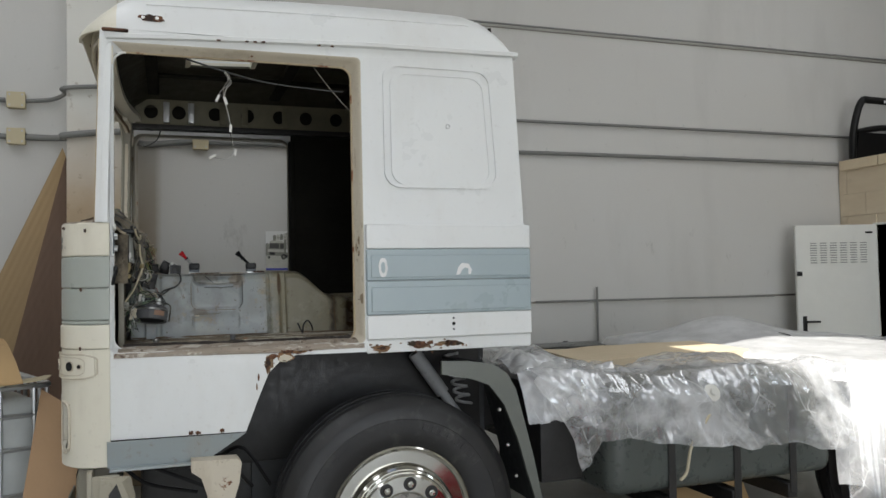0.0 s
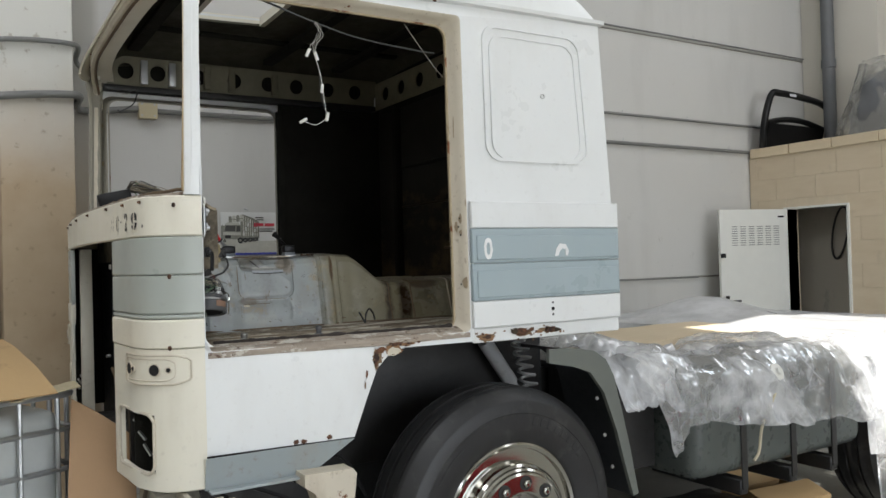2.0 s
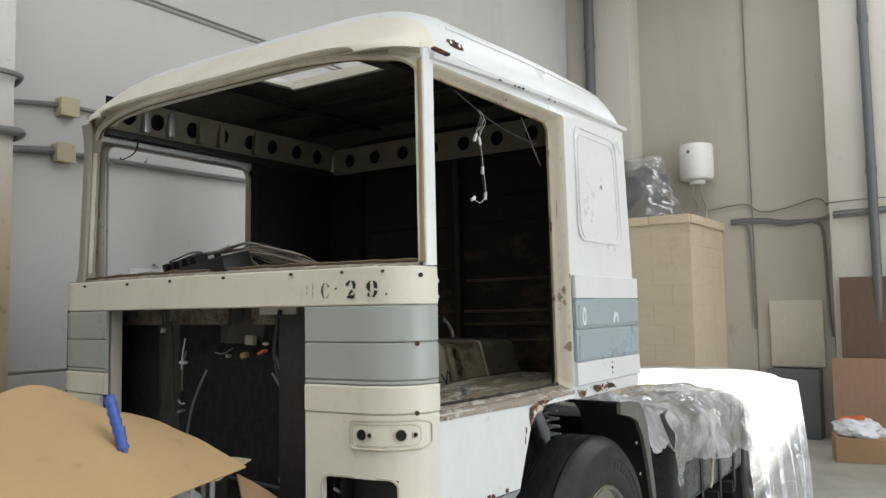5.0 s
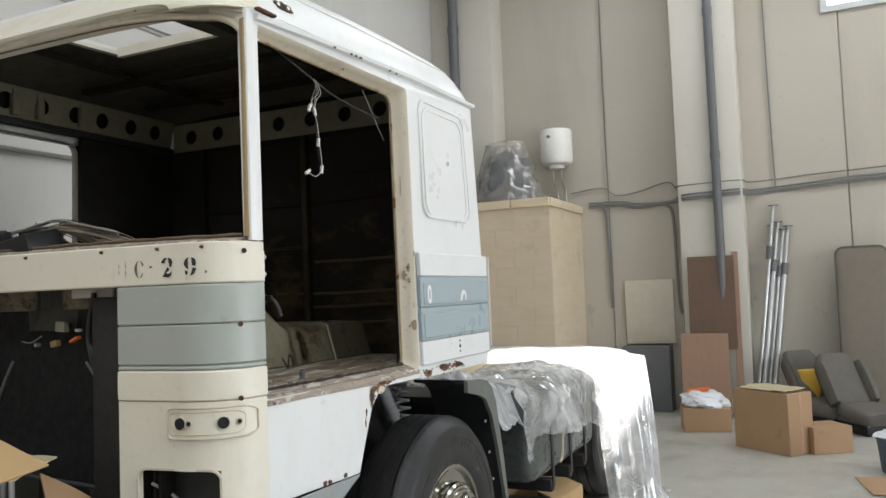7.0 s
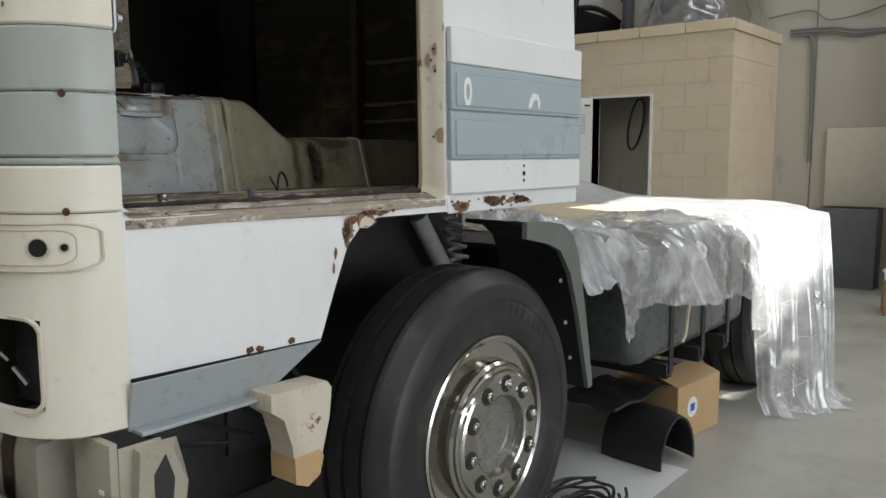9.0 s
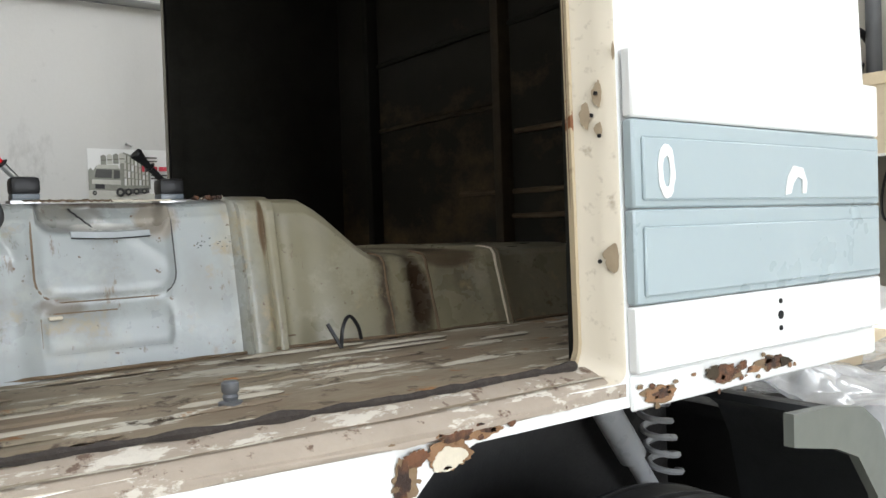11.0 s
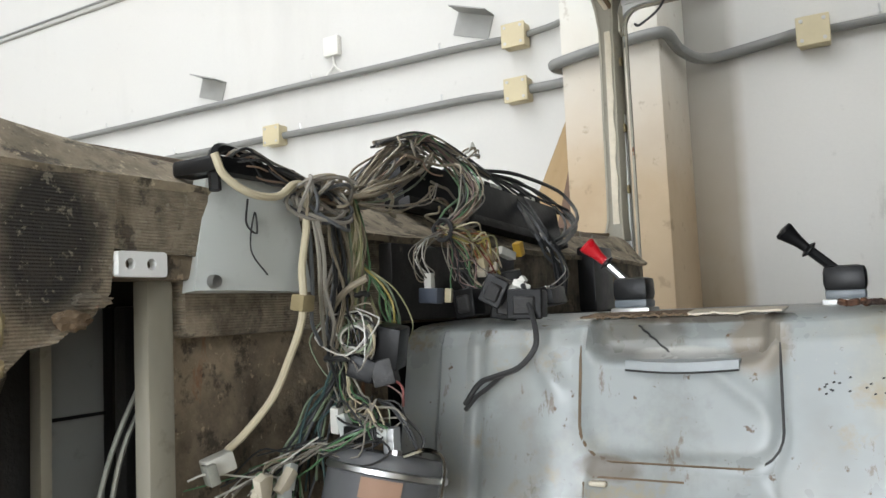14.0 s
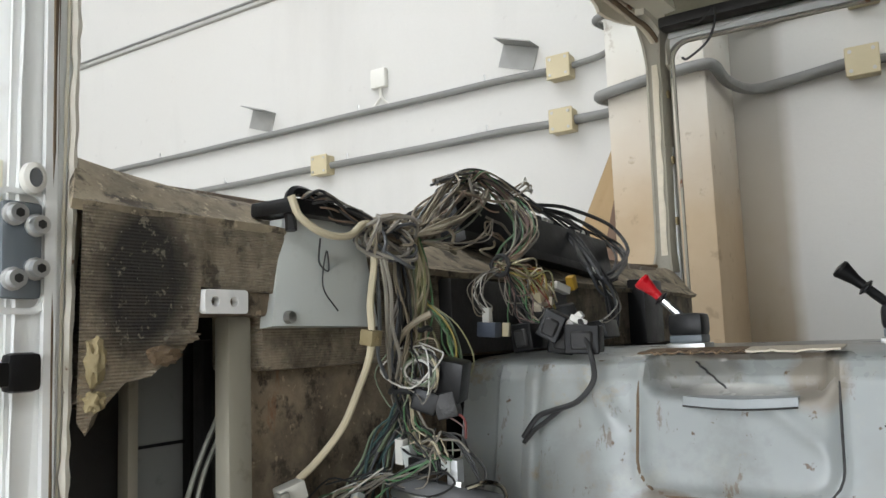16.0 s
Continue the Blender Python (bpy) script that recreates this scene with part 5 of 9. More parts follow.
def bow(cx_, cz_, rx, rz, a0, a1, n_=16):
    return [(cx_ + rx * math.cos(radians(a)), cz_ + rz * math.sin(radians(a))) for a in np.linspace(a0, a1, n_)]


brush([(bow(0, 0, 0.24, 0.43, 105, 255), 0.05, 0.17, 0.05), (bow(0, 0, 0.24, 0.43, 78, 25), 0.04, 0.07, 0.13), (bow(0, 0, 0.24, 0.43, 282, 330), 0.04, 0.06, 0.05)], 4.236, 1.829, 0.066, M["inkworn"])
brush([([(-0.10, 0), (0.0, 0.02), (0.10, 0)], 0.05, 0.13, 0.04)], 4.188, 1.834, 0.066, M["inkworn"])
brush([(bow(0, 0.22, 0.25, 0.25, 175, 95), 0.26, 0.16, 0.10), (bow(0.02, 0.22, 0.22, 0.25, 80, -40), 0.08, 0.24, 0.16), ([(0.10, -0.02), (0.0, -0.14), (-0.16, -0.27)], 0.20, 0.15, 0.07), ([(-0.28, -0.42), (-0.1, -0.36), (0.08, -0.41), (0.27, -0.33)], 0.10, 0.24, 0.10), ([(0.24, -0.30), (0.29, -0.2)], 0.10, 0.06, 0.03)], 4.120, 1.829, 0.066, M["ink"])
brush([(bow(0, 0.17, 0.21, 0.29, 110, 250), 0.06, 0.24, 0.06), (bow(0, 0.17, 0.21, 0.29, 70, -25), 0.06, 0.22, 0.20), (bow(-0.05, 0.02, 0.28, 0.46, -12, -78), 0.20, 0.16, 0.05), (bow(-0.10, -0.30, 0.10, 0.10, 250, 130, 8), 0.05, 0.15, 0.16)], 4.030, 1.829, 0.066, M["ink"])
brush([([(0, 0.07), (0.02, -0.02), (-0.02, -0.10)], 0.05, 0.11, 0.03)], 3.980, 1.811, 0.066, M["inkworn"])
for yy, hh in ((4.325, 0.30), (4.297, 0.44)):
    brush([([(0.0, hh), (0.03, 0.08), (-0.01, 0.02)], 0.02, 0.08, 0.03), ([(0.0, -0.06), (0.02, -0.2), (0.0, -hh)], 0.03, 0.08, 0.02)], yy, 1.833, 0.066, M["inkfaint"], "old_mark")


# grille opening: dark engine bay behind
part("radiator_tray", box(-0.30, -0.02, GY0 - 0.1, GY1 + 0.1, 0.86, 0.90, 0.01), M["oily"], truck)
# near-black backing and bay sides put the bay's shade into colour
part("bay_backing", box(-0.17, -0.15, GY0 - 0.15, GY1 + 0.42, 0.72, 1.78, 0.005), M["darkhole"], truck, "near-black sheet standing in for the shade of the engine bay")
for y0 in (GY0 - 0.05, GY1 + 0.02):
    part("grille_post", box(-0.33, -0.27, y0, y0 + 0.03, 0.9, 1.77, 0.005), M["cream"] if y0 > 5 else M["oily"], truck)
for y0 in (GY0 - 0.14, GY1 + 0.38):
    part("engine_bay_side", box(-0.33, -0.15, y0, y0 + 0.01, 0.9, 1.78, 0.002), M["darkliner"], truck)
bay = lambda f, z, x=-0.215: (x, lerp(GY1, GY0, f), z)
for route, r, mat in (([(0.41, 1.50), (0.37, 1.42), (0.33, 1.32), (0.30, 1.17)], 0.006, "conduit"), ([(0.77, 1.76), (0.745, 1.60), (0.775, 1.45), (0.83, 1.26), (0.87, 1.03)], 0.010, "mudguard"),
                      ([(0.75, 1.57), (0.78, 1.50), (0.84, 1.465), (0.92, 1.47), (1.03, 1.52)], 0.006, "pipe"), ([(0.21, 1.72), (0.225, 1.58), (0.225, 1.44), (0.24, 1.31)], 0.006, "mudguard"),
                      ([(0.25, 1.09), (0.45, 1.055), (0.68, 1.04), (0.87, 1.03), (1.03, 1.06)], 0.008, "mudguard"), ([(0.88, 1.74), (0.87, 1.62), (0.885, 1.50)], 0.006, "oily"),
                      ([(0.30, 1.58), (0.28, 1.52), (0.275, 1.40)], 0.004, "conduit"), ([(0.76, 1.08), (0.80, 1.11), (0.90, 1.115)], 0.005, "oily"), ([(0.15, 1.16), (0.22, 1.13), (0.28, 1.085)], 0.008, "flange")):
    part("hose", tube([bay(f, z) for f, z in route], r, 7), M[mat], truck)
for route, r, mat in (([(0.30, 1.64), (0.285, 1.56), (0.28, 1.50)], 0.003, "bag"), ([(0.265, 1.36), (0.28, 1.345), (0.30, 1.35)], 0.003, "bag"), ([(0.74, 1.50), (0.79, 1.43), (0.83, 1.425), (0.93, 1.43), (1.0, 1.45)], 0.005, "conduit"),
                      ([(0.80, 1.03), (0.77, 1.07), (0.80, 1.10), (0.86, 1.09)], 0.004, "conduit"), ([(0.55, 1.60), (0.50, 1.575), (0.46, 1.58)], 0.003, "conduit"), ([(0.90, 1.24), (0.905, 1.17), (0.90, 1.10)], 0.004, "galv")):
    part("lead", tube([bay(f, z, -0.222) for f, z in route], r, 6), M[mat], truck)
for f, z, w, h, mat in ((0.28, 1.53, 0.018, 0.007, "paper"), (0.27, 1.31, 0.018, 0.005, "steel"), (0.84, 1.125, 0.012, 0.014, "foam"), (0.92, 1.27, 0.014, 0.022, "steel"), (0.165, 1.675, 0.006, 0.012, "paper"),
                        (0.63, 1.635, 0.026, 0.02, "shadedcream"), (0.60, 1.57, 0.017, 0.012, "seal"), (0.685, 1.585, 0.022, 0.006, "orange"), (0.835, 1.68, 0.02, 0.006, "steel"), (0.70, 1.62, 0.008, 0.006, "paper"), (0.52, 1.565, 0.007, 0.007, "galv"), (0.05, 1.21, 0.012, 0.006, "galv")):
    part("bracket", box(-0.012, 0.012, -w, w, -h, h, 0.004, m=Matrix.Translation(bay(f, z, -0.212)) @ pose(0, 0, 0, 25 * math.sin(f * 90), 0, 0)), M[mat], truck)
part("bay_strap", box(-0.20, -0.175, lerp(GY1, GY0, 0.83), lerp(GY1, GY0, 0.66), 1.742, 1.775, 0.004), M["whiteplastic"], truck)
# greasy posts and castings at the sides of the bay
for f0, f1, z0, z1, depth, seed in ((0.10, 0.22, 1.02, 1.78, 0.03, 1), (0.89, 1.10, 0.95, 1.78, 0.05, 2), (0.44, 0.66, 1.62, 1.78, 0.05, 3), (0.30, 0.48, 0.93, 1.12, 0.03, 4), (0.70, 1.05, 0.90, 1.02, 0.04, 5)):
    rows = []
    for k in range(13):
        z = lerp(z0, z1, k / 12)
        rows.append([(-0.172 - depth * math.sin(math.pi * j / 10) * (0.7 + 0.6 * nz(seed, z, j, 6)), lerp(GY1, GY0, lerp(f0, f1, j / 10)) + 0.012 * nz(seed, z, j, 9), z) for j in range(11)])
    part("greasy_casting", sheet(10, 12, lambda u, v: rows[int(round(v * 12))][int(round(u * 10))]), M["greasy"], truck, "greasy olive-black casting")

# below the doors: step panel, bracket and bumper remains
part("step_panel", plate([(-0.16, 0.885), (0.235, 0.885), (0.40, 0.995), (-0.16, 1.0)], [], 0.01, lambda u, v, w: (u, 3.852 + (1.0 - v) * 0.25 + w, v)), M["step"], truck, "pale blue recessed step panel")
part("step_lip", box(-0.15, 0.23, 3.84, 3.90, 0.878, 0.888, 0.003), M["step"], truck)
prof = [(0.17, 0.905), (0.36, 0.90), (0.375, 0.88), (0.365, 0.80), (0.335, 0.70), (0.32, 0.655), (0.28, 0.635), (0.245, 0.65), (0.235, 0.75), (0.21, 0.83), (0.17, 0.86)]
part("step_arm", plate(prof, [], 0.09, lambda u, v, w: (u, 3.79 + w, v)), M["jamb"], truck, "cream painted step bracket")
part("step_arm_tape", plate([(0.325, 0.72), (0.338, 0.70), (0.322, 0.652), (0.28, 0.632), (0.24, 0.65), (0.238, 0.72)], [], 0.1, lambda u, v, w: (u, 3.785 + w, v)), M["card2"], truck)
part("bumper_bracket", box(-0.235, -0.215, 3.83, 3.99, 0.60, 0.885, 0.004), M["shadedcream"], truck, "cream sheet metal bumper bracket")
part("bumper_bracket", box(-0.215, -0.11, 3.83, 3.84, 0.60, 0.87, 0.004), M["shadedcream"], truck)
part("bumper_end", loft([[(-0.20, 3.835, 0.62), (-0.06, 3.835, 0.64), (-0.05, 3.835, 0.78), (-0.07, 3.835, 0.86), (-0.18, 3.835, 0.865)], [(-0.20, 3.80, 0.615), (-0.09, 3.80, 0.63), (-0.065, 3.80, 0.76), (-0.10, 3.80, 0.845), (-0.18, 3.80, 0.86)]]), M["shadedcream"], truck)
# white bars and a black patch draw the slots' light and the cut-out's shade
for z0, z1, dx in ((0.765, 0.775, 0.006), (0.70, 0.73, 0.012)):
    part("bracket_slot", box(-0.237, -0.2345, 3.86, 3.88, z0, z1, 0.0, m=Matrix()), M["paper"], truck)
part("bracket_cutout", loft([[(x, 3.7985 - 0.001, z) for x, z in ((-0.15, 0.64), (-0.115, 0.66), (-0.10, 0.78), (-0.12, 0.84), (-0.15, 0.80))], [(x, 3.801, z) for x, z in ((-0.15, 0.64), (-0.115, 0.66), (-0.10, 0.78), (-0.12, 0.84), (-0.15, 0.80))]]), M["oily"], truck)
part("reservoir_strap", box(-0.305, -0.115, 4.16, 4.20, 0.655, 0.866, 0.05), M["black"], truck)
part("number_plate_holder", box(-0.34, -0.33, 4.08, 4.7, 0.565, 0.72, 0.003), M["mudlip"], truck, "bare grey-green plate")
part("bottle", box(-0.3, -0.12, 4.05, 4.35, 0.66, 0.86, 0.05), M["farpost"], truck, "dull grey plastic reservoir")
for z in (0.60, 0.69):
    part("bolt", lathe([(0.012, 0), (0.012, 0.014), (0.006, 0.014), (0.006, 0.03)], Matrix.Translation((-0.34, 4.11, z)) @ pose(0, 0, 0, 0, -90, 0), 8), M["steel"], truck)
part("front_axle", box(0.9, 1.2, 4.1, 5.85, 0.4, 0.56, 0.03), M["oily"], truck)
part("underbody", box(0.0, 1.7, 4.36, 5.6, 0.75, 1.30, 0.02), M["oily"], truck, "black oily underside")
part("arch_back", box(0.47, 1.74, 4.40, 4.42, 0.5, 1.30, 0.004, seg=1), M["mudguard"], truck, "dark back of the wheel arch")
for k in range(5):
    part("pipe", tube([(-0.1 + 0.1 * k, 3.98 + 0.02 * k, 0.86), (0.0 + 0.1 * k, 4.0, 0.78 + 0.03 * k), (0.2 + 0.08 * k, 4.02, 0.72)], 0.009, 6), M["black"], truck)

# damper and spring behind the wheel arch
part("damper", tube([(1.30, 4.28, 1.262), (1.455, 4.28, 1.045)], 0.036, 16, smooth=False), M["damper"], truck, "pale grey shock absorber")
part("damper", tube([(1.455, 4.28, 1.045), (1.55, 4.28, 0.91)], 0.024, 12, smooth=False), M["damper"], truck)
part("coil_spring", tube([(1.50 + 0.012 * a / 6.28 + 0.038 * math.cos(a), 4.27 + 0.038 * math.sin(a), 1.25 - 0.045 * a / 6.28) for a in np.linspace(0, 6 * 6.28, 90)], 0.008, 6, per=1), M["damper"], truck, "coil spring of the cab mount")
# mudguard
GUARD = [(1.265, 1.262), (1.40, 1.255), (1.52, 1.235), (1.59, 1.19), (1.635, 1.11), (1.68, 0.94), (1.72, 0.78), (1.765, 0.56)]
TOP = GUARD[1:]
# added engine and sump boxes block light and keep the underside dark
part("engine_filler", box(-0.05, 1.55, 4.42, 5.53, 0.34, 0.98, 0.05), M["oily"], truck, "black box in place of the engine, added to darken the space under the cab")
part("sump", box(0.1, 0.85, 4.6, 5.35, 0.24, 0.40, 0.04), M["oily"], truck)
part("mudguard", thicken(sheet(len(TOP) - 1, 4, lambda u, v: (TOP[round(u * (len(TOP) - 1))][0], lerp(3.765, 4.12, v), TOP[round(u * (len(TOP) - 1))][1])), 0.015), M["mudguard"], truck, "black mudguard", smooth=50)
inner_edge = [(1.272, 1.208), (1.32, 1.198), (1.42, 1.178), (1.505, 1.145), (1.58, 1.05), (1.648, 0.88), (1.693, 0.72), (1.742, 0.56)]
part("mudguard_lip", plate([(x + 0.008, z + 0.006) for x, z in GUARD] + inner_edge[::-1], [], 0.02, lambda u, v, w: (u, 3.752 + w, v)), M["mudlip"], truck, "grey-green mudguard lip")
for x, z in ((1.62, 1.02), (1.66, 0.85), (1.70, 0.7)):
    part("rivet", lathe([(0.01, 0), (0.007, 0.006)], Matrix.Translation((x - 0.05, 3.79, z)) @ AX_Y, 8), M["steel"], truck)


# wheels
def sipe(m, owner):
    """A near-black bar for the shade of a small cut in the tread."""
    if "sipe" not in SHARED:
        bm = box(-0.004, 0.003, -0.0022, 0.0022, -0.013, 0.013)
        SHARED["sipe"] = bpy.data.meshes.new("tread_sipe")
        bm.to_mesh(SHARED["sipe"])
        bm.free()
        SHARED["sipe"].materials.append(M["darkhole"])
    ob = new("tread_sipe", SHARED["sipe"])
    ob.parent = owner
    ob.matrix_world = m


SHARED = {}


def wheel(x, y, z, R, out, chrome=True):
    """out: -1 where the outer face looks to -y."""
    w = empty("wheel", (x, y, z), "", "")
    w.parent = truck
    w.matrix_parent_inverse = Matrix.Translation(truck.location).inverted()
    m = Matrix.Translation((x, y, z)) @ (AX_Y if out < 0 else pose(0, 0, 0, -90, 0, 0))
    W = 0.145
    prof = [(0.325, W * 0.85), (0.345, W * 0.97), (0.40, W * 1.03), (0.455, W * 1.035), (0.458, W * 1.055), (0.505, W * 1.02), (0.513, W * 0.985), (R - 0.008, W * 0.72)]
    tread = [(R - 0.004, 0.66), (R, 0.55), (R - 0.014, 0.54), (R - 0.014, 0.46), (R, 0.45), (R, 0.08), (R - 0.014, 0.07), (R - 0.014, -0.07), (R, -0.08), (R, -0.45), (R - 0.014, -0.46), (R - 0.014, -0.54), (R, -0.55), (R - 0.004, -0.66)]
    prof += [(r, W * a) for r, a in tread] + [(R - 0.03, -W * 0.85), (0.48, -W), (0.40, -W * 1.03), (0.325, -W * 0.85), (0.31, -W * 0.5), (0.31, W * 0.5)]
    part("tyre", lathe(prof, m, 72, closed=True), M["rubber"], w, "worn black lorry tyre", smooth=35)
    rim = [(0.315, W * 0.80), (0.33, W * 0.86), (0.333, W * 0.93), (0.325, W * 0.96), (0.312, W * 0.92), (0.305, W * 0.6), (0.298, W * 0.42), (0.275, W * 0.38), (0.258, W * 0.62), (0.252, W * 1.0)]
    rim_ob = part("rim", lathe(rim, m, 64), M["chrome"] if chrome else M["steel"], w, "polished wheel rim", smooth=30)
    hub = [(0.252, W * 1.0), (0.249, W * 1.10), (0.240, W * 1.16), (0.236, W * 1.15), (0.234, W * 1.20), (0.226, W * 1.24), (0.222, W * 1.23), (0.219, W * 1.28), (0.210, W * 1.32), (0.145, W * 1.33), (0.137, W * 1.30), (0.131, W * 1.05), (0.126, W * 0.85)]
    hub_ob = part("hub_flange", lathe(hub, m, 64), M["chrome"] if chrome else M["steel"], w, "polished hub face", smooth=25)
    part("hub_cap", lathe([(0.132, W * 1.06), (0.124, W * 0.98), (0.115, W * 0.97), (0.108, W * 1.05), (0.098, W * 1.10), (0.085, W * 1.08), (0.07, W * 1.02), (0.04, W * 1.0), (0.0001, W * 1.0)], m, 40), M["capmetal"], w, "dull recessed hub cap", smooth=60)
    for k in range(10):
        a = 2 * math.pi * (k + 0.3) / 10
        mm = m @ Matrix.Translation((0.178 * math.cos(a), 0.178 * math.sin(a), W * 1.33))
        # black disc paints the shaded recess round the nut
        part("nut_recess", lathe([(0.030, -0.002), (0.030, 0.0012), (0.0001, 0.0012)], mm, 18), M["oily"], hub_ob)
        part("wheel_nut", lathe([(0.0175, 0), (0.0175, 0.012), (0.014, 0.016), (0.0095, 0.017), (0.0095, 0.024), (0.0001, 0.025)], mm, 6), M["chrome"], hub_ob)
    for k in range(8):
        a = 2 * math.pi * (k + 0.1) / 8
        mm = m @ pose(0, 0, 0, 0, 0, math.degrees(a)) @ Matrix.Translation((0.280, 0, W * 0.405))
        part("hand_hole", lathe([(0.020, 0), (0.020, 0.004), (0.0001, 0.004)], mm @ Matrix.Diagonal((0.8, 1.9, 1, 1)), 18), M["darkhole"], rim_ob)
    # short sipes along both shoulders of the tread
    if chrome:
        for k in range(96):
            for side in (0.50, -0.50):
                mm = m @ pose(0, 0, 0, 0, 0, 360 * (k + (0.5 if side > 0 else 0)) / 96) @ Matrix.Translation((R - 0.0015, 0, W * side))
                sipe(mm, w)
    # raised marks on the tyre wall
    if chrome:
        for a0, cnt, step_, hh in ((0.6, 8, 0.10, 0.016), (3.75, 8, 0.10, 0.016), (2.2, 12, 0.035, 0.005), (5.3, 12, 0.035, 0.005)):
            for k in range(cnt):
                mm = m @ pose(0, 0, 0, 0, 0, math.degrees(a0 + k * step_)) @ Matrix.Translation((0.428, 0, W * 1.03))
                part("moulded_mark", box(-hh, hh, -0.013 if hh > 0.01 else -0.005, 0.013 if hh > 0.01 else 0.005, -0.002, 0.0026, 0.001, seg=1, m=mm), M["rubber"], w)
    return w


wheel(1.075, 3.905, 0.56, 0.56, -1)
wheel(1.075, far(3.905), 0.56, 0.56, 1)
wheel(4.2, 3.93, 0.52, 0.52, -1, False)
wheel(4.2, far(3.93), 0.52, 0.52, 1, False)

# chassis
for y in (4.53, 5.36):
    part("chassis_rail", plate([(0, 0), (0.08, 0), (0.08, 0.01), (0.01, 0.01), (0.01, 0.25), (0.08, 0.25), (0.08, 0.26), (0, 0.26)], [], 5.0, lambda u, v, w, y=y: (0.2 + w, y + (u if y < 5 else 0.06 - u), 0.80 + v)), M["oily"], truck)
for x in (1.9, 2.7, 3.5, 4.3, 5.1):
    part("cross_member", box(x - 0.05, x + 0.05, 4.54, 5.42, 0.85, 1.0, 0.01), M["oily"], truck)
part("rear_axle", box(4.1, 4.3, 4.05, 5.9, 0.44, 0.6, 0.03), M["oily"], truck)
part("chassis_deck", box(1.85, 4.7, 4.15, 5.8, 1.06, 1.10, 0.01), M["oily"], truck)
for ya, yb in ((3.72, 4.38), (far(4.38), far(3.72))):
    tk = part("fuel_tank", box(2.12, 3.53, ya, yb, 0.548, 1.10, 0.10, seg=5), M["tank"], truck, "dark green-grey fuel tank")
    for x in (2.475, 2.875, 3.235):
        yy = ya if ya < 5 else yb
        o = -1 if ya < 5 else 1
        part("tank_strap", box(x - 0.022, x + 0.022, min(yy, yy + o * 0.008), max(yy, yy + o * 0.008), 0.47, 1.1, 0.002, seg=1), M["oily"], tk)
        part("tank_bracket", box(x - 0.03, x + 0.03, min(yy, yy - o * 0.6), max(yy, yy - o * 0.6), 0.44, 0.52, 0.006, seg=1), M["oily"], tk)
part("battery_box", box(1.86, 2.10, 3.95, 4.5, 0.6, 1.08, 0.02), M["oily"], truck)

# ---- inside the cab ----
part("cab_floor", sheet(60, 40, lambda u, v: (lerp(-0.12, 1.69, u), lerp(side_y(1.3, lerp(-0.12, 1.69, u)) + 0.02, far(side_y(1.3, lerp(-0.12, 1.69, u)) + 0.02), v), 1.372 + 0.004 * nz(u * 8, v * 10, 1) + 0.004 * max(0, math.sin(v * 2.2 * 2 * math.pi / 0.10)) ** 6 * (0.02 < (u * 1.81 % 0.42) < 0.36))), M["cabfloor"], truck, "dirty ribbed cab floor with flaking paint")
rib_rnd = random.Random(3)
for y in np.arange(3.985, 4.53, 0.052):
    x = -0.08 + 0.05 * rib_rnd.random()
    while x < 1.55:
        ln = rib_rnd.uniform(0.10, 0.34)
        if x + ln < 1.62 and rib_rnd.random() < 0.6:
            part("floor_rib", thicken(sheet(14, 4, lambda u, v: (lerp(x, x + ln, u), y + (v - 0.5) * 0.020 * min(1, u * 8 + 0.2, (1 - u) * 8 + 0.2), 1.3745 + 0.004 * math.sin(math.pi * v) * min(1, u * 8, (1 - u) * 8) + 0.0012 * nz(x + u, y, v, 40))), 0.001), M["cabfloor"] if rib_rnd.random() < 0.65 else M["flakefloor"], truck)
        x += ln + rib_rnd.uniform(0.03, 0.12)
part("floor_pan", box(-0.12, 1.69, 3.91, far(3.91), 1.31, 1.36), M["oily"], truck)
for mir in (False, True):
    f = far if mir else (lambda y: y)
    sy = lambda x, d: f(side_y(1.35, x) + d)
    part("sill", loft([[(x, sy(x, -0.001), 1.340 + 0.004 * nz(x, 5, 1, 6)), (x, sy(x, -0.003), 1.352 + 0.003 * nz(x, 1, 1, 9)), (x, sy(x, 0.006), 1.362 + 0.003 * nz(x, 1, 4, 9)), (x, sy(x, 0.058), 1.384 + 0.003 * nz(x, 2, 1, 9)), (x, sy(x, 0.085), 1.384), (x, sy(x, 0.085), 1.35), (x, sy(x, 0.006), 1.335)] for x in np.linspace(-0.135, 0.93, 44)]), M["sill"], truck, "scraped rusty door sill")
    part("sill_scrape", plate([(-0.135, 1.36)] + [(x, 1.343 - 0.012 * abs(nz(x, 6, 1, 7)) ** 1.3 - 0.004 * nz(x, 8, 1, 31)) for x in np.linspace(-0.135, 0.93, 90)] + [(0.93, 1.36)], [], 0.003, lambda u, v, w: (u, f(side_y(v, u) - 0.004 + w), v)), M["sill"], truck, "paint worn off along the sill edge")
    part("sill_seal", tube([(x, sy(x, 0.062 + 0.005 * nz(x, 3, 1, 6)), 1.388 + 0.004 * nz(x, 4, 1, 12)) for x in np.linspace(-0.1, 0.88, 90)], [0.0065 * (1 + 0.9 * nz(x, 7, 1, 18) + 0.4 * nz(x, 9, 1, 50)) for x in np.linspace(-0.1, 0.88, 90)], 6, smooth=False), M["sealrag"], truck, "torn black sill seal")
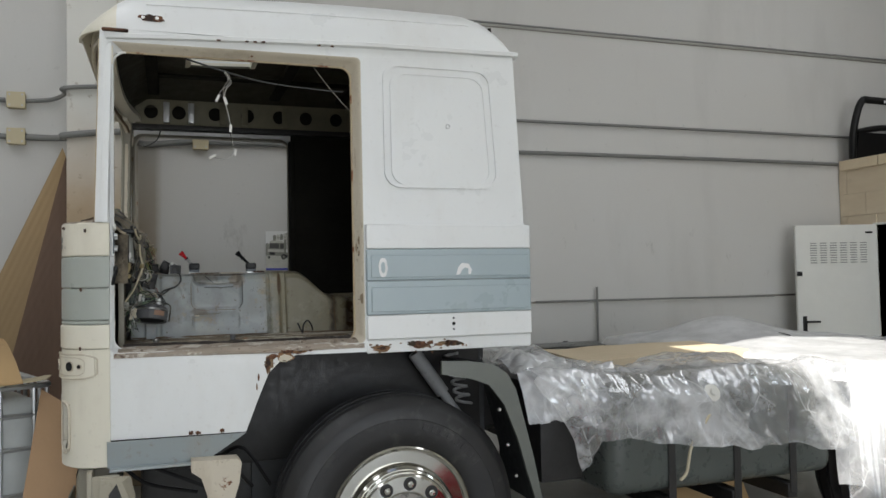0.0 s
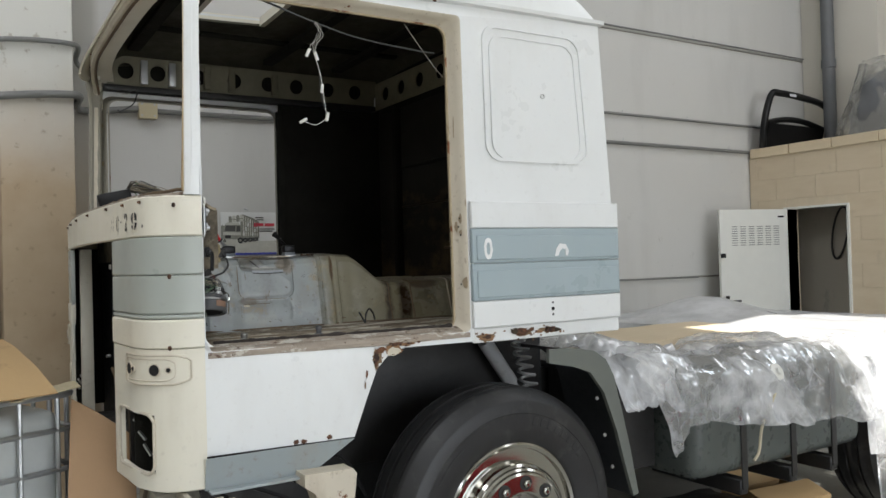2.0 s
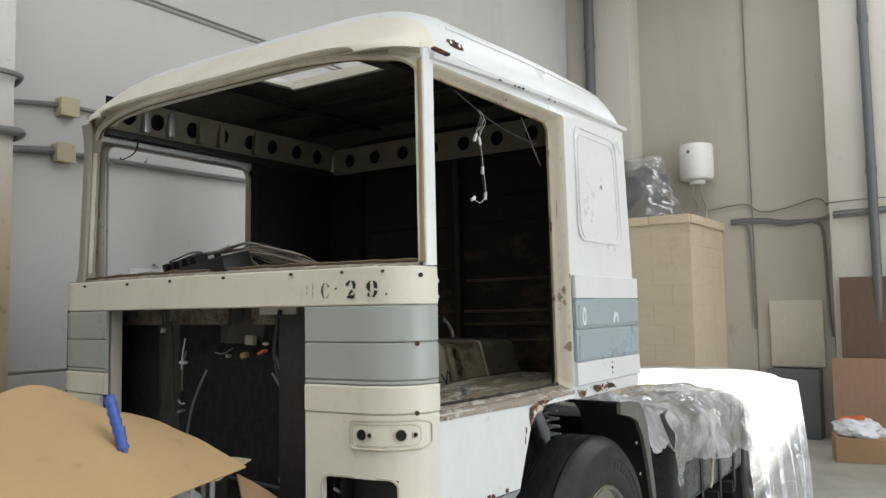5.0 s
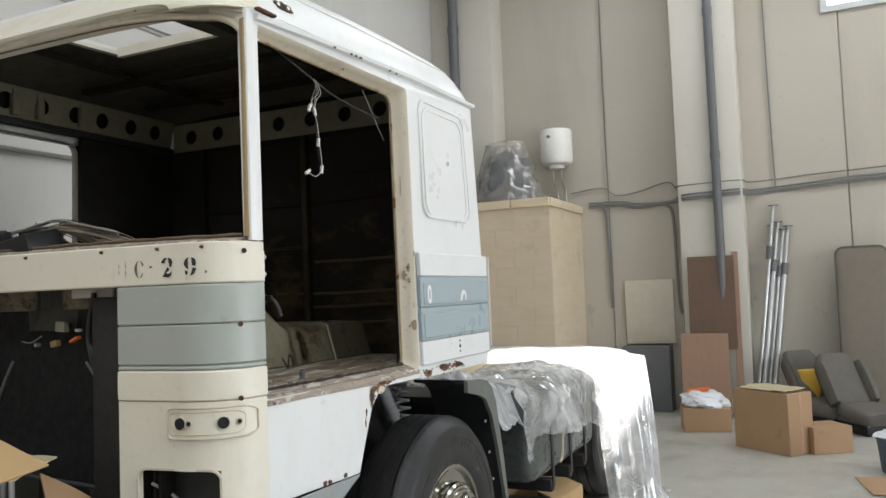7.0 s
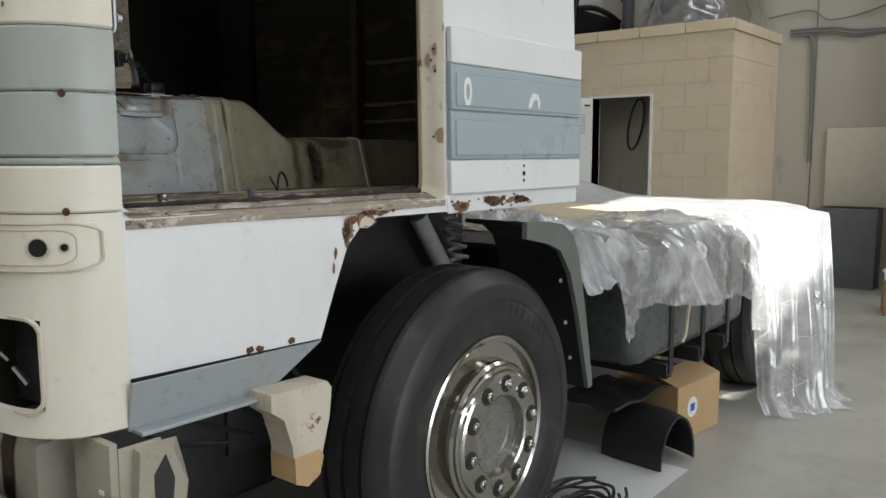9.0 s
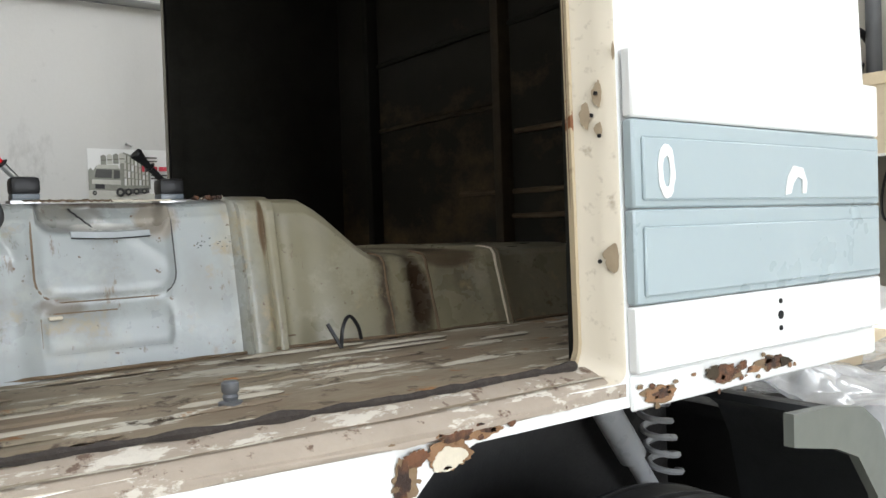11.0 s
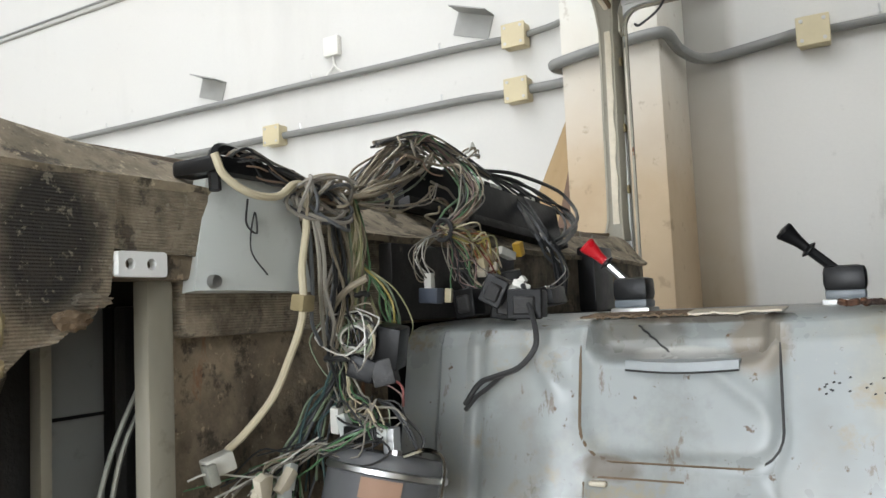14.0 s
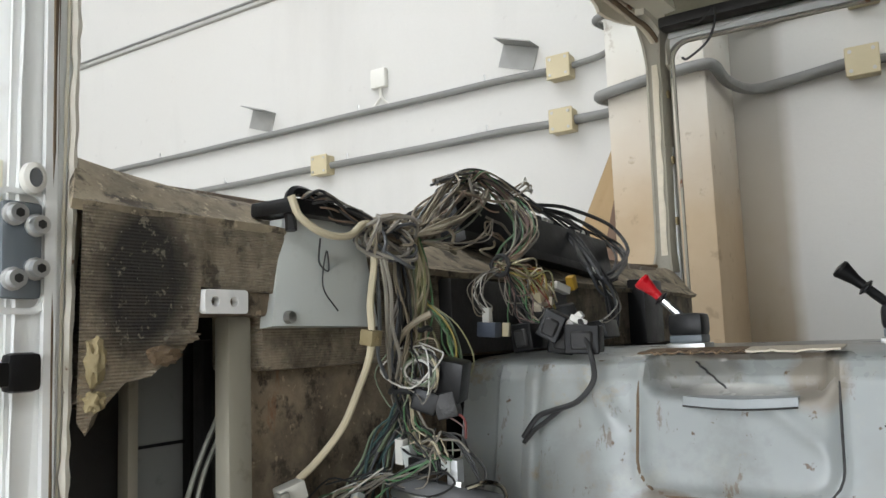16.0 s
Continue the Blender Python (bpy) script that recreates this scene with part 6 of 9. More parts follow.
for x, y in ((0.03, 4.01), (0.366, 4.10)):
    part("floor_bolt", lathe([(0.018, 0), (0.018, 0.006), (0.010, 0.008), (0.012, 0.014), (0.010, 0.018), (0.013, 0.022), (0.013, 0.034), (0.009, 0.037), (0.0001, 0.038)], Matrix.Translation((x, y, 1.374)), 12), M["steel"] if x < 0.2 else M["pipe"], truck)
part("floor_wire", tube([(0.722, 4.465, 1.43), (0.735, 4.455, 1.40), (0.745, 4.45, 1.378)], 0.004, 6), M["black"], truck)
part("floor_wire", tube([(0.745, 4.45, 1.378), (0.750, 4.45, 1.42), (0.772, 4.46, 1.442), (0.792, 4.46, 1.42), (0.800, 4.46, 1.39)], 0.004, 6), M["black"], truck)


# engine tunnel
def tunnel_ring(x):
    if x < 0.755:
        h, wb, wt = 1.697 + 0.006 * smooth01((x - 0.5) / 0.1), 0.412, 0.345
    else:
        t = smooth01((x - 0.755) / 0.165) if x < 0.92 else 1
        tt = min(1, (x - 0.755) / 0.165)
        h = lerp(1.703, 1.566, lerp(tt, t, 0.4))
        wb, wt = lerp(0.412, 0.445, tt), lerp(0.345, 0.385, tt)
    if 0.577 < x < 0.680:
        wb, wt, h = wb + 0.008, wt + 0.008, h + 0.006
    if 1.235 < x < 1.31:
        wb, wt, h = wb + 0.008, wt + 0.008, h + 0.006
    if 1.0 < x < 1.06:
        wb, wt, h = wb - 0.006, wt - 0.006, h - 0.006
    z0 = 1.36
    pts = [(wb, z0), (lerp(wb, wt, 0.3), lerp(z0, h, 0.3)), (lerp(wb, wt, 0.6), lerp(z0, h, 0.6)), (lerp(wb, wt, 0.78), lerp(z0, h, 0.78)), (lerp(wb, wt, 0.88), lerp(z0, h, 0.90)), (lerp(wb, wt, 1.0) - 0.005, lerp(z0, h, 0.965)), (wt - 0.035, lerp(z0, h, 0.992)), (wt - 0.07, h), (wt * 0.5, h + 0.004)]
    full = [(YT - a, b) for a, b in pts] + [(YT + a, b) for a, b in pts[::-1]]
    return [(x, y, z) for y, z in full]


def in_rrect(x, z, x0, x1, z0, z1, r):
    """Distance inside (+) or outside (-) a rounded rectangle."""
    qx, qz = abs(x - (x0 + x1) / 2) - (x1 - x0) / 2 + r, abs(z - (z0 + z1) / 2) - (z1 - z0) / 2 + r
    return -(math.hypot(max(qx, 0), max(qz, 0)) + min(max(qx, qz), 0) - r)


def tunnel_relief(x, z):
    """How far the pressed side stands out at a place."""
    d = 0.003 * nz(x, z, 3, 5) + 0.0012 * nz(x, z, 5, 16)
    d += 0.012 * (smooth01((x + 0.030) / 0.008) - smooth01((x - 0.022) / 0.008)) + 0.008 * smooth01((x - 0.043) / 0.01) * (1 - smooth01((x - 0.15) / 0.06))
    d += 0.008 * math.exp(-((x - 0.120 - 0.05 * smooth01((1.69 - z) / 0.12)) / 0.016) ** 2) * smooth01((z - 1.58) / 0.04)
    cov = in_rrect(x, z, 0.195, 0.455, 1.508, 1.74, 0.045)
    d -= 0.004 * math.exp(-(cov / 0.004) ** 2)
    d += 0.006 * smooth01(cov / 0.02)
    d += 0.005 * math.exp(-((x - 0.41) * 1.2 + (z - 1.60) * 1.5 - 0.0) ** 2 / 0.0003) * smooth01(cov / 0.03)
    d -= 0.042 * smooth01(in_rrect(x, z, 0.200, 0.452, 1.634 + 0.006 * math.sin(14 * x), 1.78, 0.03) / 0.022)
    low = in_rrect(x, z, 0.20, 0.442, 1.41, 1.49, 0.02)
    d -= 0.003 * math.exp(-(low / 0.004) ** 2) - 0.004 * smooth01(low / 0.012)
    d += 0.010 * math.exp(-((x - 0.588 - 0.006 * (1.7 - z)) / 0.007) ** 2)
    d += 0.006 * (smooth01((x - 0.600) / 0.006) - smooth01((x - 0.647) / 0.004)) - 0.004 * math.exp(-((x - 0.650) / 0.004) ** 2) + 0.004 * (smooth01((x - 0.655) / 0.005) - smooth01((x - 0.677) / 0.008))
    return d


def tunnel_rows(x):
    ring = tunnel_ring(x)
    near_, top_ = ring[:6], ring[6:]
    pts = []
    n_ = 46
    for k in range(n_):
        t = k / (n_ - 1) * 5
        i = min(4, int(t))
        p = lerp(Vector(near_[i]), Vector(near_[i + 1]), t - i)
        hold = smooth01((1.70 - p.z) / 0.012)
        p.y -= tunnel_relief(x, p.z) * (hold if x < 0.7 else 0.3)
        pts.append(p)
    return pts + [Vector(q) for q in top_]


txs = sorted(set([round(-0.094 + 0.0055 * k, 4) for k in range(146)] + [0.72, 0.74, 0.756, 0.78, 0.81, 0.84, 0.87, 0.895, 0.92, 0.945, 0.98, 0.999, 1.008, 1.05, 1.062, 1.15, 1.228, 1.238, 1.25, 1.285, 1.304, 1.314, 1.45, 1.6, 1.69]))
part("engine_tunnel", loft([tunnel_rows(x) for x in txs], caps=False), M["tunnel"], truck, "pale grey engine tunnel with dents and grime", smooth=50)


def on_tunnel(x, z, out=0.0):
    t = (z - 1.36) / 0.34
    return (x, YT - lerp(0.412, 0.345, min(1, t)) - out, z)


def tunnel_line(pts, r, material, name, out=0.0, label=""):
    pts = [on_tunnel(x, z, out + tunnel_relief(x, z)) for x, z in pts]
    return part(name, tube(pts, r, 5, per=1), material, truck, label)


loop = rrect(0.195, 0.455, 1.508, 1.74, 0.045, 6)
loop = [lerp(Vector(a), Vector(b), k / 8) for a, b in zip(loop, loop[1:] + loop[:1]) for k in range(8)]
run = [p for p in loop if p.y < 1.675]
left, right, foot = [p for p in run if p.x < 0.23], [p for p in run if p.x > 0.42], [p for p in run if 0.23 <= p.x <= 0.42]
# dark tubes for grime that also paint the shade of the grooves
tunnel_line(sorted(left, key=lambda p: -p.y), 0.0028, M["flange"], "seam_line")
tunnel_line(sorted(right, key=lambda p: -p.y), 0.0022, M["oily"], "seam_line")
tunnel_line(sorted(foot, key=lambda p: p.x), 0.0026, M["flange"], "seam_line")
tunnel_line([(x, 1.487) for x in np.linspace(0.215, 0.335, 16)], 0.0024, M["flange"], "seam_line")
tunnel_line([(0.201, z) for z in np.linspace(1.425, 1.48, 10)] , 0.0016, M["flange"], "seam_line")
tunnel_line([(x, 1.413) for x in np.linspace(0.215, 0.43, 24)], 0.0022, M["oily"], "seam_line")
tunnel_line([(0.650, z) for z in np.linspace(1.39, 1.68, 30)], 0.0016, M["flange"], "seam_line", 0.002)
tunnel_line([(0.677 + 0.003 * nz(z, 1, 1, 30), z) for z in np.linspace(1.44, 1.66, 30)], 0.0018, M["flange"], "seam_line")
def rear_line(x, r, mat, wob=0.0, z1=1.0, name="seam_line"):
    ring = [Vector(p) for p in tunnel_ring(x)[:8]]
    pts = [lerp(a, b, k / 6) for a, b in zip(ring, ring[1:]) for k in range(6)]
    pts = [Vector((p.x + wob * nz(p.z, x, 2, 14), p.y - 0.001, p.z + 0.0006)) for p in pts]
    part(name, tube(pts, [r * (1 + 0.7 * nz(p.z, 3, x, 25)) for p in pts], 5, smooth=False), M[mat], truck)


rear_line(1.275, 0.0035, "flake", 0.002, name="paint_stripe")
rear_line(0.937, 0.003, "flange", 0.004)
rear_line(1.061, 0.004, "flange", 0.003)
rear_line(1.292, 0.002, "flange", 0.002)
loop_ = rrect(0.602, 0.648, 1.405, 1.685, 0.018, 5)
loop_ = [lerp(Vector(a), Vector(b), k / 5) for a, b in zip(loop_, loop_[1:] + loop_[:1]) for k in range(5)]
part("pressed_rib", tube([on_tunnel(p.x, p.y, 0.006) for p in loop_ + loop_[:1]], 0.0035, 6, per=1), M["tunnel"], truck)
part("floor_joint", tube([(x, YT - 0.412 - 0.03 * smooth01((x - 0.755) / 0.165) - 0.003, 1.377 + 0.002 * nz(x, 1, 1, 20)) for x in np.linspace(-0.09, 1.68, 60)], [0.004 * (1 + 0.8 * nz(x, 5, 2, 12)) for x in np.linspace(-0.09, 1.68, 60)], 6, smooth=False), M["flange"], truck)
part("sealant_bead", tube([on_tunnel(0.588 + 0.006 * (1.7 - z), z, 0.0105) for z in np.linspace(1.38, 1.685, 20)], 0.0022, 5, per=1), M["seal"], truck)
tunnel_line([(x, 1.4 - 0.0 * x) for x in np.linspace(0.68, 0.70, 3)], 0.002, M["flange"], "seam_line")
for z0, z1, x0, x1, out, mat in ((1.627, 1.640, 0.262, 0.408, 0.008, "galv"),):
    lip = [[on_tunnel(x, z0 + 0.004 * math.sin(math.pi * k / 16) * -1, 0.004), on_tunnel(x, z0 - 0.003 * math.sin(math.pi * k / 16), out + 0.008 * math.sin(math.pi * k / 16)), on_tunnel(x, z1 - 0.003 * math.sin(math.pi * k / 16), out + 0.008 * math.sin(math.pi * k / 16)), on_tunnel(x, z1, -0.012)] for k, x in enumerate(np.linspace(x0, x1, 17))]
    part("handle_lip", loft(lip), M["handlelip"], truck, "dull metal handle lip")
    # thin black line paints the shadow under the handle lip
    part("lip_shadow", tube([on_tunnel(x, 1.6275 - 0.003 * math.sin(math.pi * k / 16), 0.009 + 0.008 * math.sin(math.pi * k / 16)) for k, x in enumerate(np.linspace(x0, x1, 17))], 0.0014, 5, per=1), M["oily"], truck)
part("clip", box(0.212, 0.236, on_tunnel(0, 1.48)[1] - 0.012, on_tunnel(0, 1.48)[1], 1.477, 1.484, 0.002, seg=1), M["flake"], truck)
# torn top of the tunnel
for k, (a, b) in enumerate(((0.195, 0.275), (0.268, 0.345), (0.34, 0.46))):
    part("torn_edge", thicken(sheet(16, 5, lambda u, v: (lerp(a, b, u), 4.628 + 0.012 * nz(u * 3 + k, 1, 2, 2) + v * 0.07, 1.702 + 0.007 * abs(nz(u * 4, v, 3 + k, 1.5)) * (1 - v) - 0.004 * (1 - v) + 0.002 * v)), 0.0025), M["flange"] if k != 2 else M["jamb"], truck, "torn rusty edge of the tunnel top")
part("crack", tube([on_tunnel(0.268 + 0.045 * t + 0.004 * nz(t, 1, 1, 9), lerp(1.685, 1.645, t), -0.036) for t in np.linspace(0, 1, 14)], 0.0016, 5, per=1), M["oily"], truck)
for k in range(18):
    gx, gy = 0.505 + 0.075 * random.random(), 4.635 + 0.05 * random.random()
    part("grease_crumb", box(-0.007, 0.007, -0.005, 0.005, -0.003, 0.006, 0.002, seg=1, m=Matrix.Translation((gx, gy, 1.704)) @ pose(0, 0, 0, random.uniform(-30, 30), random.uniform(-30, 30), random.uniform(0, 180)) @ Matrix.Diagonal((random.uniform(0.3, 0.95),) * 3 + (1,))), M["rust"] if k % 5 else M["flake"], truck)
for k in range(16):
    sx, sz = 0.50 + 0.08 * random.random(), 1.598 + 0.02 * random.random()
    tunnel_line([(sx, sz), (sx + 0.003, sz + 0.001)], 0.0011, M["oily"], "oil_speck")


def gear_lever(x, y, knob, tip):
    tip = Vector((x, y, 1.72)) + 0.83 * (Vector(tip) - Vector((x, y, 1.72)))
    lv = part("lever_base", box(x - 0.028, x + 0.028, y - 0.028, y + 0.028, 1.720, 1.757, 0.010), M["black"], truck, "gear lever in a black rubber block")
    part("lever_plate", box(x - 0.026, x + 0.026, y - 0.026, y + 0.026, 1.709, 1.722, 0.003), M["hinge"], lv)
    part("lever_foot", box(x - 0.031, x + 0.031, y - 0.031, y + 0.031, 1.698, 1.709, 0.003), M["steel"], lv)
    a, b = Vector((x - 0.008, y, 1.748)), Vector(tip)
    d = (b - a).normalized()
    part("lever_shaft", tube([a, b - d * 0.02], 0.0072, 8, smooth=False), M["steel"] if knob == "redknob" else M["black"], lv)
    part("lever_collar", lathe([(0.007, 0), (0.0135, 0.003), (0.0135, 0.005), (0.007, 0.008)], Matrix.Translation(lerp(a, b, 0.52)) @ d.to_track_quat("Z", "Y").to_matrix().to_4x4(), 16), M["black"], lv)
    part("lever_knob", lathe([(0.007, 0), (0.0085, 0.015), (0.0135, 0.035), (0.0148, 0.039), (0.013, 0.043), (0.0001, 0.045)], Matrix.Translation(lerp(a, b, 0.6)) @ d.to_track_quat("Z", "Y").to_matrix().to_4x4(), 20), M[knob], lv, "red plastic knob" if knob == "redknob" else "black plastic knob")
    return lv


gear_lever(0.218, 4.82, "redknob", (0.140, 4.80, 1.828))
gear_lever(0.522, 4.84, "black", (0.435, 4.82, 1.828))

def blob(cx, cz, rx, rz, seed, n=56, rough=0.45):
    pts = []
    for k in range(n):
        a = 2 * math.pi * k / n
        c, s_ = math.cos(a), math.sin(a)
        s = 1 + rough * (nz(c * 1.5 + seed, s_ * 1.5, seed * 3.1) + 0.6 * nz(c * 3.2 + seed, s_ * 3.2, seed) + 0.22 * nz(c * 9, s_ * 9 + seed, seed))
        s = max(0.25, s)
        pts.append((cx + rx * 0.85 * s * c, cz + rz * s * s_))
    return pts


near = lambda u, v, w: (u, side_y(v, u) + w, v)
# dark rear bay of the cab: back wall, side liners, ribs
part("rear_wall", box(1.66, 1.70, 3.925, far(3.925), 1.32, 2.74, 0.01), M["rearwall"], truck, "black rear cab wall with grime and warm light painted low down")
part("rear_wall_top", box(1.645, 1.66, 4.0, far(4.0), 2.68, 2.93, 0.004), M["darkliner"], truck)
part("rear_skin", box(1.705, 1.715, 3.9, far(3.9), 1.32, 2.745, 0.002), M["white"], truck, "white rear cab skin")
for mir in (False, True):
    f = far if mir else (lambda y: y)
    part("lower_liner", plate([(1.02, 1.375), (1.62, 1.375), (1.62, 1.70), (1.50, 1.78), (1.30, 1.80), (1.10, 1.72)], [], -0.012, lambda u, v, w: (u, f(side_y(v, u) + 0.06 + w), v)), M["brownliner"], truck, "dirty brown lower lining with warm light in its colour")
    part("side_liner", plate([(0.93, 1.34), (1.675, 1.34), (1.675, 2.735), (0.93, 2.735)], [], 0.02, lambda u, v, w: (u, f(side_y(v, u) + 0.06 + w), v)), M["darkliner"], truck, "black side lining")
    part("post_liner", box(0.912, 0.957, min(f(3.915), f(3.955)), max(f(3.915), f(3.955)), 1.38, 2.66, 0.01), M["darkliner"], truck)
# brown ribs have the highlights along them put into their colour
for z, y0, y1, mat in ((1.56, 4.05, 5.75, "brownliner"), (1.66, 4.3, 4.95, "brownliner"), (1.74, 4.1, 5.2, "brownliner"), (1.93, 4.05, 4.9, "brownliner"), (2.02, 4.95, 5.75, "soot"), (2.28, 4.05, 5.75, "darkliner"), (2.44, 4.05, 4.6, "darkliner")):
    part("rear_rib", tube([(1.655 - 0.012 * nz(z, y, 1, 3), y, z + 0.01 * nz(y, z, 2, 2)) for y in np.linspace(y0, y1, 14)], [0.009 * (1 + 0.5 * nz(y, z, 3, 6)) for y in np.linspace(y0, y1, 14)], 6, smooth=False), M[mat], truck)
for y in (4.92, 5.72):
    part("rear_post", box(1.61, 1.665, y, y + 0.04, 1.4, 2.75, 0.008), M["soot"] if y < 5 else M["darkliner"], truck)
part("loose_wire", tube([(1.2, 3.93, 2.02), (1.1, 3.96, 2.01), (1.0, 4.0, 1.95)], 0.004, 5), WIRES["red"], truck)


# overhead panel with lightening holes on the far side and across the back
def holed(u0, u1, z0, z1, holes_at, fn, r=0.045):
    return plate([(u0, z0), (u1, z0), (u1, z1), (u0, z1)], [circle(u, (z0 + z1) / 2, r, 20) for u in holes_at], 0.008, fn)


yf = far(3.99)
part("overhead_panel", holed(-0.12, 1.6, 2.735, 2.90, [-0.02, 0.16, 0.40, 0.62, 0.84, 1.03, 1.25, 1.45], lambda u, v, w: (u, yf + w + (v - 2.735) * -0.25, v)), M["olive"], truck, "olive pressed panel with round holes above the doorway")
part("overhead_back", box(-0.12, 1.6, yf + 0.03, yf + 0.04, 2.70, 2.92), M["darkliner"], truck)
part("overhead_edge", box(-0.14, 1.62, yf - 0.02, yf + 0.05, 2.70, 2.735, 0.008), M["oily"], truck)
part("overhead_panel", holed(3.98, 5.95, 2.70, 2.88, [4.15, 4.38, 4.62, 4.86, 5.1, 5.34, 5.58, 5.8], lambda u, v, w: (1.60 - w, u, v)), M["olive"], truck, "olive pressed panel with round holes across the back")
for x in (0.06, 0.22, 0.43, 0.58, 0.86):
    part("panel_clip", box(x, x + 0.04, yf - 0.045, yf - 0.008, 2.745, 2.885, 0.006), M["galv"] if x < 0.25 else M["olive"], truck)


# ---- rust, patches and small fittings on the cab ----
def rust_at(x, z, rx, rz, seed, mat, level=1, rough=0.6, name="rust_patch"):
    lift = (0.0065 if x > 0.94 else 0.0) + 0.0012 * level
    part(name, plate(blob(x, z, rx, rz, seed, 64, rough), [], -0.0012, lambda u, v, w: near(u, v, w - lift)), M[mat], truck, "flaking rust on the sill" if level == 2 else "")


for k, (x, z, rx, rz, mat, lv) in enumerate((
        (0.500, 1.293, 0.026, 0.040, "rusttan", 1), (0.497, 1.290, 0.016, 0.034, "rust", 2), (0.520, 1.322, 0.022, 0.012, "rust", 2),
        (0.572, 1.316, 0.050, 0.026, "rustedge", 1), (0.572, 1.312, 0.042, 0.019, "flake", 2), (0.585, 1.340, 0.036, 0.010, "rust", 3), (0.635, 1.337, 0.052, 0.010, "rustedge", 1), (0.640, 1.339, 0.022, 0.006, "rust", 2),
        (1.010, 1.333, 0.058, 0.019, "rusttan", 1), (1.008, 1.334, 0.052, 0.016, "rustedge", 2), (1.014, 1.336, 0.026, 0.010, "rust", 3),
        (1.190, 1.343, 0.062, 0.017, "rust", 2), (1.155, 1.349, 0.030, 0.012, "soot", 3), (1.215, 1.336, 0.050, 0.014, "rusttan", 1), (1.245, 1.351, 0.022, 0.010, "rust", 3),
        (1.345, 1.343, 0.064, 0.016, "rusttan", 1), (1.350, 1.344, 0.052, 0.014, "rust", 2), (1.390, 1.340, 0.028, 0.010, "soot", 3), (1.285, 1.338, 0.030, 0.008, "rustedge", 1), (0.455, 1.235, 0.006, 0.02, "rust", 2), (0.447, 1.19, 0.005, 0.016, "rusttan", 2))):
    rust_at(x, z, rx * 0.82, rz * 0.85, k * 1.37 + 1.0, mat, lv, 0.4 if mat in ("flake", "rustedge") else 0.55)
for k, (x, z) in enumerate(((0.30, 1.012), (0.20, 1.008), (0.17, 1.01))):
    part("rust_patch", plate(blob(x, z, 0.012, 0.008, k + 21.0), [], -0.004, near), M["rust"], truck)
for k in range(40):
    x0, x = random.choice(((0.5, 0.03), (0.6, 0.05), (1.01, 0.05), (1.19, 0.06), (1.35, 0.06))), 0
    x = x0[0] + random.gauss(0, x0[1])
    z = 1.338 + random.gauss(0, 0.011) if x0[0] > 0.52 else 1.29 + random.gauss(0, 0.03)
    rust_at(x, z, 0.004 + 0.005 * random.random(), 0.002 + 0.003 * random.random(), k + 40.0, ("rust", "rusttan", "rustedge")[k % 3], 2, 0.5, "rust_fleck")
for k, x in enumerate((0.42, 0.455, 0.49, 0.3, 0.74, 0.8)):
    part("paint_chip", plate(blob(x, 2.707 + 0.02 * x, 0.011, 0.004, k + 60.0), [], -0.003, lambda u, v, w: near(u, v, w - 0.022)), M["rust"], truck)
# filler marks on the grey band
band = lambda u, v, w: (u, YA - 0.0255 + w, v)
o = [(x * 1.0, z) for x, z in blob(1.018, 1.705, 0.026, 0.045, 3.3, rough=0.12)]
part("filler_mark", plate(o, [blob(1.018, 1.705, 0.012, 0.026, 3.4, rough=0.12)], -0.002, band), M["patch"], truck, "white ring of filler")
part("filler_mark", plate([(1.375, 1.665), (1.385, 1.70), (1.405, 1.722), (1.44, 1.718), (1.455, 1.69), (1.45, 1.668), (1.437, 1.668), (1.437, 1.695), (1.42, 1.70), (1.405, 1.688), (1.395, 1.668)], [], -0.002, band), M["patch"], truck, "white arch of filler")
for z in (1.435, 1.462, 1.41):
    part("screw_hole", plate(circle(1.36, z, 0.005 if z != 1.435 else 0.0085, 10), [], -0.002, lambda u, v, w: (u, YA - 0.0205 + w, v)), M["darkhole"], truck)
part("lock_mark", plate(circle(1.36, 2.38, 0.012, 12), [circle(1.36, 2.38, 0.008, 12)], -0.003, near), M["steel"], truck)
# scar of a roof lamp
def roof_side(x, z):
    """Where the roof's near flank is at a height."""
    lo, hi = 3.87, 4.3
    for _ in range(30):
        mid = (lo + hi) / 2
        if roof_z(x, mid) < z:
            lo = mid
        else:
            hi = mid
    return lo


part("lamp_scar", plate(blob(0.02, 2.80, 0.055, 0.016, 8.2), [], -0.004, lambda u, v, w: (u, roof_side(u, v) + w, v)), M["rust"], truck, "rusty scar of a roof lamp")
for x in (-0.012, 0.045):
    part("lamp_scar_hole", plate(circle(x, 2.80, 0.008, 8), [], -0.002, lambda u, v, w: (u, roof_side(u, v) - 0.005 + w, v)), M["patch"], truck)
crease = [(x, roof_side(x, lerp(2.865, 2.90, (x + 0.1) / 1.6)) - 0.002, lerp(2.865, 2.90, (x + 0.1) / 1.6)) for x in np.linspace(0.0, 1.5, 20)]
part("roof_crease", tube(crease, 0.004, 5, per=1), M["white"], truck)
for y in (4.1, 4.35, 4.75, 5.2, 5.55, 5.85):
    part("header_hole", lathe([(0.006, 0), (0.006, 0.004)], Matrix.Translation((ws(y, 2.74) - 0.011, y, 2.788)) @ pose(0, 0, 0, 0, -90, 0), 8), M["rust"], truck)

# hinge plate, bolts and door check on the front door post
part("hinge_plate", box(-0.140, -0.131, 3.891, 3.930, 1.781, 1.872, 0.005), M["hinge"], truck, "scratched blue-grey hinge plate")
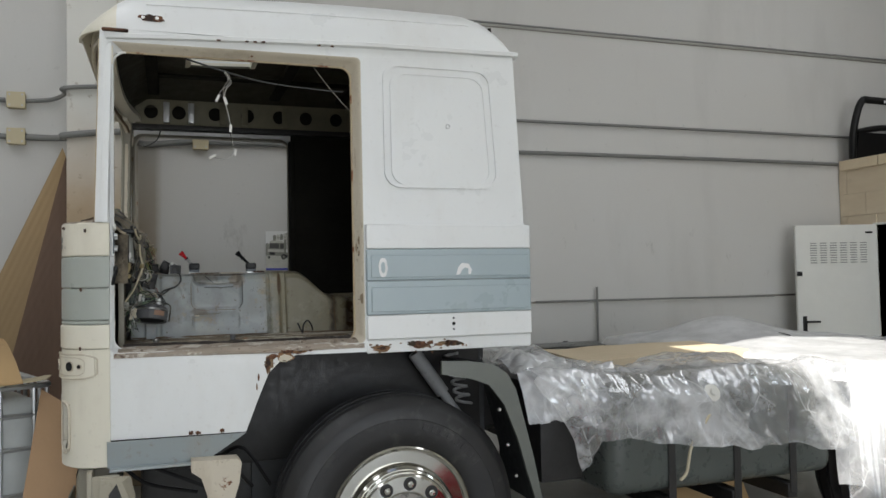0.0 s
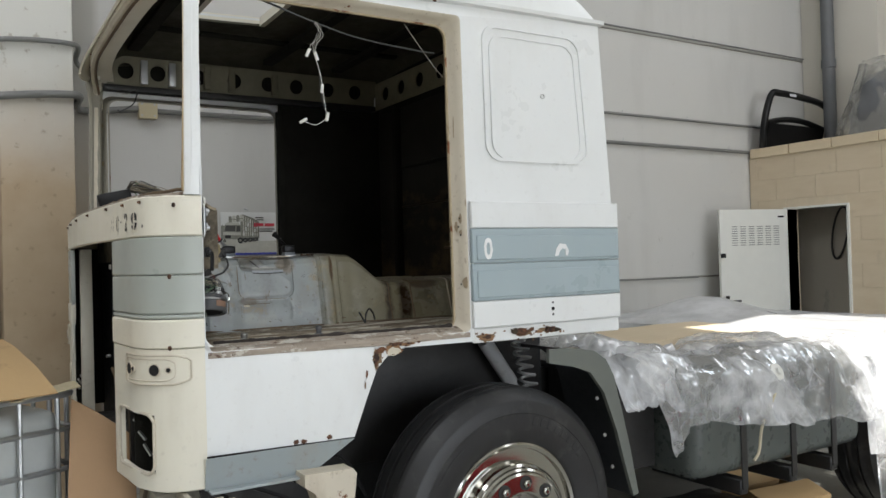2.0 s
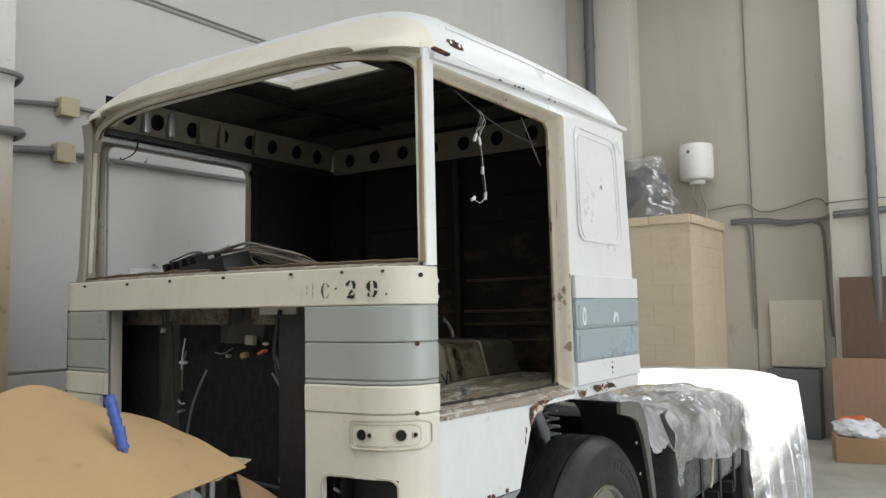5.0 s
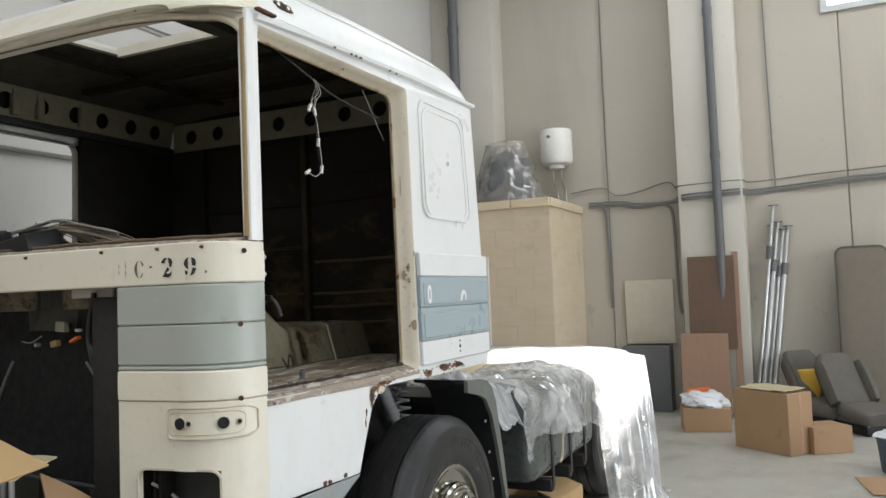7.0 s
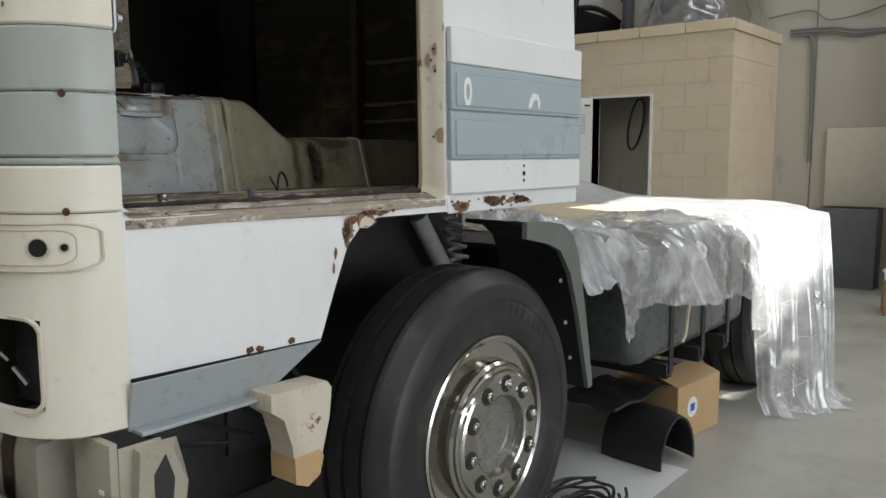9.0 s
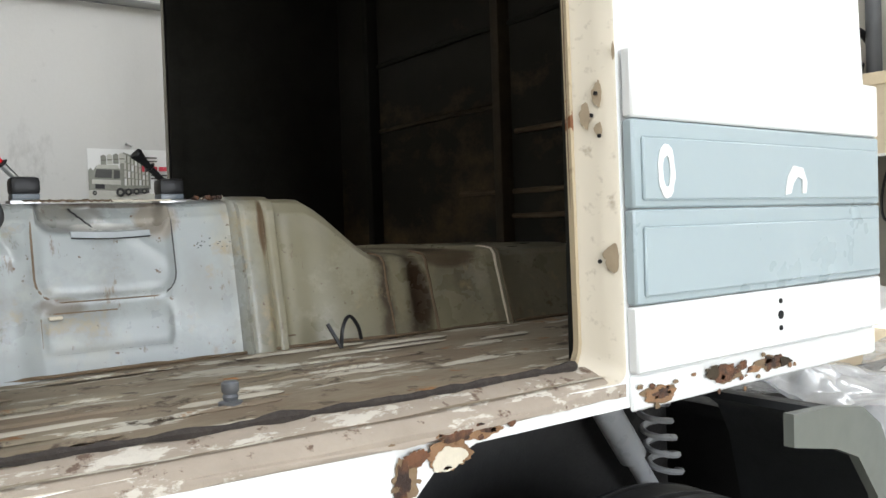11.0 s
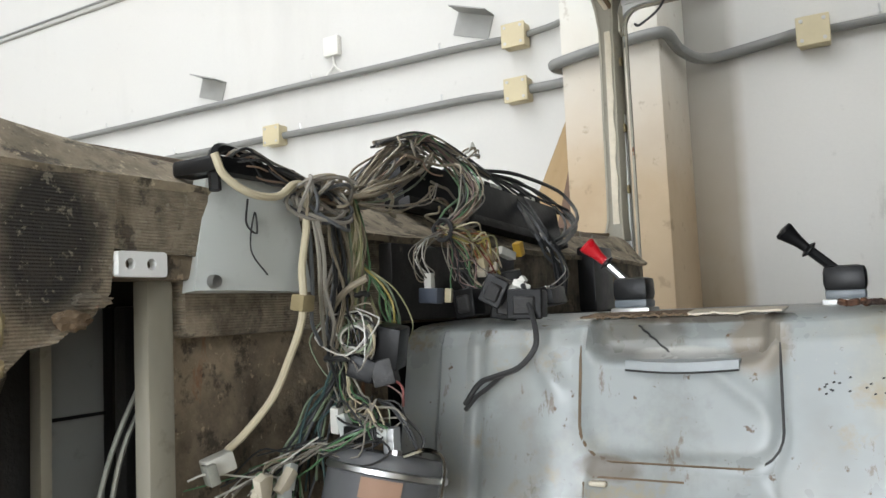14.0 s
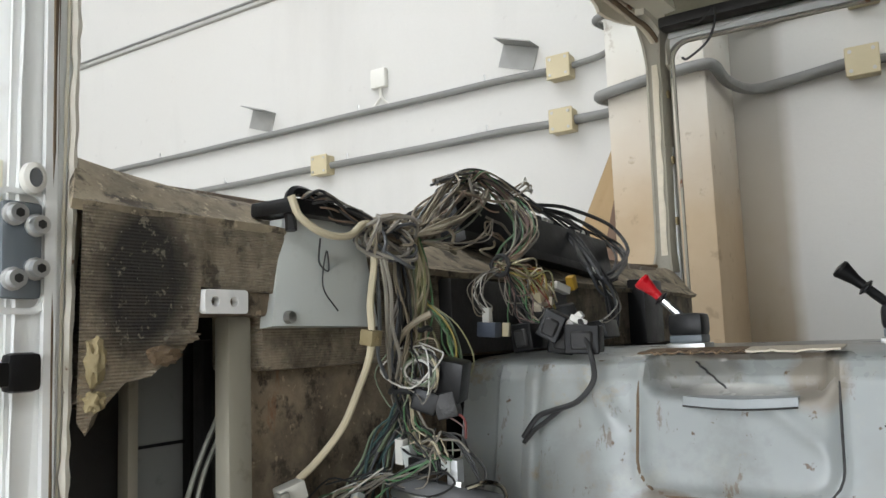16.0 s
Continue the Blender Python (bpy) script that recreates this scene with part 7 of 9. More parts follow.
for y, z in ((3.901, 1.859), (3.922, 1.850), (3.901, 1.799), (3.922, 1.809)):
    part("hinge_bolt", lathe([(0.011, 0), (0.011, 0.003), (0.0085, 0.004), (0.0085, 0.012), (0.004, 0.012), (0.004, 0.008), (0.0001, 0.008)], Matrix.Translation((-0.131, y, z)) @ AX_X, 14), M["galv"], truck)
    part("bolt_socket", lathe([(0.0045, 0.009), (0.0045, 0.0125), (0.0001, 0.0125)], Matrix.Translation((-0.131, y, z)) @ AX_X, 6), M["oily"], truck)
part("post_boss", lathe([(0.013, 0), (0.0125, 0.008), (0.008, 0.010), (0.007, 0.004), (0.0001, 0.004)], Matrix.Translation((-0.135, 3.919, 1.895)) @ AX_X @ Matrix.Diagonal((1.2, 0.9, 1, 1)), 18), M["whiteplastic"], truck)
part("boss_hole", lathe([(0.0075, 0), (0.0075, 0.0095), (0.0001, 0.0095)], Matrix.Translation((-0.135, 3.919, 1.895)) @ AX_X @ Matrix.Diagonal((1.2, 0.8, 1, 1)), 14), M["pipe"], truck)
part("door_check", box(-0.135, -0.118, 3.893, 3.925, 1.696, 1.732, 0.007), M["black"], truck, "black rubber door buffer")
part("door_check", box(-0.131, -0.120, 3.867, 3.899, 1.702, 1.724, 0.003), M["black"], truck)
part("check_strap", tube([(-0.122, 3.880, 1.713), (-0.122, 3.862, 1.705), (-0.128, 3.840, 1.681), (-0.133, 3.826, 1.651)], 0.007, 6), M["black"], truck)
part("post_skin", plate([(3.904, 1.379), (3.962, 1.379), (3.972, 2.677), (3.902, 2.677)], [], 0.004, lambda u, v, w: (-0.148 + w, u, v)), M["white"], truck, "white painted door post")
part("hinge_pocket", plate(rrect(3.887, 3.936, 1.767, 1.885, 0.012, 4), [rrect(3.891, 3.932, 1.773, 1.880, 0.010, 4)], 0.004, lambda u, v, w: (-0.141 + w, u, v)), M["white"], truck)
for yy, rr in ((3.908, 0.0022), (3.945, 0.0030), (3.954, 0.0016)):
    part("post_fold", tube([(-0.141, yy + 0.0012 * nz(z, yy, 1, 12) + 0.008 * (z - 1.592), z) for z in np.linspace(1.400, 2.655, 50)], [rr * (1 + 0.7 * nz(z, yy, 4, 25)) for z in np.linspace(1.400, 2.655, 50)], 6, smooth=False), M["cream"] if yy > 3.947 else M["white"], truck)
edge_z = np.linspace(1.400, 2.655, 160)
part("post_edge", tube([(-0.137, 3.957 + 0.012 * (z - 1.485) + 0.002 * nz(z, 1, 1, 30), z) for z in edge_z], [0.0045 * (1 + 0.8 * nz(z, 3, 1, 40)) for z in edge_z], 6, smooth=False), M["flakededge"], truck, "ragged edge of flaked paint and sealant")
# strikers on the rear post
for z, dy, ry, rz_ in ((1.835, 0.005, 0.013, 0.022), (1.80, 0.026, 0.014, 0.022), (1.775, 0.004, 0.012, 0.012), (1.565, -0.012, 0.018, 0.024), (1.90, -0.024, 0.007, 0.014), (2.22, 0.02, 0.006, 0.05)):
    outline = [(lerp(p[0], side_y(z, 0.93) + 0.032 + dy + ry * max(-1, min(1, (p[0] - side_y(z, 0.93) - 0.045 - dy) / ry * 1.5)), 0.6), p[1]) for p in blob(side_y(z, 0.93) + 0.032 + dy, z, ry, rz_, z * 7, 40, 0.22)]
    part("post_stain", plate(outline, [], 0.0008, lambda u, v, w: (0.919 + 0.36 * (side_y(v, 0.93) + 0.032 - u) - w, u, v)), M["jambstain"], truck)
for z, dy in ((1.80, 0.01), (1.765, -0.006), (1.835, 0.0), (1.56, 0.0)):
    part("post_hole", lathe([(0.0035, 0), (0.0035, 0.003), (0.0001, 0.003)], Matrix.Translation((0.917, side_y(z, 0.93) + 0.032 + dy, z)) @ pose(0, 0, 0, 0, -90, 0), 10), M["darkhole"], truck)

# ---- dashboard and wiring ----
XD = -0.08
part("dash_block", plate([(3.937, 1.866), (3.934, 1.668), (3.942, 1.655), (3.950, 1.672), (3.965, 1.682), (3.985, 1.70), (4.01, 1.704), (4.03, 1.718), (4.05, 1.728), (4.07, 1.75), (4.074, 1.79), (4.080, 1.868), (4.0, 1.862)], [], 0.10, lambda u, v, w: (XD - w + 0.004 * nz(u, v, 1, 30), u + 0.75 * w * (u < 3.96), v)), M["insulation"], truck, "sooty woven insulation block of the dashboard", smooth=None)
part("dash_block", plate([(4.076, 1.795), (4.20, 1.79), (4.204, 1.862), (4.15, 1.866), (4.076, 1.864)], [], 0.09, lambda u, v, w: (XD - 0.006 - w + 0.003 * nz(u, v, 1, 30), u, v)), M["insulation"], truck, "sooty woven insulation block of the dashboard", smooth=None)
for y, z, ry, rz_, mat in ((3.950, 1.722, 0.010, 0.020, "foam"), (4.025, 1.724, 0.018, 0.010, "flange"), (3.950, 1.685, 0.010, 0.010, "foam"), (4.045, 1.742, 0.02, 0.008, "insulation")):
    lump_bm = bmesh.new()
    bmesh.ops.create_icosphere(lump_bm, subdivisions=3, radius=1)
    for v in lump_bm.verts:
        q = 1 + 0.5 * nz(v.co.x + y * 9, v.co.y, v.co.z + z * 7, 2.2)
        v.co = Vector((XD + 0.002 + 0.010 * q * v.co.x, y + ry * q * v.co.y, z + rz_ * q * v.co.z))
    part("dash_foam", lump_bm, M[mat], truck, "torn foam")
part("dash_top", thicken(sheet(24, 8, lambda u, v: (lerp(XD - 0.005, ws(lerp(3.95, 6.0, u), 1.92) + 0.03, v), lerp(3.93 + 0.055 * v, 6.0, u), lerp(1.872, 1.926, smooth01(v * 1.15)) + 0.008 * nz(u * 14, v * 3, 1) - 0.035 * smooth01((u - 0.14) / 0.1) * (1 - v))), 0.01), M["dust"], truck, "dusty dark dashboard top")
part("dash_bracket", plate(rrect(4.074, 4.134, 1.766, 1.792, 0.004, 3), [circle(4.088, 1.779, 0.006, 10), circle(4.114, 1.779, 0.006, 10)], 0.01, lambda u, v, w: (XD + 0.006 - w, u, v)), M["patch"], truck, "white metal bracket with two holes")
part("dash_rail", box(XD - 0.05, XD - 0.012, 4.07, 4.20, 1.764, 1.794, 0.005), M["firewall"], truck)
part("fuse_panel", loft([[(XD + 0.0, 4.176, 1.752), (XD + 0.012, 4.215, 1.752), (XD + 0.012, 4.362, 1.750), (XD - 0.02, 4.366, 1.750), (XD - 0.02, 4.176, 1.750)], [(XD - 0.01, 4.205, 1.882), (XD + 0.002, 4.236, 1.890), (XD + 0.002, 4.340, 1.898), (XD - 0.03, 4.344, 1.898), (XD - 0.03, 4.205, 1.882)]]), M["greypanel"], truck, "pale grey folded metal panel")
part("panel_bolt", lathe([(0.008, 0), (0.007, 0.008), (0.0001, 0.009)], Matrix.Translation((XD + 0.006, 4.196, 1.762)) @ AX_X, 12), M["steel"], truck)
part("panel_scribble", tube([(XD + 0.011, 4.25, 1.86), (XD + 0.013, 4.245, 1.83), (XD + 0.013, 4.262, 1.82), (XD + 0.012, 4.26, 1.845), (XD + 0.014, 4.25, 1.80), (XD + 0.016, 4.275, 1.77)], 0.0012, 4), M["ink"], truck)
part("foot_post", box(-0.13, -0.105, 4.133, 4.169, 1.37, 1.765, 0.006), M["farpost"], truck, "stained pale metal post")
part("firewall", thicken(sheet(16, 10, lambda u, v: (-0.13 + 0.006 * nz(u * 4, v * 4, 2), lerp(4.14, 4.60, u), lerp(1.36, 1.75, v))), 0.01), M["firewall"], truck, "brown stained bulkhead")
# black sheet closes the footwell and stands in for its shade
part("footwell", box(-0.250, -0.245, 3.95, 4.60, 1.0, 1.74, 0.002), M["oily"], truck, "black sheet for the shade inside the footwell")
part("footwell", box(-0.243, -0.235, 4.094, 4.176, 1.0, 1.74, 0.003), M["footpanel"], truck, "grey inner front panel")
part("panel_joint", box(-0.234, -0.232, 4.094, 4.176, 1.614, 1.618), M["black"], truck)
for y, w_, mt_ in ((4.076, 0.014, "farpost"), (4.182, 0.016, "oily"), (4.222, 0.010, "footpanel")):
    part("footwell_post", box(-0.225, -0.205, y, y + w_, 1.3, 1.74, 0.003), M[mt_], truck)
for k in range(2):
    part("bowden_cable", tube([(-0.16, 4.200, 1.73 - 0.03 * k), (-0.16, 4.180 + 0.006 * k, 1.675 - 0.02 * k), (-0.16, 4.128 + 0.014 * k, 1.58), (-0.16, 4.098 + 0.020 * k, 1.48), (-0.16, 4.08 + 0.022 * k, 1.38)], 0.0030, 6), M["print_mid"], truck)
part("dash_beam", box(-0.19, -0.10, 4.18, far(3.98), 1.70, 1.845, 0.008), M["insulation"], truck, "dark dashboard carcass")
part("dash_bay", box(-0.10, -0.075, 4.56, 5.0, 1.705, 1.825, 0.004), M["oily"], truck)
part("dash_end", box(-0.10, -0.055, 5.42, 5.56, 1.70, 1.86, 0.006), M["black"], truck)
# instrument box lying on top
ib = Matrix.Translation((-0.225, 5.09, 1.928)) @ pose(0, 0, 0, 0, -12, -7) @ pose(0, 0, 0, -6, 0, 0) @ Matrix.Scale(1.18, 4)
clus = part("instrument_box", box(-0.07, 0.05, -0.24, 0.26, -0.04, 0.045, 0.01, m=ib), M["black"], truck, "black instrument box lying loose on the dashboard")
part("instrument_lip", box(0.035, 0.06, -0.24, 0.26, -0.048, -0.03, 0.004, m=ib), M["oily"], clus)
for k in range(16):
    part("terminal", box(-0.012, 0.012, -0.008, 0.008, 0, 0.018, 0.002, seg=1, m=ib @ Matrix.Translation((0.02, -0.08 + 0.02 * k, 0.045))), M["whiteplastic"] if k % 3 else M["black"], clus)
for k in range(5):
    part("fuse_block", box(-0.02, 0.02, -0.014, 0.014, 0, 0.03, 0.003, seg=1, m=ib @ Matrix.Translation((-0.03, -0.05 + 0.06 * k, 0.045))), M["black"], clus)
part("yellow_tag", box(-0.008, 0.008, -0.01, 0.01, -0.014, 0.014, 0.002, m=Matrix.Translation((-0.055, 4.98, 1.832)) @ pose(0, 0, 0, 20, 0, 0)), M["yellow"], truck)
part("relay_box", box(-0.13, -0.06, 4.19, 4.33, 1.885, 1.905, 0.006), M["black"], truck)
rnd = random.Random(7)


def bundle(path, n, spread, colours, r=0.0028, name="wire", per=4, tail=0.0, wild=2.0):
    """Loose wires following one path, each wandering by itself."""
    for k in range(int(n * 1.35)):
        c = rnd.choice(colours)
        ox, oy, oz = (rnd.gauss(0, spread) for _ in range(3))
        ph = rnd.random() * 50
        pts = []
        m = len(path)
        for j, p in enumerate(path):
            f = 0.35 + 0.65 * math.sin(math.pi * j / max(1, m - 1)) if tail == 0 else 0.35 + tail * j / m
            w = spread * wild
            pts.append((p[0] + ox * f + w * f * nz(ph, j * 1.3, 1), p[1] + oy * f + w * f * nz(ph, j * 1.3, 7), p[2] + oz * f * 0.8 + w * f * nz(ph, j * 1.3, 13)))
        part(name, tube(pts, r * rnd.uniform(0.42, 0.72), 5, per=per), WIRES[c], truck)


def tie(at, r, axis="Z"):
    turn = {"Z": Matrix(), "Y": AX_Y, "X": AX_X}[axis]
    ring = [Matrix.Translation(at) @ turn @ Vector((r * math.cos(a) * (1 + 0.1 * nz(a, at[1], 1)), r * math.sin(a), 0.004 * nz(a, 2, at[2], 2))) for a in np.linspace(0, 2 * math.pi, 20)]
    part("cable_tie", tube(ring, 0.004, 6, per=1), WIRES["black"], truck)


def connector(at, size, rot, material):
    m = Matrix.Translation(at) @ pose(0, 0, 0, *rot)
    c = part("connector", box(-size[0] / 2, size[0] / 2, -size[1] / 2, size[1] / 2, -size[2] / 2, size[2] / 2, min(size) * 0.12, m=m), material, truck)
    return c


DULL = ["grey", "taupe", "grey", "taupe", "slate", "taupe", "brown", "grey", "taupe", "grey"]
# coils at the panel's corner
for k in range(12):
    cy_, cz_, rr = 4.37 + rnd.gauss(0, 0.016), 1.868 + rnd.gauss(0, 0.010), rnd.uniform(0.020, 0.042)
    a0 = rnd.random() * 6
    part("wire", tube([(-0.05 + 0.018 * math.sin(a * 1.7 + k) + 0.002 * k, cy_ + rr * 1.15 * math.cos(a + a0), cz_ + rr * 0.75 * math.sin(a + a0)) for a in np.linspace(0, rnd.uniform(4.5, 8.5), 14)], 0.0025, 5, per=2), WIRES[rnd.choice(["grey", "black", "taupe", "slate"])], truck)
bundle([(-0.07, 4.22, 1.90), (-0.06, 4.25, 1.912), (-0.06, 4.29, 1.90), (-0.05, 4.33, 1.885), (-0.05, 4.38, 1.875), (-0.045, 4.42, 1.872)], 10, 0.010, ["black", "grey", "brown", "black"], 0.003)
# ridge climbing to the instrument box
bundle([(-0.050, 4.340, 1.872), (-0.051, 4.421, 1.876), (-0.056, 4.471, 1.898), (-0.088, 4.561, 1.951), (-0.135, 4.678, 1.993), (-0.188, 4.806, 2.020), (-0.201, 4.880, 2.012)], 22, 0.013, DULL, 0.0034)
bundle([(-0.040, 4.400, 1.872), (-0.033, 4.472, 1.887), (-0.100, 4.666, 1.951), (-0.152, 4.806, 2.000), (-0.171, 4.844, 2.009)], 8, 0.012, ["taupe", "sage", "taupe", "grey"], 0.0040)
bundle([(-0.030, 4.420, 1.868), (-0.017, 4.494, 1.867), (-0.039, 4.601, 1.893), (-0.116, 4.774, 1.945)], 3, 0.006, ["taupe", "grey"], 0.0024)
bundle([(-0.124, 4.600, 1.989), (-0.181, 4.771, 2.037), (-0.183, 4.856, 2.045), (-0.189, 4.964, 2.033), (-0.189, 5.060, 2.024), (-0.201, 5.156, 2.018)], 9, 0.010, ["black", "grey", "black", "taupe"], 0.004)
bundle([(-0.177, 4.940, 2.012), (-0.159, 4.982, 2.036), (-0.153, 5.012, 2.052), (-0.159, 5.024, 2.036)], 5, 0.006, ["white", "taupe"], 0.0032)
# bunch that falls over the front of the box
bundle([(-0.173, 4.790, 2.023), (-0.171, 4.820, 2.045), (-0.153, 4.862, 2.024), (-0.135, 4.910, 1.988), (-0.079, 4.840, 1.927), (-0.020, 4.685, 1.870), (-0.030, 4.640, 1.846)], 20, 0.010, ["mauve", "grey", "brown", "taupe", "red", "black", "green"], 0.0030)
tie((-0.028, 4.638, 1.845), 0.016, "Y")
bundle([(-0.030, 4.640, 1.845), (-0.015, 4.670, 1.838), (-0.005, 4.705, 1.825), (0.000, 4.730, 1.805), (0.004, 4.755, 1.790)], 18, 0.012, ["red", "yellow", "brown", "mauve", "olive", "cream", "orange"], 0.0024, wild=3.2)
bundle([(-0.005, 4.700, 1.825), (0.008, 4.715, 1.800), (0.000, 4.735, 1.785), (0.010, 4.750, 1.800), (0.000, 4.765, 1.815)], 8, 0.010, ["yellow", "orange", "red", "olive"], 0.0022, wild=3.5)
bundle([(-0.030, 4.630, 1.840), (-0.045, 4.605, 1.825), (-0.050, 4.595, 1.800), (-0.045, 4.610, 1.775), (-0.045, 4.622, 1.765)], 6, 0.008, ["grey", "white", "taupe"], 0.0019)
bundle([(-0.030, 4.650, 1.840), (-0.020, 4.655, 1.810), (-0.010, 4.660, 1.780), (0.010, 4.655, 1.760), (0.020, 4.650, 1.750)], 12, 0.012, ["grey", "black", "green", "taupe", "mauve"], 0.0022, wild=3.0)
# black cables at the far end of the box
bundle([(-0.213, 5.132, 2.024), (-0.189, 5.240, 2.012), (-0.171, 5.360, 1.988), (-0.149, 5.441, 1.961), (-0.086, 5.333, 1.910), (-0.035, 5.150, 1.855), (-0.050, 5.100, 1.840)], 4, 0.010, ["black"], 0.0065)
bundle([(-0.201, 5.156, 2.018), (-0.160, 5.228, 1.961), (-0.040, 5.045, 1.872), (-0.020, 5.070, 1.830), (-0.020, 5.110, 1.790), (-0.030, 5.130, 1.735)], 5, 0.010, ["black", "black", "slate"], 0.0055)
bundle([(-0.038, 5.049, 1.870), (-0.022, 5.070, 1.830), (-0.015, 5.095, 1.800), (-0.010, 5.070, 1.775), (0.020, 4.950, 1.758), (0.070, 4.800, 1.752)], 2, 0.006, ["white", "grey"], 0.0022)
# stray strands
for k in range(16):
    a = rnd.random()
    p0 = Vector((-0.05 - 0.12 * a + rnd.gauss(0, 0.015), lerp(4.44, 5.0, a), 1.90 + 0.11 * math.sin(math.pi * min(1, a * 1.3)) - abs(rnd.gauss(0, 0.015))))
    pts = [p0]
    for _ in range(5):
        pts.append(pts[-1] + Vector((rnd.gauss(0, 0.008), rnd.gauss(0.012, 0.016), rnd.gauss(-0.006, 0.007))))
    part("wire", tube(pts, rnd.uniform(0.0016, 0.003), 5, per=4), WIRES[rnd.choice(DULL)], truck)
# hanging loom in front of the bulkhead
bundle([(-0.045, 4.42, 1.875), (-0.04, 4.425, 1.83), (-0.045, 4.43, 1.78), (-0.05, 4.425, 1.735), (-0.055, 4.415, 1.69), (-0.058, 4.405, 1.66)], 16, 0.009, ["olive", "sage", "taupe", "olive", "green", "cream"], 0.0030)
bundle([(-0.05, 4.38, 1.86), (-0.045, 4.385, 1.80), (-0.05, 4.395, 1.74), (-0.06, 4.40, 1.69), (-0.06, 4.405, 1.655), (-0.05, 4.40, 1.61)], 12, 0.012, ["grey", "black", "slate", "black", "taupe"], 0.0032)
bundle([(-0.04, 4.44, 1.78), (-0.02, 4.455, 1.75), (0.0, 4.455, 1.715), (0.012, 4.44, 1.69), (0.015, 4.425, 1.672)], 9, 0.010, ["yellow", "sage", "olive", "green"], 0.0025)
for k in range(9):
    rr, a0 = rnd.uniform(0.018, 0.032), rnd.random() * 6
    part("wire", tube([(-0.025 + rr * math.cos(a + a0), 4.40 + 0.010 * math.sin(a * 1.3 + k), 1.687 + rr * 0.8 * math.sin(a + a0)) for a in np.linspace(0, rnd.uniform(3.5, 6.5), 12)], 0.0019, 5, per=2), WIRES[rnd.choice(["sage", "grey", "black", "cream", "white"])], truck)
tie((-0.058, 4.405, 1.662), 0.020)
tie((-0.048, 4.426, 1.745), 0.018)
bundle([(-0.058, 4.405, 1.66), (-0.07, 4.40, 1.63), (-0.085, 4.39, 1.60), (-0.098, 4.375, 1.565), (-0.104, 4.36, 1.53), (-0.10, 4.35, 1.49)], 18, 0.010, ["teal", "slate", "sage", "black", "teal"], 0.0027, tail=1.0)
bundle([(-0.055, 4.405, 1.655), (-0.045, 4.395, 1.63), (-0.03, 4.385, 1.605), (-0.01, 4.37, 1.595), (0.015, 4.36, 1.60), (0.03, 4.36, 1.585)], 14, 0.010, ["sage", "cream", "green", "grey", "black"], 0.0024, tail=1.0)
bundle([(-0.06, 4.36, 1.56), (-0.08, 4.33, 1.545), (-0.095, 4.30, 1.535), (-0.10, 4.27, 1.525), (-0.10, 4.24, 1.515)], 12, 0.016, ["grey", "taupe", "black", "green", "white"], 0.0023, tail=1.2)
bundle([(-0.10, 4.36, 1.54), (-0.09, 4.32, 1.50), (-0.08, 4.28, 1.47), (-0.08, 4.25, 1.44)], 10, 0.018, ["green", "sage", "grey", "black"], 0.0023, tail=1.2)
bundle([(-0.03, 4.40, 1.64), (0.0, 4.41, 1.635), (0.028, 4.41, 1.62), (0.035, 4.405, 1.60)], 2, 0.004, ["mauve", "red"], 0.003)
bundle([(0.02, 4.38, 1.61), (0.045, 4.385, 1.60), (0.065, 4.39, 1.57), (0.07, 4.39, 1.545)], 3, 0.006, ["black"], 0.0028)
for x0, dx in ((-0.06, 0.0), (-0.055, 0.012), (-0.045, 0.02)):
    part("wire", tube([(-0.05 + dx * 0.3, 4.335, 1.875), (-0.042 + dx, 4.33, 1.80), (-0.045 + dx, 4.335, 1.75), (x0 + dx, 4.35, 1.71), (x0 - 0.005, 4.375, 1.68)], 0.0027, 5), WIRES["slate" if dx < 0.01 else "grey"], truck)
part("pale_cable", tube([(-0.06, 4.19, 1.905), (-0.055, 4.20, 1.88), (-0.045, 4.23, 1.862), (-0.04, 4.27, 1.862), (-0.04, 4.30, 1.88), (-0.045, 4.325, 1.875), (-0.044, 4.325, 1.83), (-0.040, 4.31, 1.78), (-0.031, 4.30, 1.745), (-0.036, 4.30, 1.71), (-0.052, 4.295, 1.668), (-0.070, 4.285, 1.624), (-0.095, 4.265, 1.585), (-0.108, 4.245, 1.565)], 0.0048, 8), WIRES["cream"], truck, "thick cream cable")
connector((-0.105, 4.228, 1.553), (0.024, 0.034, 0.022), (15, 0, -20), M["print_pale"])
connector((-0.10, 4.212, 1.545), (0.020, 0.012, 0.024), (15, 0, -20), M["print_mid"])
connector((-0.034, 4.302, 1.735), (0.02, 0.022, 0.02), (0, 10, 0), M["foam"])
part("stiff_cable", tube([(-0.07, 4.39, 1.69), (-0.055, 4.385, 1.725), (-0.03, 4.385, 1.75), (0.0, 4.39, 1.765)], 0.0045, 7), WIRES["taupe"], truck)
bundle([(-0.055, 4.41, 1.72), (-0.02, 4.40, 1.71), (-0.01, 4.40, 1.68), (-0.04, 4.40, 1.665), (-0.07, 4.40, 1.69), (-0.06, 4.40, 1.72)], 10, 0.012, ["grey", "black", "taupe", "sage", "white"], 0.0024, wild=3.0)
bundle([(-0.06, 4.40, 1.60), (-0.02, 4.38, 1.585), (0.02, 4.36, 1.59), (0.0, 4.35, 1.56), (-0.05, 4.35, 1.55)], 10, 0.014, ["black", "grey", "green", "black"], 0.0024, wild=3.0)
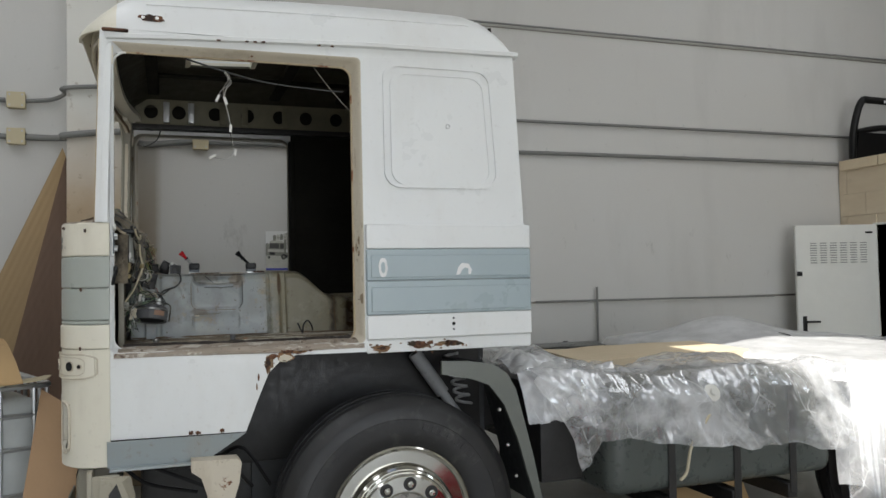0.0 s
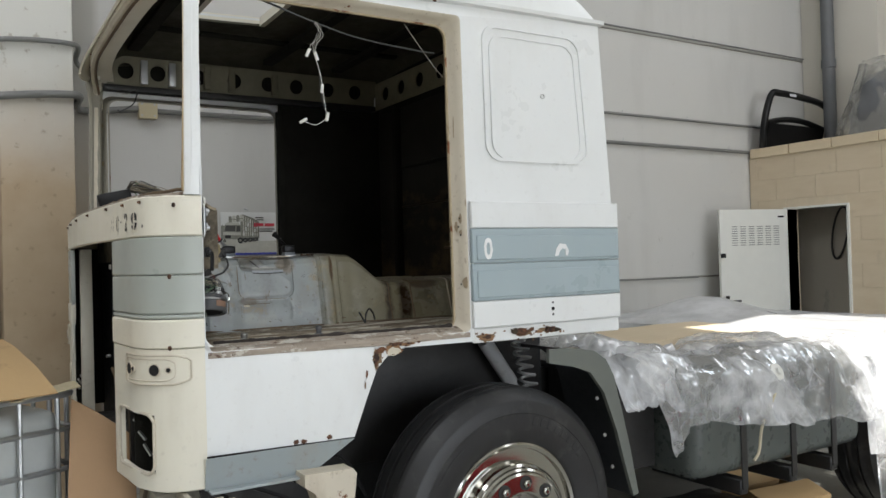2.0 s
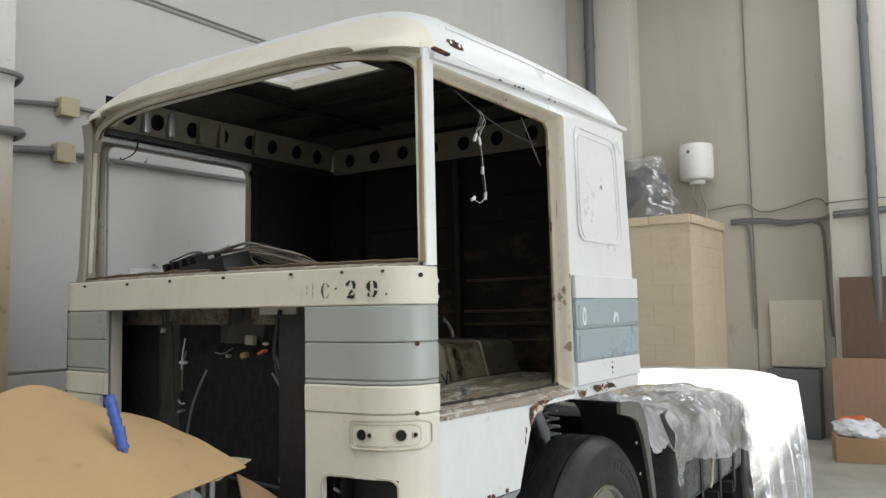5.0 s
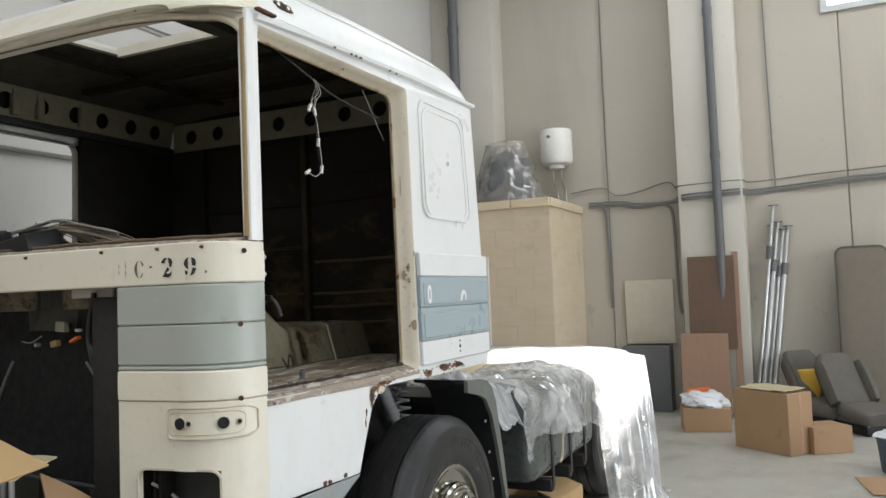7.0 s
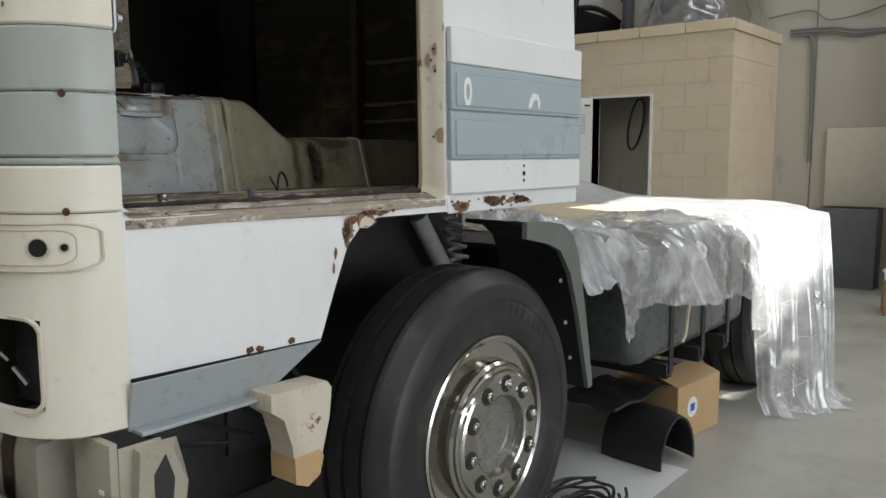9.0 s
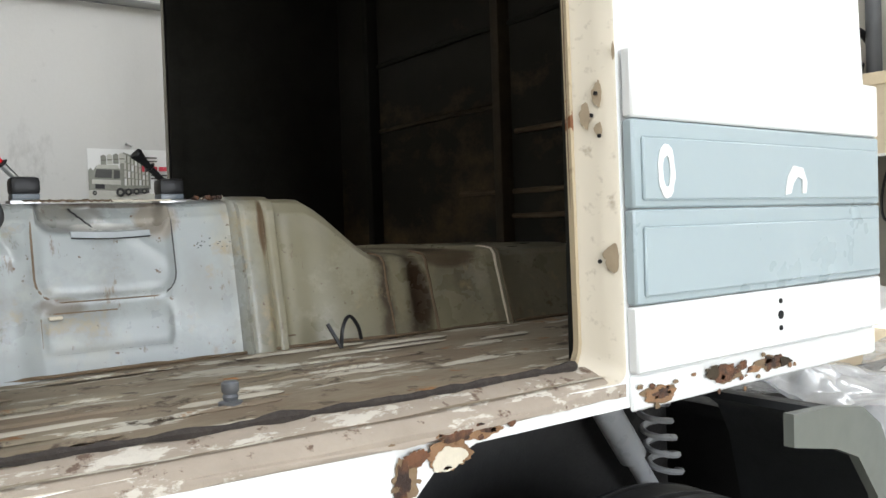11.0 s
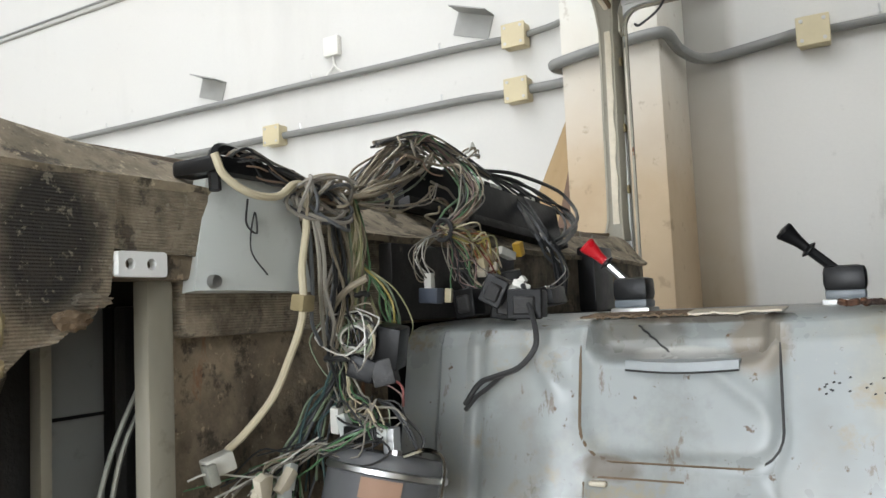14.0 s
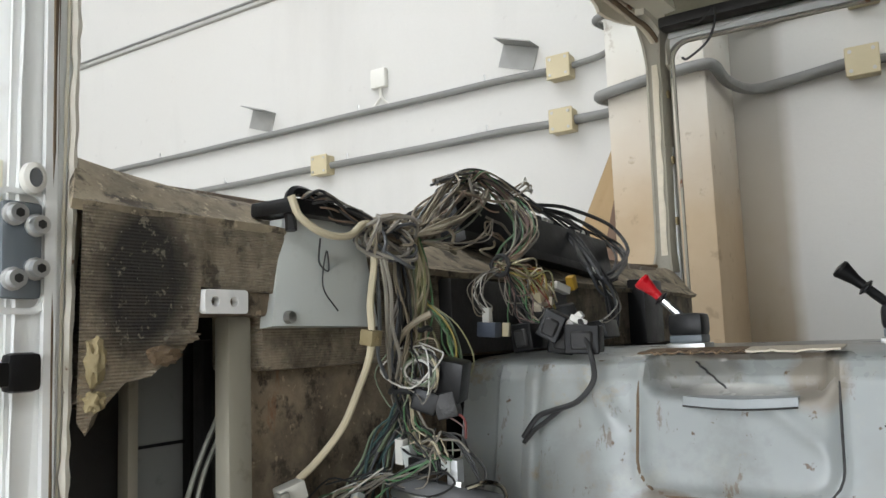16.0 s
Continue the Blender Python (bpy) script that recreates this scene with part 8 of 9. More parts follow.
# plugs on the loom, rocker switches along the edge of the tunnel
for p, s, r, mt in (((0.012, 4.42, 1.675), (0.036, 0.034, 0.055), (8, 12, 10), "black"), ((-0.022, 4.405, 1.648), (0.036, 0.03, 0.030), (0, 20, 20), "black"), ((0.004, 4.415, 1.642), (0.030, 0.03, 0.034), (0, -12, 20), "oily"),
                    ((-0.045, 4.622, 1.742), (0.034, 0.022, 0.024), (0, 4, 0), "bluegrey"), ((-0.045, 4.618, 1.764), (0.013, 0.012, 0.026), (0, 0, 0), "whiteplastic"), ((-0.018, 4.63, 1.741), (0.011, 0.010, 0.022), (0, 4, 10), "jbox"),
                    ((0.098, 4.635, 1.752), (0.030, 0.012, 0.010), (0, -35, 0), "whiteplastic"), ((0.108, 4.625, 1.750), (0.026, 0.012, 0.010), (0, 25, 30), "whiteplastic"),
                    ((0.004, 4.72, 1.800), (0.016, 0.05, 0.018), (22, 0, 0), "jbox"), ((0.006, 4.74, 1.785), (0.016, 0.03, 0.014), (-10, 0, 20), "flake"), ((0.002, 4.80, 1.812), (0.016, 0.042, 0.014), (-14, 0, -10), "whiteplastic"), ((0.005, 4.705, 1.78), (0.014, 0.026, 0.012), (30, 0, 10), "flake"),
                    ((0.0, 4.98, 1.735), (0.05, 0.09, 0.035), (0, -10, 5), "black"), ((-0.02, 4.87, 1.755), (0.04, 0.07, 0.06), (5, -10, 25), "black"),
                    ((-0.045, 4.375, 1.585), (0.013, 0.013, 0.034), (10, 8, 0), "whiteplastic"), ((-0.028, 4.37, 1.578), (0.014, 0.014, 0.032), (0, -14, 0), "greypanel"), ((0.022, 4.37, 1.572), (0.034, 0.016, 0.016), (0, 5, 0), "greypanel"), ((0.04, 4.372, 1.563), (0.016, 0.016, 0.032), (0, 0, 0), "galv"), ((0.0, 4.375, 1.57), (0.05, 0.03, 0.02), (0, 0, 0), "black")):
    connector(p, s, r, M[mt])
for p, r, w_ in (((0.020, 4.628, 1.728), (0, -6, -6), 0.032), ((0.066, 4.628, 1.745), (6, 28, 12), 0.032), ((0.118, 4.625, 1.722), (0, 2, 4), 0.048), ((0.062, 4.66, 1.722), (0, 10, 30), 0.036)):
    mm = Matrix.Translation(p) @ pose(0, 0, 0, *r)
    sw = part("rocker_switch", box(-w_ / 2, w_ / 2, -0.018, 0.018, -0.020, 0.020, 0.004, m=mm), M["black"], truck, "black rocker switch")
    part("rocker", box(-w_ * 0.36, w_ * 0.36, -0.022, -0.012, -0.014, 0.014, 0.003, seg=1, m=mm @ pose(0, 0, 0, 6, 0, 0)), M["oily"], sw)
    part("bezel", box(-w_ * 0.56, w_ * 0.56, -0.0185, -0.0145, -0.022, 0.022, 0.002, seg=1, m=mm), M["black"], sw)
for k in range(9):
    connector((-0.09 + 0.03 * rnd.random(), 4.25 + 0.07 * rnd.random(), 1.45 + 0.08 * rnd.random()), (0.012, 0.014, 0.032), (rnd.uniform(-40, 40), rnd.uniform(-30, 30), 0), M["greypanel"] if k % 2 else M["flake"])
# straps and loop on the panel
part("strap", tube([(-0.07, 4.20, 1.865), (-0.075, 4.205, 1.91), (-0.075, 4.235, 1.915), (-0.07, 4.27, 1.90), (-0.07, 4.31, 1.895)], 0.007, 6), M["black"], truck)
# black wire hanging over the tunnel
part("hanging_wire", tube([(0.112, 4.622, 1.75), (0.128, 4.605, 1.72), (0.143, 4.588, 1.685), (0.143, 4.582, 1.66), (0.12, 4.576, 1.634), (0.085, 4.572, 1.622), (0.06, 4.570, 1.612), (0.037, 4.566, 1.582)], 0.0042, 7), WIRES["black"], truck)
part("hanging_wire", tube([(0.10, 4.578, 1.628), (0.07, 4.574, 1.605), (0.052, 4.571, 1.592), (0.036, 4.568, 1.574)], 0.0036, 7), WIRES["black"], truck)
# round air-cleaner cup hanging from the loom
dm2 = Matrix.Translation((0.004, 4.405, 1.500)) @ pose(0, 0, 0, -14, 6, 0)
dr = part("drum", lathe([(0.060, -0.026), (0.072, -0.032), (0.076, -0.028), (0.076, 0.030), (0.071, 0.038), (0.066, 0.040), (0.060, 0.036), (0.0001, 0.036)], dm2, 40), M["drum"], truck, "grey-black round drum with an orange label")
part("drum_inside", lathe([(0.061, -0.027), (0.058, 0.02), (0.0001, 0.02)], dm2, 32), M["darkhole"], dr)
part("drum_band", lathe([(0.0765, 0.012), (0.079, 0.014), (0.079, 0.020), (0.0765, 0.022)], dm2, 40), M["steel"], dr)
bm = bmesh.new()
arc = [(0.0775 * math.cos(a), 0.0775 * math.sin(a)) for a in np.linspace(radians(-80), radians(-42), 8)]
vs = [[bm.verts.new(dm2 @ Vector((x, y, z))) for z in (-0.014, 0.010)] for x, y in arc]
for k in range(7):
    bm.faces.new((vs[k][0], vs[k + 1][0], vs[k + 1][1], vs[k][1]))
part("paper_label", thicken(bm, 0.001), M["tanboard"], dr)
part("drum_bracket", tube([dm2 @ Vector((0.05, -0.05, 0.04)), dm2 @ Vector((0.07, -0.03, 0.052)), dm2 @ Vector((0.085, -0.01, 0.04)), dm2 @ Vector((0.085, -0.005, -0.03))], 0.003, 6), M["chrome"], dr)
for a in (-2.2, -0.9):
    part("drum_bolt", lathe([(0.008, 0.036), (0.008, 0.046), (0.0001, 0.047)], dm2 @ Matrix.Translation((0.06 * math.cos(a), 0.06 * math.sin(a), 0)), 8), M["steel"], dr)

# loose wires at the door top
part("roof_cable", tube([(0.02, 4.0, 2.70), (0.15, 3.99, 2.662), (0.33, 3.985, 2.612), (0.52, 3.985, 2.572), (0.78, 3.985, 2.552), (0.88, 3.985, 2.55)], 0.004, 6), WIRES["black"], truck)
bundle([(0.33, 3.98, 2.61), (0.35, 3.975, 2.57), (0.32, 3.98, 2.53), (0.325, 3.98, 2.49)], 5, 0.010, ["grey", "white", "black"], 0.0022)
bundle([(0.325, 3.98, 2.49), (0.345, 3.98, 2.42), (0.355, 3.98, 2.35), (0.362, 3.98, 2.28), (0.372, 3.98, 2.24), (0.33, 3.98, 2.205), (0.28, 3.98, 2.215)], 2, 0.004, ["black", "white"], 0.0022)
for p, r in (((0.30, 3.98, 2.485), (0, 25, 0)), ((0.335, 3.98, 2.475), (0, -20, 0)), ((0.356, 3.98, 2.35), (0, 5, 0)), ((0.275, 3.98, 2.218), (0, 60, 0)), ((0.375, 3.98, 2.24), (0, 10, 0))):
    connector(p, (0.011, 0.011, 0.034), r, M["whiteplastic"])
part("loose_wire", tube([(0.74, 3.99, 2.66), (0.80, 3.985, 2.58), (0.87, 3.985, 2.50), (0.92, 3.985, 2.45)], 0.0022, 5), WIRES["grey"], truck)
part("loose_wire", tube([(-0.10, 6.0, 2.74), (-0.02, 5.98, 2.69), (0.04, 5.97, 2.72), (0.02, 5.97, 2.63), (-0.05, 5.97, 2.58), (-0.07, 5.97, 2.585)], 0.004, 6), WIRES["black"], truck)

# ---- plastic film over the chassis ----
def film(name, bm, material, label):
    ob = tagged(link_mesh(name, bm, material, None, 70), label, "plastic sheet")
    return ob


def crumple(x, y, z, a):
    return 1.0 * a * (1.1 * nz(x, y, z, 1.9) + 1.2 * abs(nz(x + 9, y, z, 3.6)) + 0.55 * abs(nz(x, y + 4, z, 8.3)) + 0.15 * abs(nz(x, y, z + 3, 17)))


def hem(x):
    pts = [(1.72, 1.16), (1.82, 0.98), (1.90, 0.86), (1.945, 0.71), (2.0, 0.74), (2.08, 0.85), (2.25, 0.84), (2.5, 0.80), (2.9, 0.745), (3.2, 0.74), (3.45, 0.70), (3.6, 0.72)]
    for (a, za), (b, zb) in zip(pts, pts[1:]):
        if x <= b:
            return lerp(za, zb, max(0, (x - a) / (b - a)))
    return pts[-1][1]


def front_film(u, v):
    x = lerp(1.72, 3.60, u)
    loose = smooth01((2.25 - x) / 0.35)
    top = 0.55
    ridge = 0.05 * math.exp(-((x - 2.05) / 0.12) ** 2) + 0.03 * math.exp(-((x - 2.95) / 0.2) ** 2)
    if v < top:
        t = v / top
        y = lerp(lerp(4.30, 4.85, loose) + 0.10 * nz(x, 4, 1, 3), 3.79, t)
        z = 1.125 + 0.09 * loose * (1 - 0.5 * t) + ridge * math.sin(math.pi * t) + crumple(x, y, 1, 0.05)
        return (x + 0.04 * nz(x, y, 6, 2), y, z)
    t = (v - top) / (1 - top)
    y = 3.79 - 0.10 * math.sin(min(1, t * 2.5) * math.pi / 2)
    z0 = 1.125 + 0.045 * loose + crumple(x, 3.79, 1, 0.05)
    z = lerp(z0, hem(x) + 0.02 * nz(x, 1, 1, 7), t)
    return (x + 0.05 * nz(x, z, 4, 3) * t, y + crumple(x * 1.3 + z * 0.8, 2, z * 0.6, 0.055) * (0.35 + 0.65 * t) - 0.055, z)


film("plastic_sheet", sheet(260, 150, front_film), M["film"], "crumpled clear plastic sheet over the fuel tank and chassis")


def bunch(u, v):
    x = lerp(1.70, 2.32, u)
    y = lerp(4.30, 3.74, v)
    z = 1.215 - 0.07 * u - 0.20 * smooth01((v - 0.72) / 0.28) + 0.03 * math.sin(math.pi * v)
    return (x + 0.05 * nz(y, x, 2, 4), y - 0.6 * crumple(x + 3, y, 2, 0.05), z + crumple(x * 1.4, y * 1.4, 5, 0.075) - 0.06)


film("plastic_sheet", sheet(90, 80, bunch), M["film_flap"], "bunched plastic sheet behind the cab")


# large sheet over the rear of the chassis, hanging to the floor
RIM = [(3.60, 3.72), (3.70, 3.62), (3.85, 3.50), (4.02, 3.43), (4.12, 3.46), (4.3, 3.6), (4.7, 3.75), (4.95, 4.0), (5.0, 4.5), (5.0, 5.2), (4.9, 5.8), (4.4, 6.0), (3.75, 5.95), (3.42, 5.9), (3.38, 5.2), (3.45, 4.4), (3.60, 3.72)]
rim_line = [Vector((a, b, 0)) for a, b in RIM]
rim_line = spline(rim_line, 34)
cx, cy = 4.15, 4.75


def big_top(x, y):
    return 1.165 + 0.15 * math.exp(-((x - 4.05) ** 2 / 0.16 + (y - 5.25) ** 2 / 0.22)) + 0.012 * nz(x * 1.5 + y, y - x, 3, 2.2) + crumple(x, y, 3, 0.008)


bm = bmesh.new()
cols = []
n_top, n_side = 26, 44
for k, p in enumerate(rim_line):
    col = []
    for j in range(n_top + 1):
        t = j / n_top
        x, y = lerp(cx, p.x, t), lerp(cy, p.y, t)
        col.append(bm.verts.new((x, y, big_top(x, y) - 0.02 * smooth01((t - 0.9) / 0.1))))
    s = k * 0.036
    out = Vector((p.x - cx, p.y - cy, 0)).normalized()
    for j in range(1, n_side + 1):
        t = j / n_side
        fold = (0.11 * nz(s, 1, 0.4 * t, 0.9) + 0.085 * abs(nz(s, 4, 0.3 * t, 2.0)) + 0.020 * abs(nz(s, 7, 0.4 * t, 4.6))) * (0.15 + 1.1 * t) + 0.004 * nz(s, t, 3, 5)
        flare = 0.07 * t + 0.13 * max(0, t - 0.88) * 9 * (0.7 + 0.9 * nz(s, 5, 1, 1.6)) + 0.035 * max(0, t - 0.88) * 9 * nz(s, t * 6, 2, 4)
        reach = 0.08 if k > 34 * 13 - 6 else 1.04
        z = lerp(1.145, 0.006 + 0.02 * max(0, nz(s, 2, 8, 9)), min(1, t * reach))
        q = Vector((p.x, p.y, 0)) + out * (fold * 0.8 + flare)
        col.append(bm.verts.new((q.x, q.y, z)))
    cols.append(col)
for a, b in zip(cols, cols[1:]):
    for j in range(len(a) - 1):
        if j == 0:
            continue
        bm.faces.new((a[j], b[j], b[j + 1], a[j + 1]))
film("plastic_sheet", bm, M["film_milky"], "milky plastic sheet over the chassis end, hanging to the floor")


def side_flap(u, v):
    foot = 0.50 - 0.06 * u if u < 0.75 else lerp(0.455, 0.80, (u - 0.75) / 0.25)
    x = lerp(3.46, 3.86, u) + 0.03 * v
    z = lerp(1.15, foot, v)
    return (x, 3.69 + 0.015 * math.sin(u * 7) + crumple(x, 1, z * 0.5, 0.018) - 0.05 * v, z)


film("plastic_sheet", sheet(40, 40, side_flap), M["film_flap"], "loose milky flap of plastic beside the tank")
thing("wooden_board", loft([[(x, 4.34 + 0.02 * nz(x, 1, 1, 3), 1.102), (x, 4.345, 1.165 + 0.02 * nz(x, 2, 1, 3)), (x, 4.9, 1.185 + 0.02 * nz(x, 3, 1, 3)), (x, 4.92, 1.102)] for x in np.linspace(2.30, 3.50, 18)]), M["plywood"], "pale timber board lying on the chassis deck", "board")
part("filler_cap", lathe([(0.045, 0), (0.045, 0.03), (0.02, 0.035), (0.018, 0.05), (0.0001, 0.05)], Matrix.Translation((2.70, 3.70, 1.03)) @ pose(0, 0, 0, 65, 0, 0), 20), M["whiteplastic"], truck, "white plastic filler cap")
part("tie_cord", tube([(2.72, 3.68, 0.98), (2.62, 3.67, 0.86), (2.56, 3.67, 0.78), (2.53, 3.67, 0.66), (2.49, 3.67, 0.62)], 0.008, 6), WIRES["cream"], truck)

# ---- things round the lorry ----
def placed(m, bm):
    bmesh.ops.transform(bm, matrix=m, verts=bm.verts)
    return bm


def carton(name, corner, ang, w, d, h, material, label, flaps=False, tape=True):
    """A carton: corner on the floor, w along ang, d to its left."""
    m = Matrix.Translation((*corner, 0.0)) @ pose(0, 0, 0, 0, 0, ang)
    c = empty(name, (*corner, 0), label, "box")
    t = 0.006
    sides = ((0, w, 0, t), (0, w, d - t, d), (0, t, t, d - t), (w - t, w, t, d - t))
    for x0, x1, y0, y1 in sides:
        part("side", box(x0, x1, y0, y1, 0.002, h, 0.002, seg=1, m=m), material, c)
    part("bottom", box(t, w - t, t, d - t, 0.002, 0.01, m=m), material, c)
    if flaps:
        for hinge, out, ln in (((0, 0), (0, -1), w), ((0, d), (0, 1), w)):
            fl = box(0, w, 0, t, 0, d * 0.45, m=m @ Matrix.Translation((0, hinge[1], h)) @ pose(0, 0, 0, -72 if out[1] < 0 else -35, 0, 0))
            part("flap", fl, material, c)
    else:
        part("flap", box(t, w - t, t, d / 2 - 0.002, h - 0.006, h, m=m), material, c)
        part("flap", box(t, w - t, d / 2 + 0.002, d - t, h - 0.005, h + 0.001, m=m), material, c)
    if tape:
        part("tape", box(w * 0.46, w * 0.54, -0.002, 0.001, 0.01, h - 0.01, m=m), M["tape"], c)
        part("tape", box(w - 0.001, w + 0.002, d * 0.46, d * 0.54, 0.01, h - 0.01, m=m), M["tape"], c)
    return c, m


def crumpled(cx, cy, cz, rx, ry, rz, seed, n=22, rough=0.35):
    """A crumpled bag or cloth heap."""
    bm = bmesh.new()
    bmesh.ops.create_icosphere(bm, subdivisions=4, radius=1)
    for v in bm.verts:
        p = v.co.normalized()
        s = 1 + rough * nz(p.x + seed, p.y, p.z, 1.7) + rough * 0.7 * abs(nz(p.x, p.y + seed, p.z, 4.1)) + rough * 0.35 * abs(nz(p.x, p.y, p.z + seed, 9))
        v.co = Vector((cx + rx * s * p.x, cy + ry * s * p.y, cz + max(-rz * 0.5, rz * s * p.z)))
    return bm


# container on its pallet in front of the lorry
C = Vector((-0.47, 4.68, 0))
IA = 180 + 22.0
im = Matrix.Translation(C) @ pose(0, 0, 0, 0, 0, IA) @ Matrix.Diagonal((1, -1, 1, 1))
ibc = empty("ibc_container", tuple(C), "white plastic container in a galvanised cage on a pallet", "container")
L, D_, TOP = 1.2, 1.0, 1.16
part("tank", box(0.03, L - 0.03, 0.03, D_ - 0.03, 0.15, 1.10, 0.09, seg=4, m=im), M["ibc"], ibc)
part("pallet", box(0, L, 0, D_, 0.10, 0.14, 0.006, m=im), M["galv"], ibc)
for x in (0.0, 0.55, 1.1):
    part("pallet_foot", box(x, x + 0.1, 0, D_, 0.0, 0.10, 0.005, m=im), M["galv"], ibc)
for z in (0.2, 0.42, 0.64, 0.86, 1.02, TOP):
    ring = [im @ Vector((a, b, z)) for a, b in rrect(0, L, 0, D_, 0.06, 4)]
    part("cage_bar", tube(ring + [ring[0]], 0.011 if z < TOP else 0.014, 7, per=1), M["galv"], ibc)
for k in range(8):
    a = 0.08 + k * (L - 0.16) / 7
    for b in (0, D_):
        part("cage_bar", tube([im @ Vector((a, b, 0.12)), im @ Vector((a, b, TOP))], 0.010, 7, smooth=False), M["galv"], ibc)
for k in range(7):
    b = 0.08 + k * (D_ - 0.16) / 6
    for a in (0, L):
        part("cage_bar", tube([im @ Vector((a, b, 0.12)), im @ Vector((a, b, TOP))], 0.010, 7, smooth=False), M["galv"], ibc)
for b in (0.33, 0.67):
    part("top_bar", tube([im @ Vector((0, b, TOP)), im @ Vector((L, b, TOP))], 0.012, 7, smooth=False), M["galv"], ibc)
part("lid", lathe([(0.11, 1.09), (0.11, 1.13), (0.09, 1.14), (0.0001, 1.14)], im @ Matrix.Translation((0.6, 0.5, 0)), 24), M["black"], ibc)
part("knob", lathe([(0.02, 0), (0.022, 0.02), (0.0001, 0.03)], im @ Matrix.Translation((0.22, 0.0, TOP + 0.005)), 12), M["conduit"], ibc)


def card_top(u, v):
    a = lerp(Vector((-1.66, 4.08, 1.19)), Vector((-0.56, 4.45, 1.195)), u)
    b = lerp(Vector((-1.62, 4.95, 1.47)), Vector((-0.72, 4.90, 1.37)), u)
    p = lerp(a, b, v)
    p.z += 0.06 * math.sin(math.pi * v) * math.sin(math.pi * (0.2 + 0.8 * (1 - u))) * 0.6 + 0.012 * nz(u, v, 1, 3) + 0.10 * v * math.exp(-((u - 0.62) / 0.22) ** 2) * (v > 0)
    return p


thing("cardboard_sheet", thicken(sheet(24, 16, card_top), 0.006), M["card2"], "large bent cardboard sheet lying on the container", "cardboard")
thing("cardboard_sheet", thicken(sheet(10, 10, lambda u, v: lerp(lerp(Vector((-0.50, 4.57, 1.15)), Vector((-0.28, 4.50, 0.98)), u), lerp(Vector((-0.62, 4.05, 0.0)), Vector((-0.34, 4.05, 0.0)), u), v) + Vector((0, 0, 0.01 * math.sin(3 * u)))), 0.006), M["card"], "torn cardboard leaning on the container", "cardboard")
thing("cardboard_scrap", thicken(sheet(8, 6, lambda u, v: (lerp(-0.72, -0.47, u), lerp(4.42, 4.60, v) + 0.1 * u, 1.185 + 0.02 * u + 0.01 * nz(u, v, 3, 4))), 0.005), M["jbox"], "pale torn cardboard scrap on the container", "cardboard")
pole = empty("broom_handle", (-1.03, 4.47, 0), "blue ribbed plastic handle standing upright", "handle")
part("stick", tube([(-1.0, 4.30, 0.0), (-1.02, 4.44, 1.0), (-1.03, 4.50, 1.40)], 0.012, 10, smooth=False), M["bluepole"], pole)
grip = [(-1.03 - 0.004 * k / 6, 4.485 + 0.012 * k / 6 + 0.003 * k / 6, 1.33 + 0.165 * k / 24) for k in range(25)]
part("grip", tube(grip, [0.0165 + 0.0025 * (k % 4 < 2) for k in range(25)], 12, smooth=False), M["bluepole"], pole)

# sheet of corrugated board leaning by the column
lean_q = (Vector((-0.70, 7.16, 2.74)), Vector((-0.655, 7.16, 2.60)), Vector((-0.70, 6.85, 0.0)), Vector((-1.85, 6.80, 0.0)))
lean_board = empty("corrugated_board", (-1.1, 6.9, 0.0), "golden corrugated board with shade painted on one half, leaning by the column", "board")


def board_at(u, v):
    p = lerp(lerp(lean_q[0], lean_q[1], u), lerp(lean_q[3], lean_q[2], u), v)
    return p + Vector((0, 0.0012 * math.sin((p.x * 0.922 - p.z * 0.387) * 2 * math.pi / 0.045), 0))


# dark brown half paints the shade on the board's right side
for nm, ua, ub, mt in (("golden_face", 0.0, 0.5, "golden"), ("shaded_face", 0.5, 1.0, "brownboard")):
    part(nm, thicken(sheet(90, 60, lambda u, v: board_at(lerp(ua, ub, u), v)), 0.005), M[mt], lean_board)
# picture on the wall
pic = empty("poster", (1.1, YN, 1.9), "printed poster of an old lorry, fixed to the wall", "poster")
PX0, PX1, PZ0, PZ1 = 0.885, 1.335, 1.745, 2.085
part("sheet", box(PX0, PX1, YN - 0.008, YN - 0.003, PZ0, PZ1), M["paper"], pic)


def shape(name, pts, mat, k=1):
    pts = [(lerp(PX0, PX1, (x - 0.915) / 0.505), lerp(PZ0, PZ1, (z - 1.73) / 0.345)) for x, z in pts]
    part(name, plate(pts, [], -0.001, lambda u, v, w: (u, YN - 0.008 - 0.0012 * k + w, v)), M[mat], pic, smooth=None)


# an old lorry piled with drums
shape("printed_ground", [(0.915, 1.73), (1.42, 1.73), (1.42, 1.845), (1.1, 1.835), (0.915, 1.86)], "print_pale", 1)
shape("printed_hedge", [(0.915, 1.86), (0.95, 1.86), (0.95, 1.955), (0.93, 1.975), (0.915, 1.96)], "print_mid", 1)
shape("printed_side", [(1.09, 1.85), (1.26, 1.865), (1.26, 2.0), (1.20, 2.03), (1.11, 2.06), (1.09, 1.99)], "print_mid", 1)
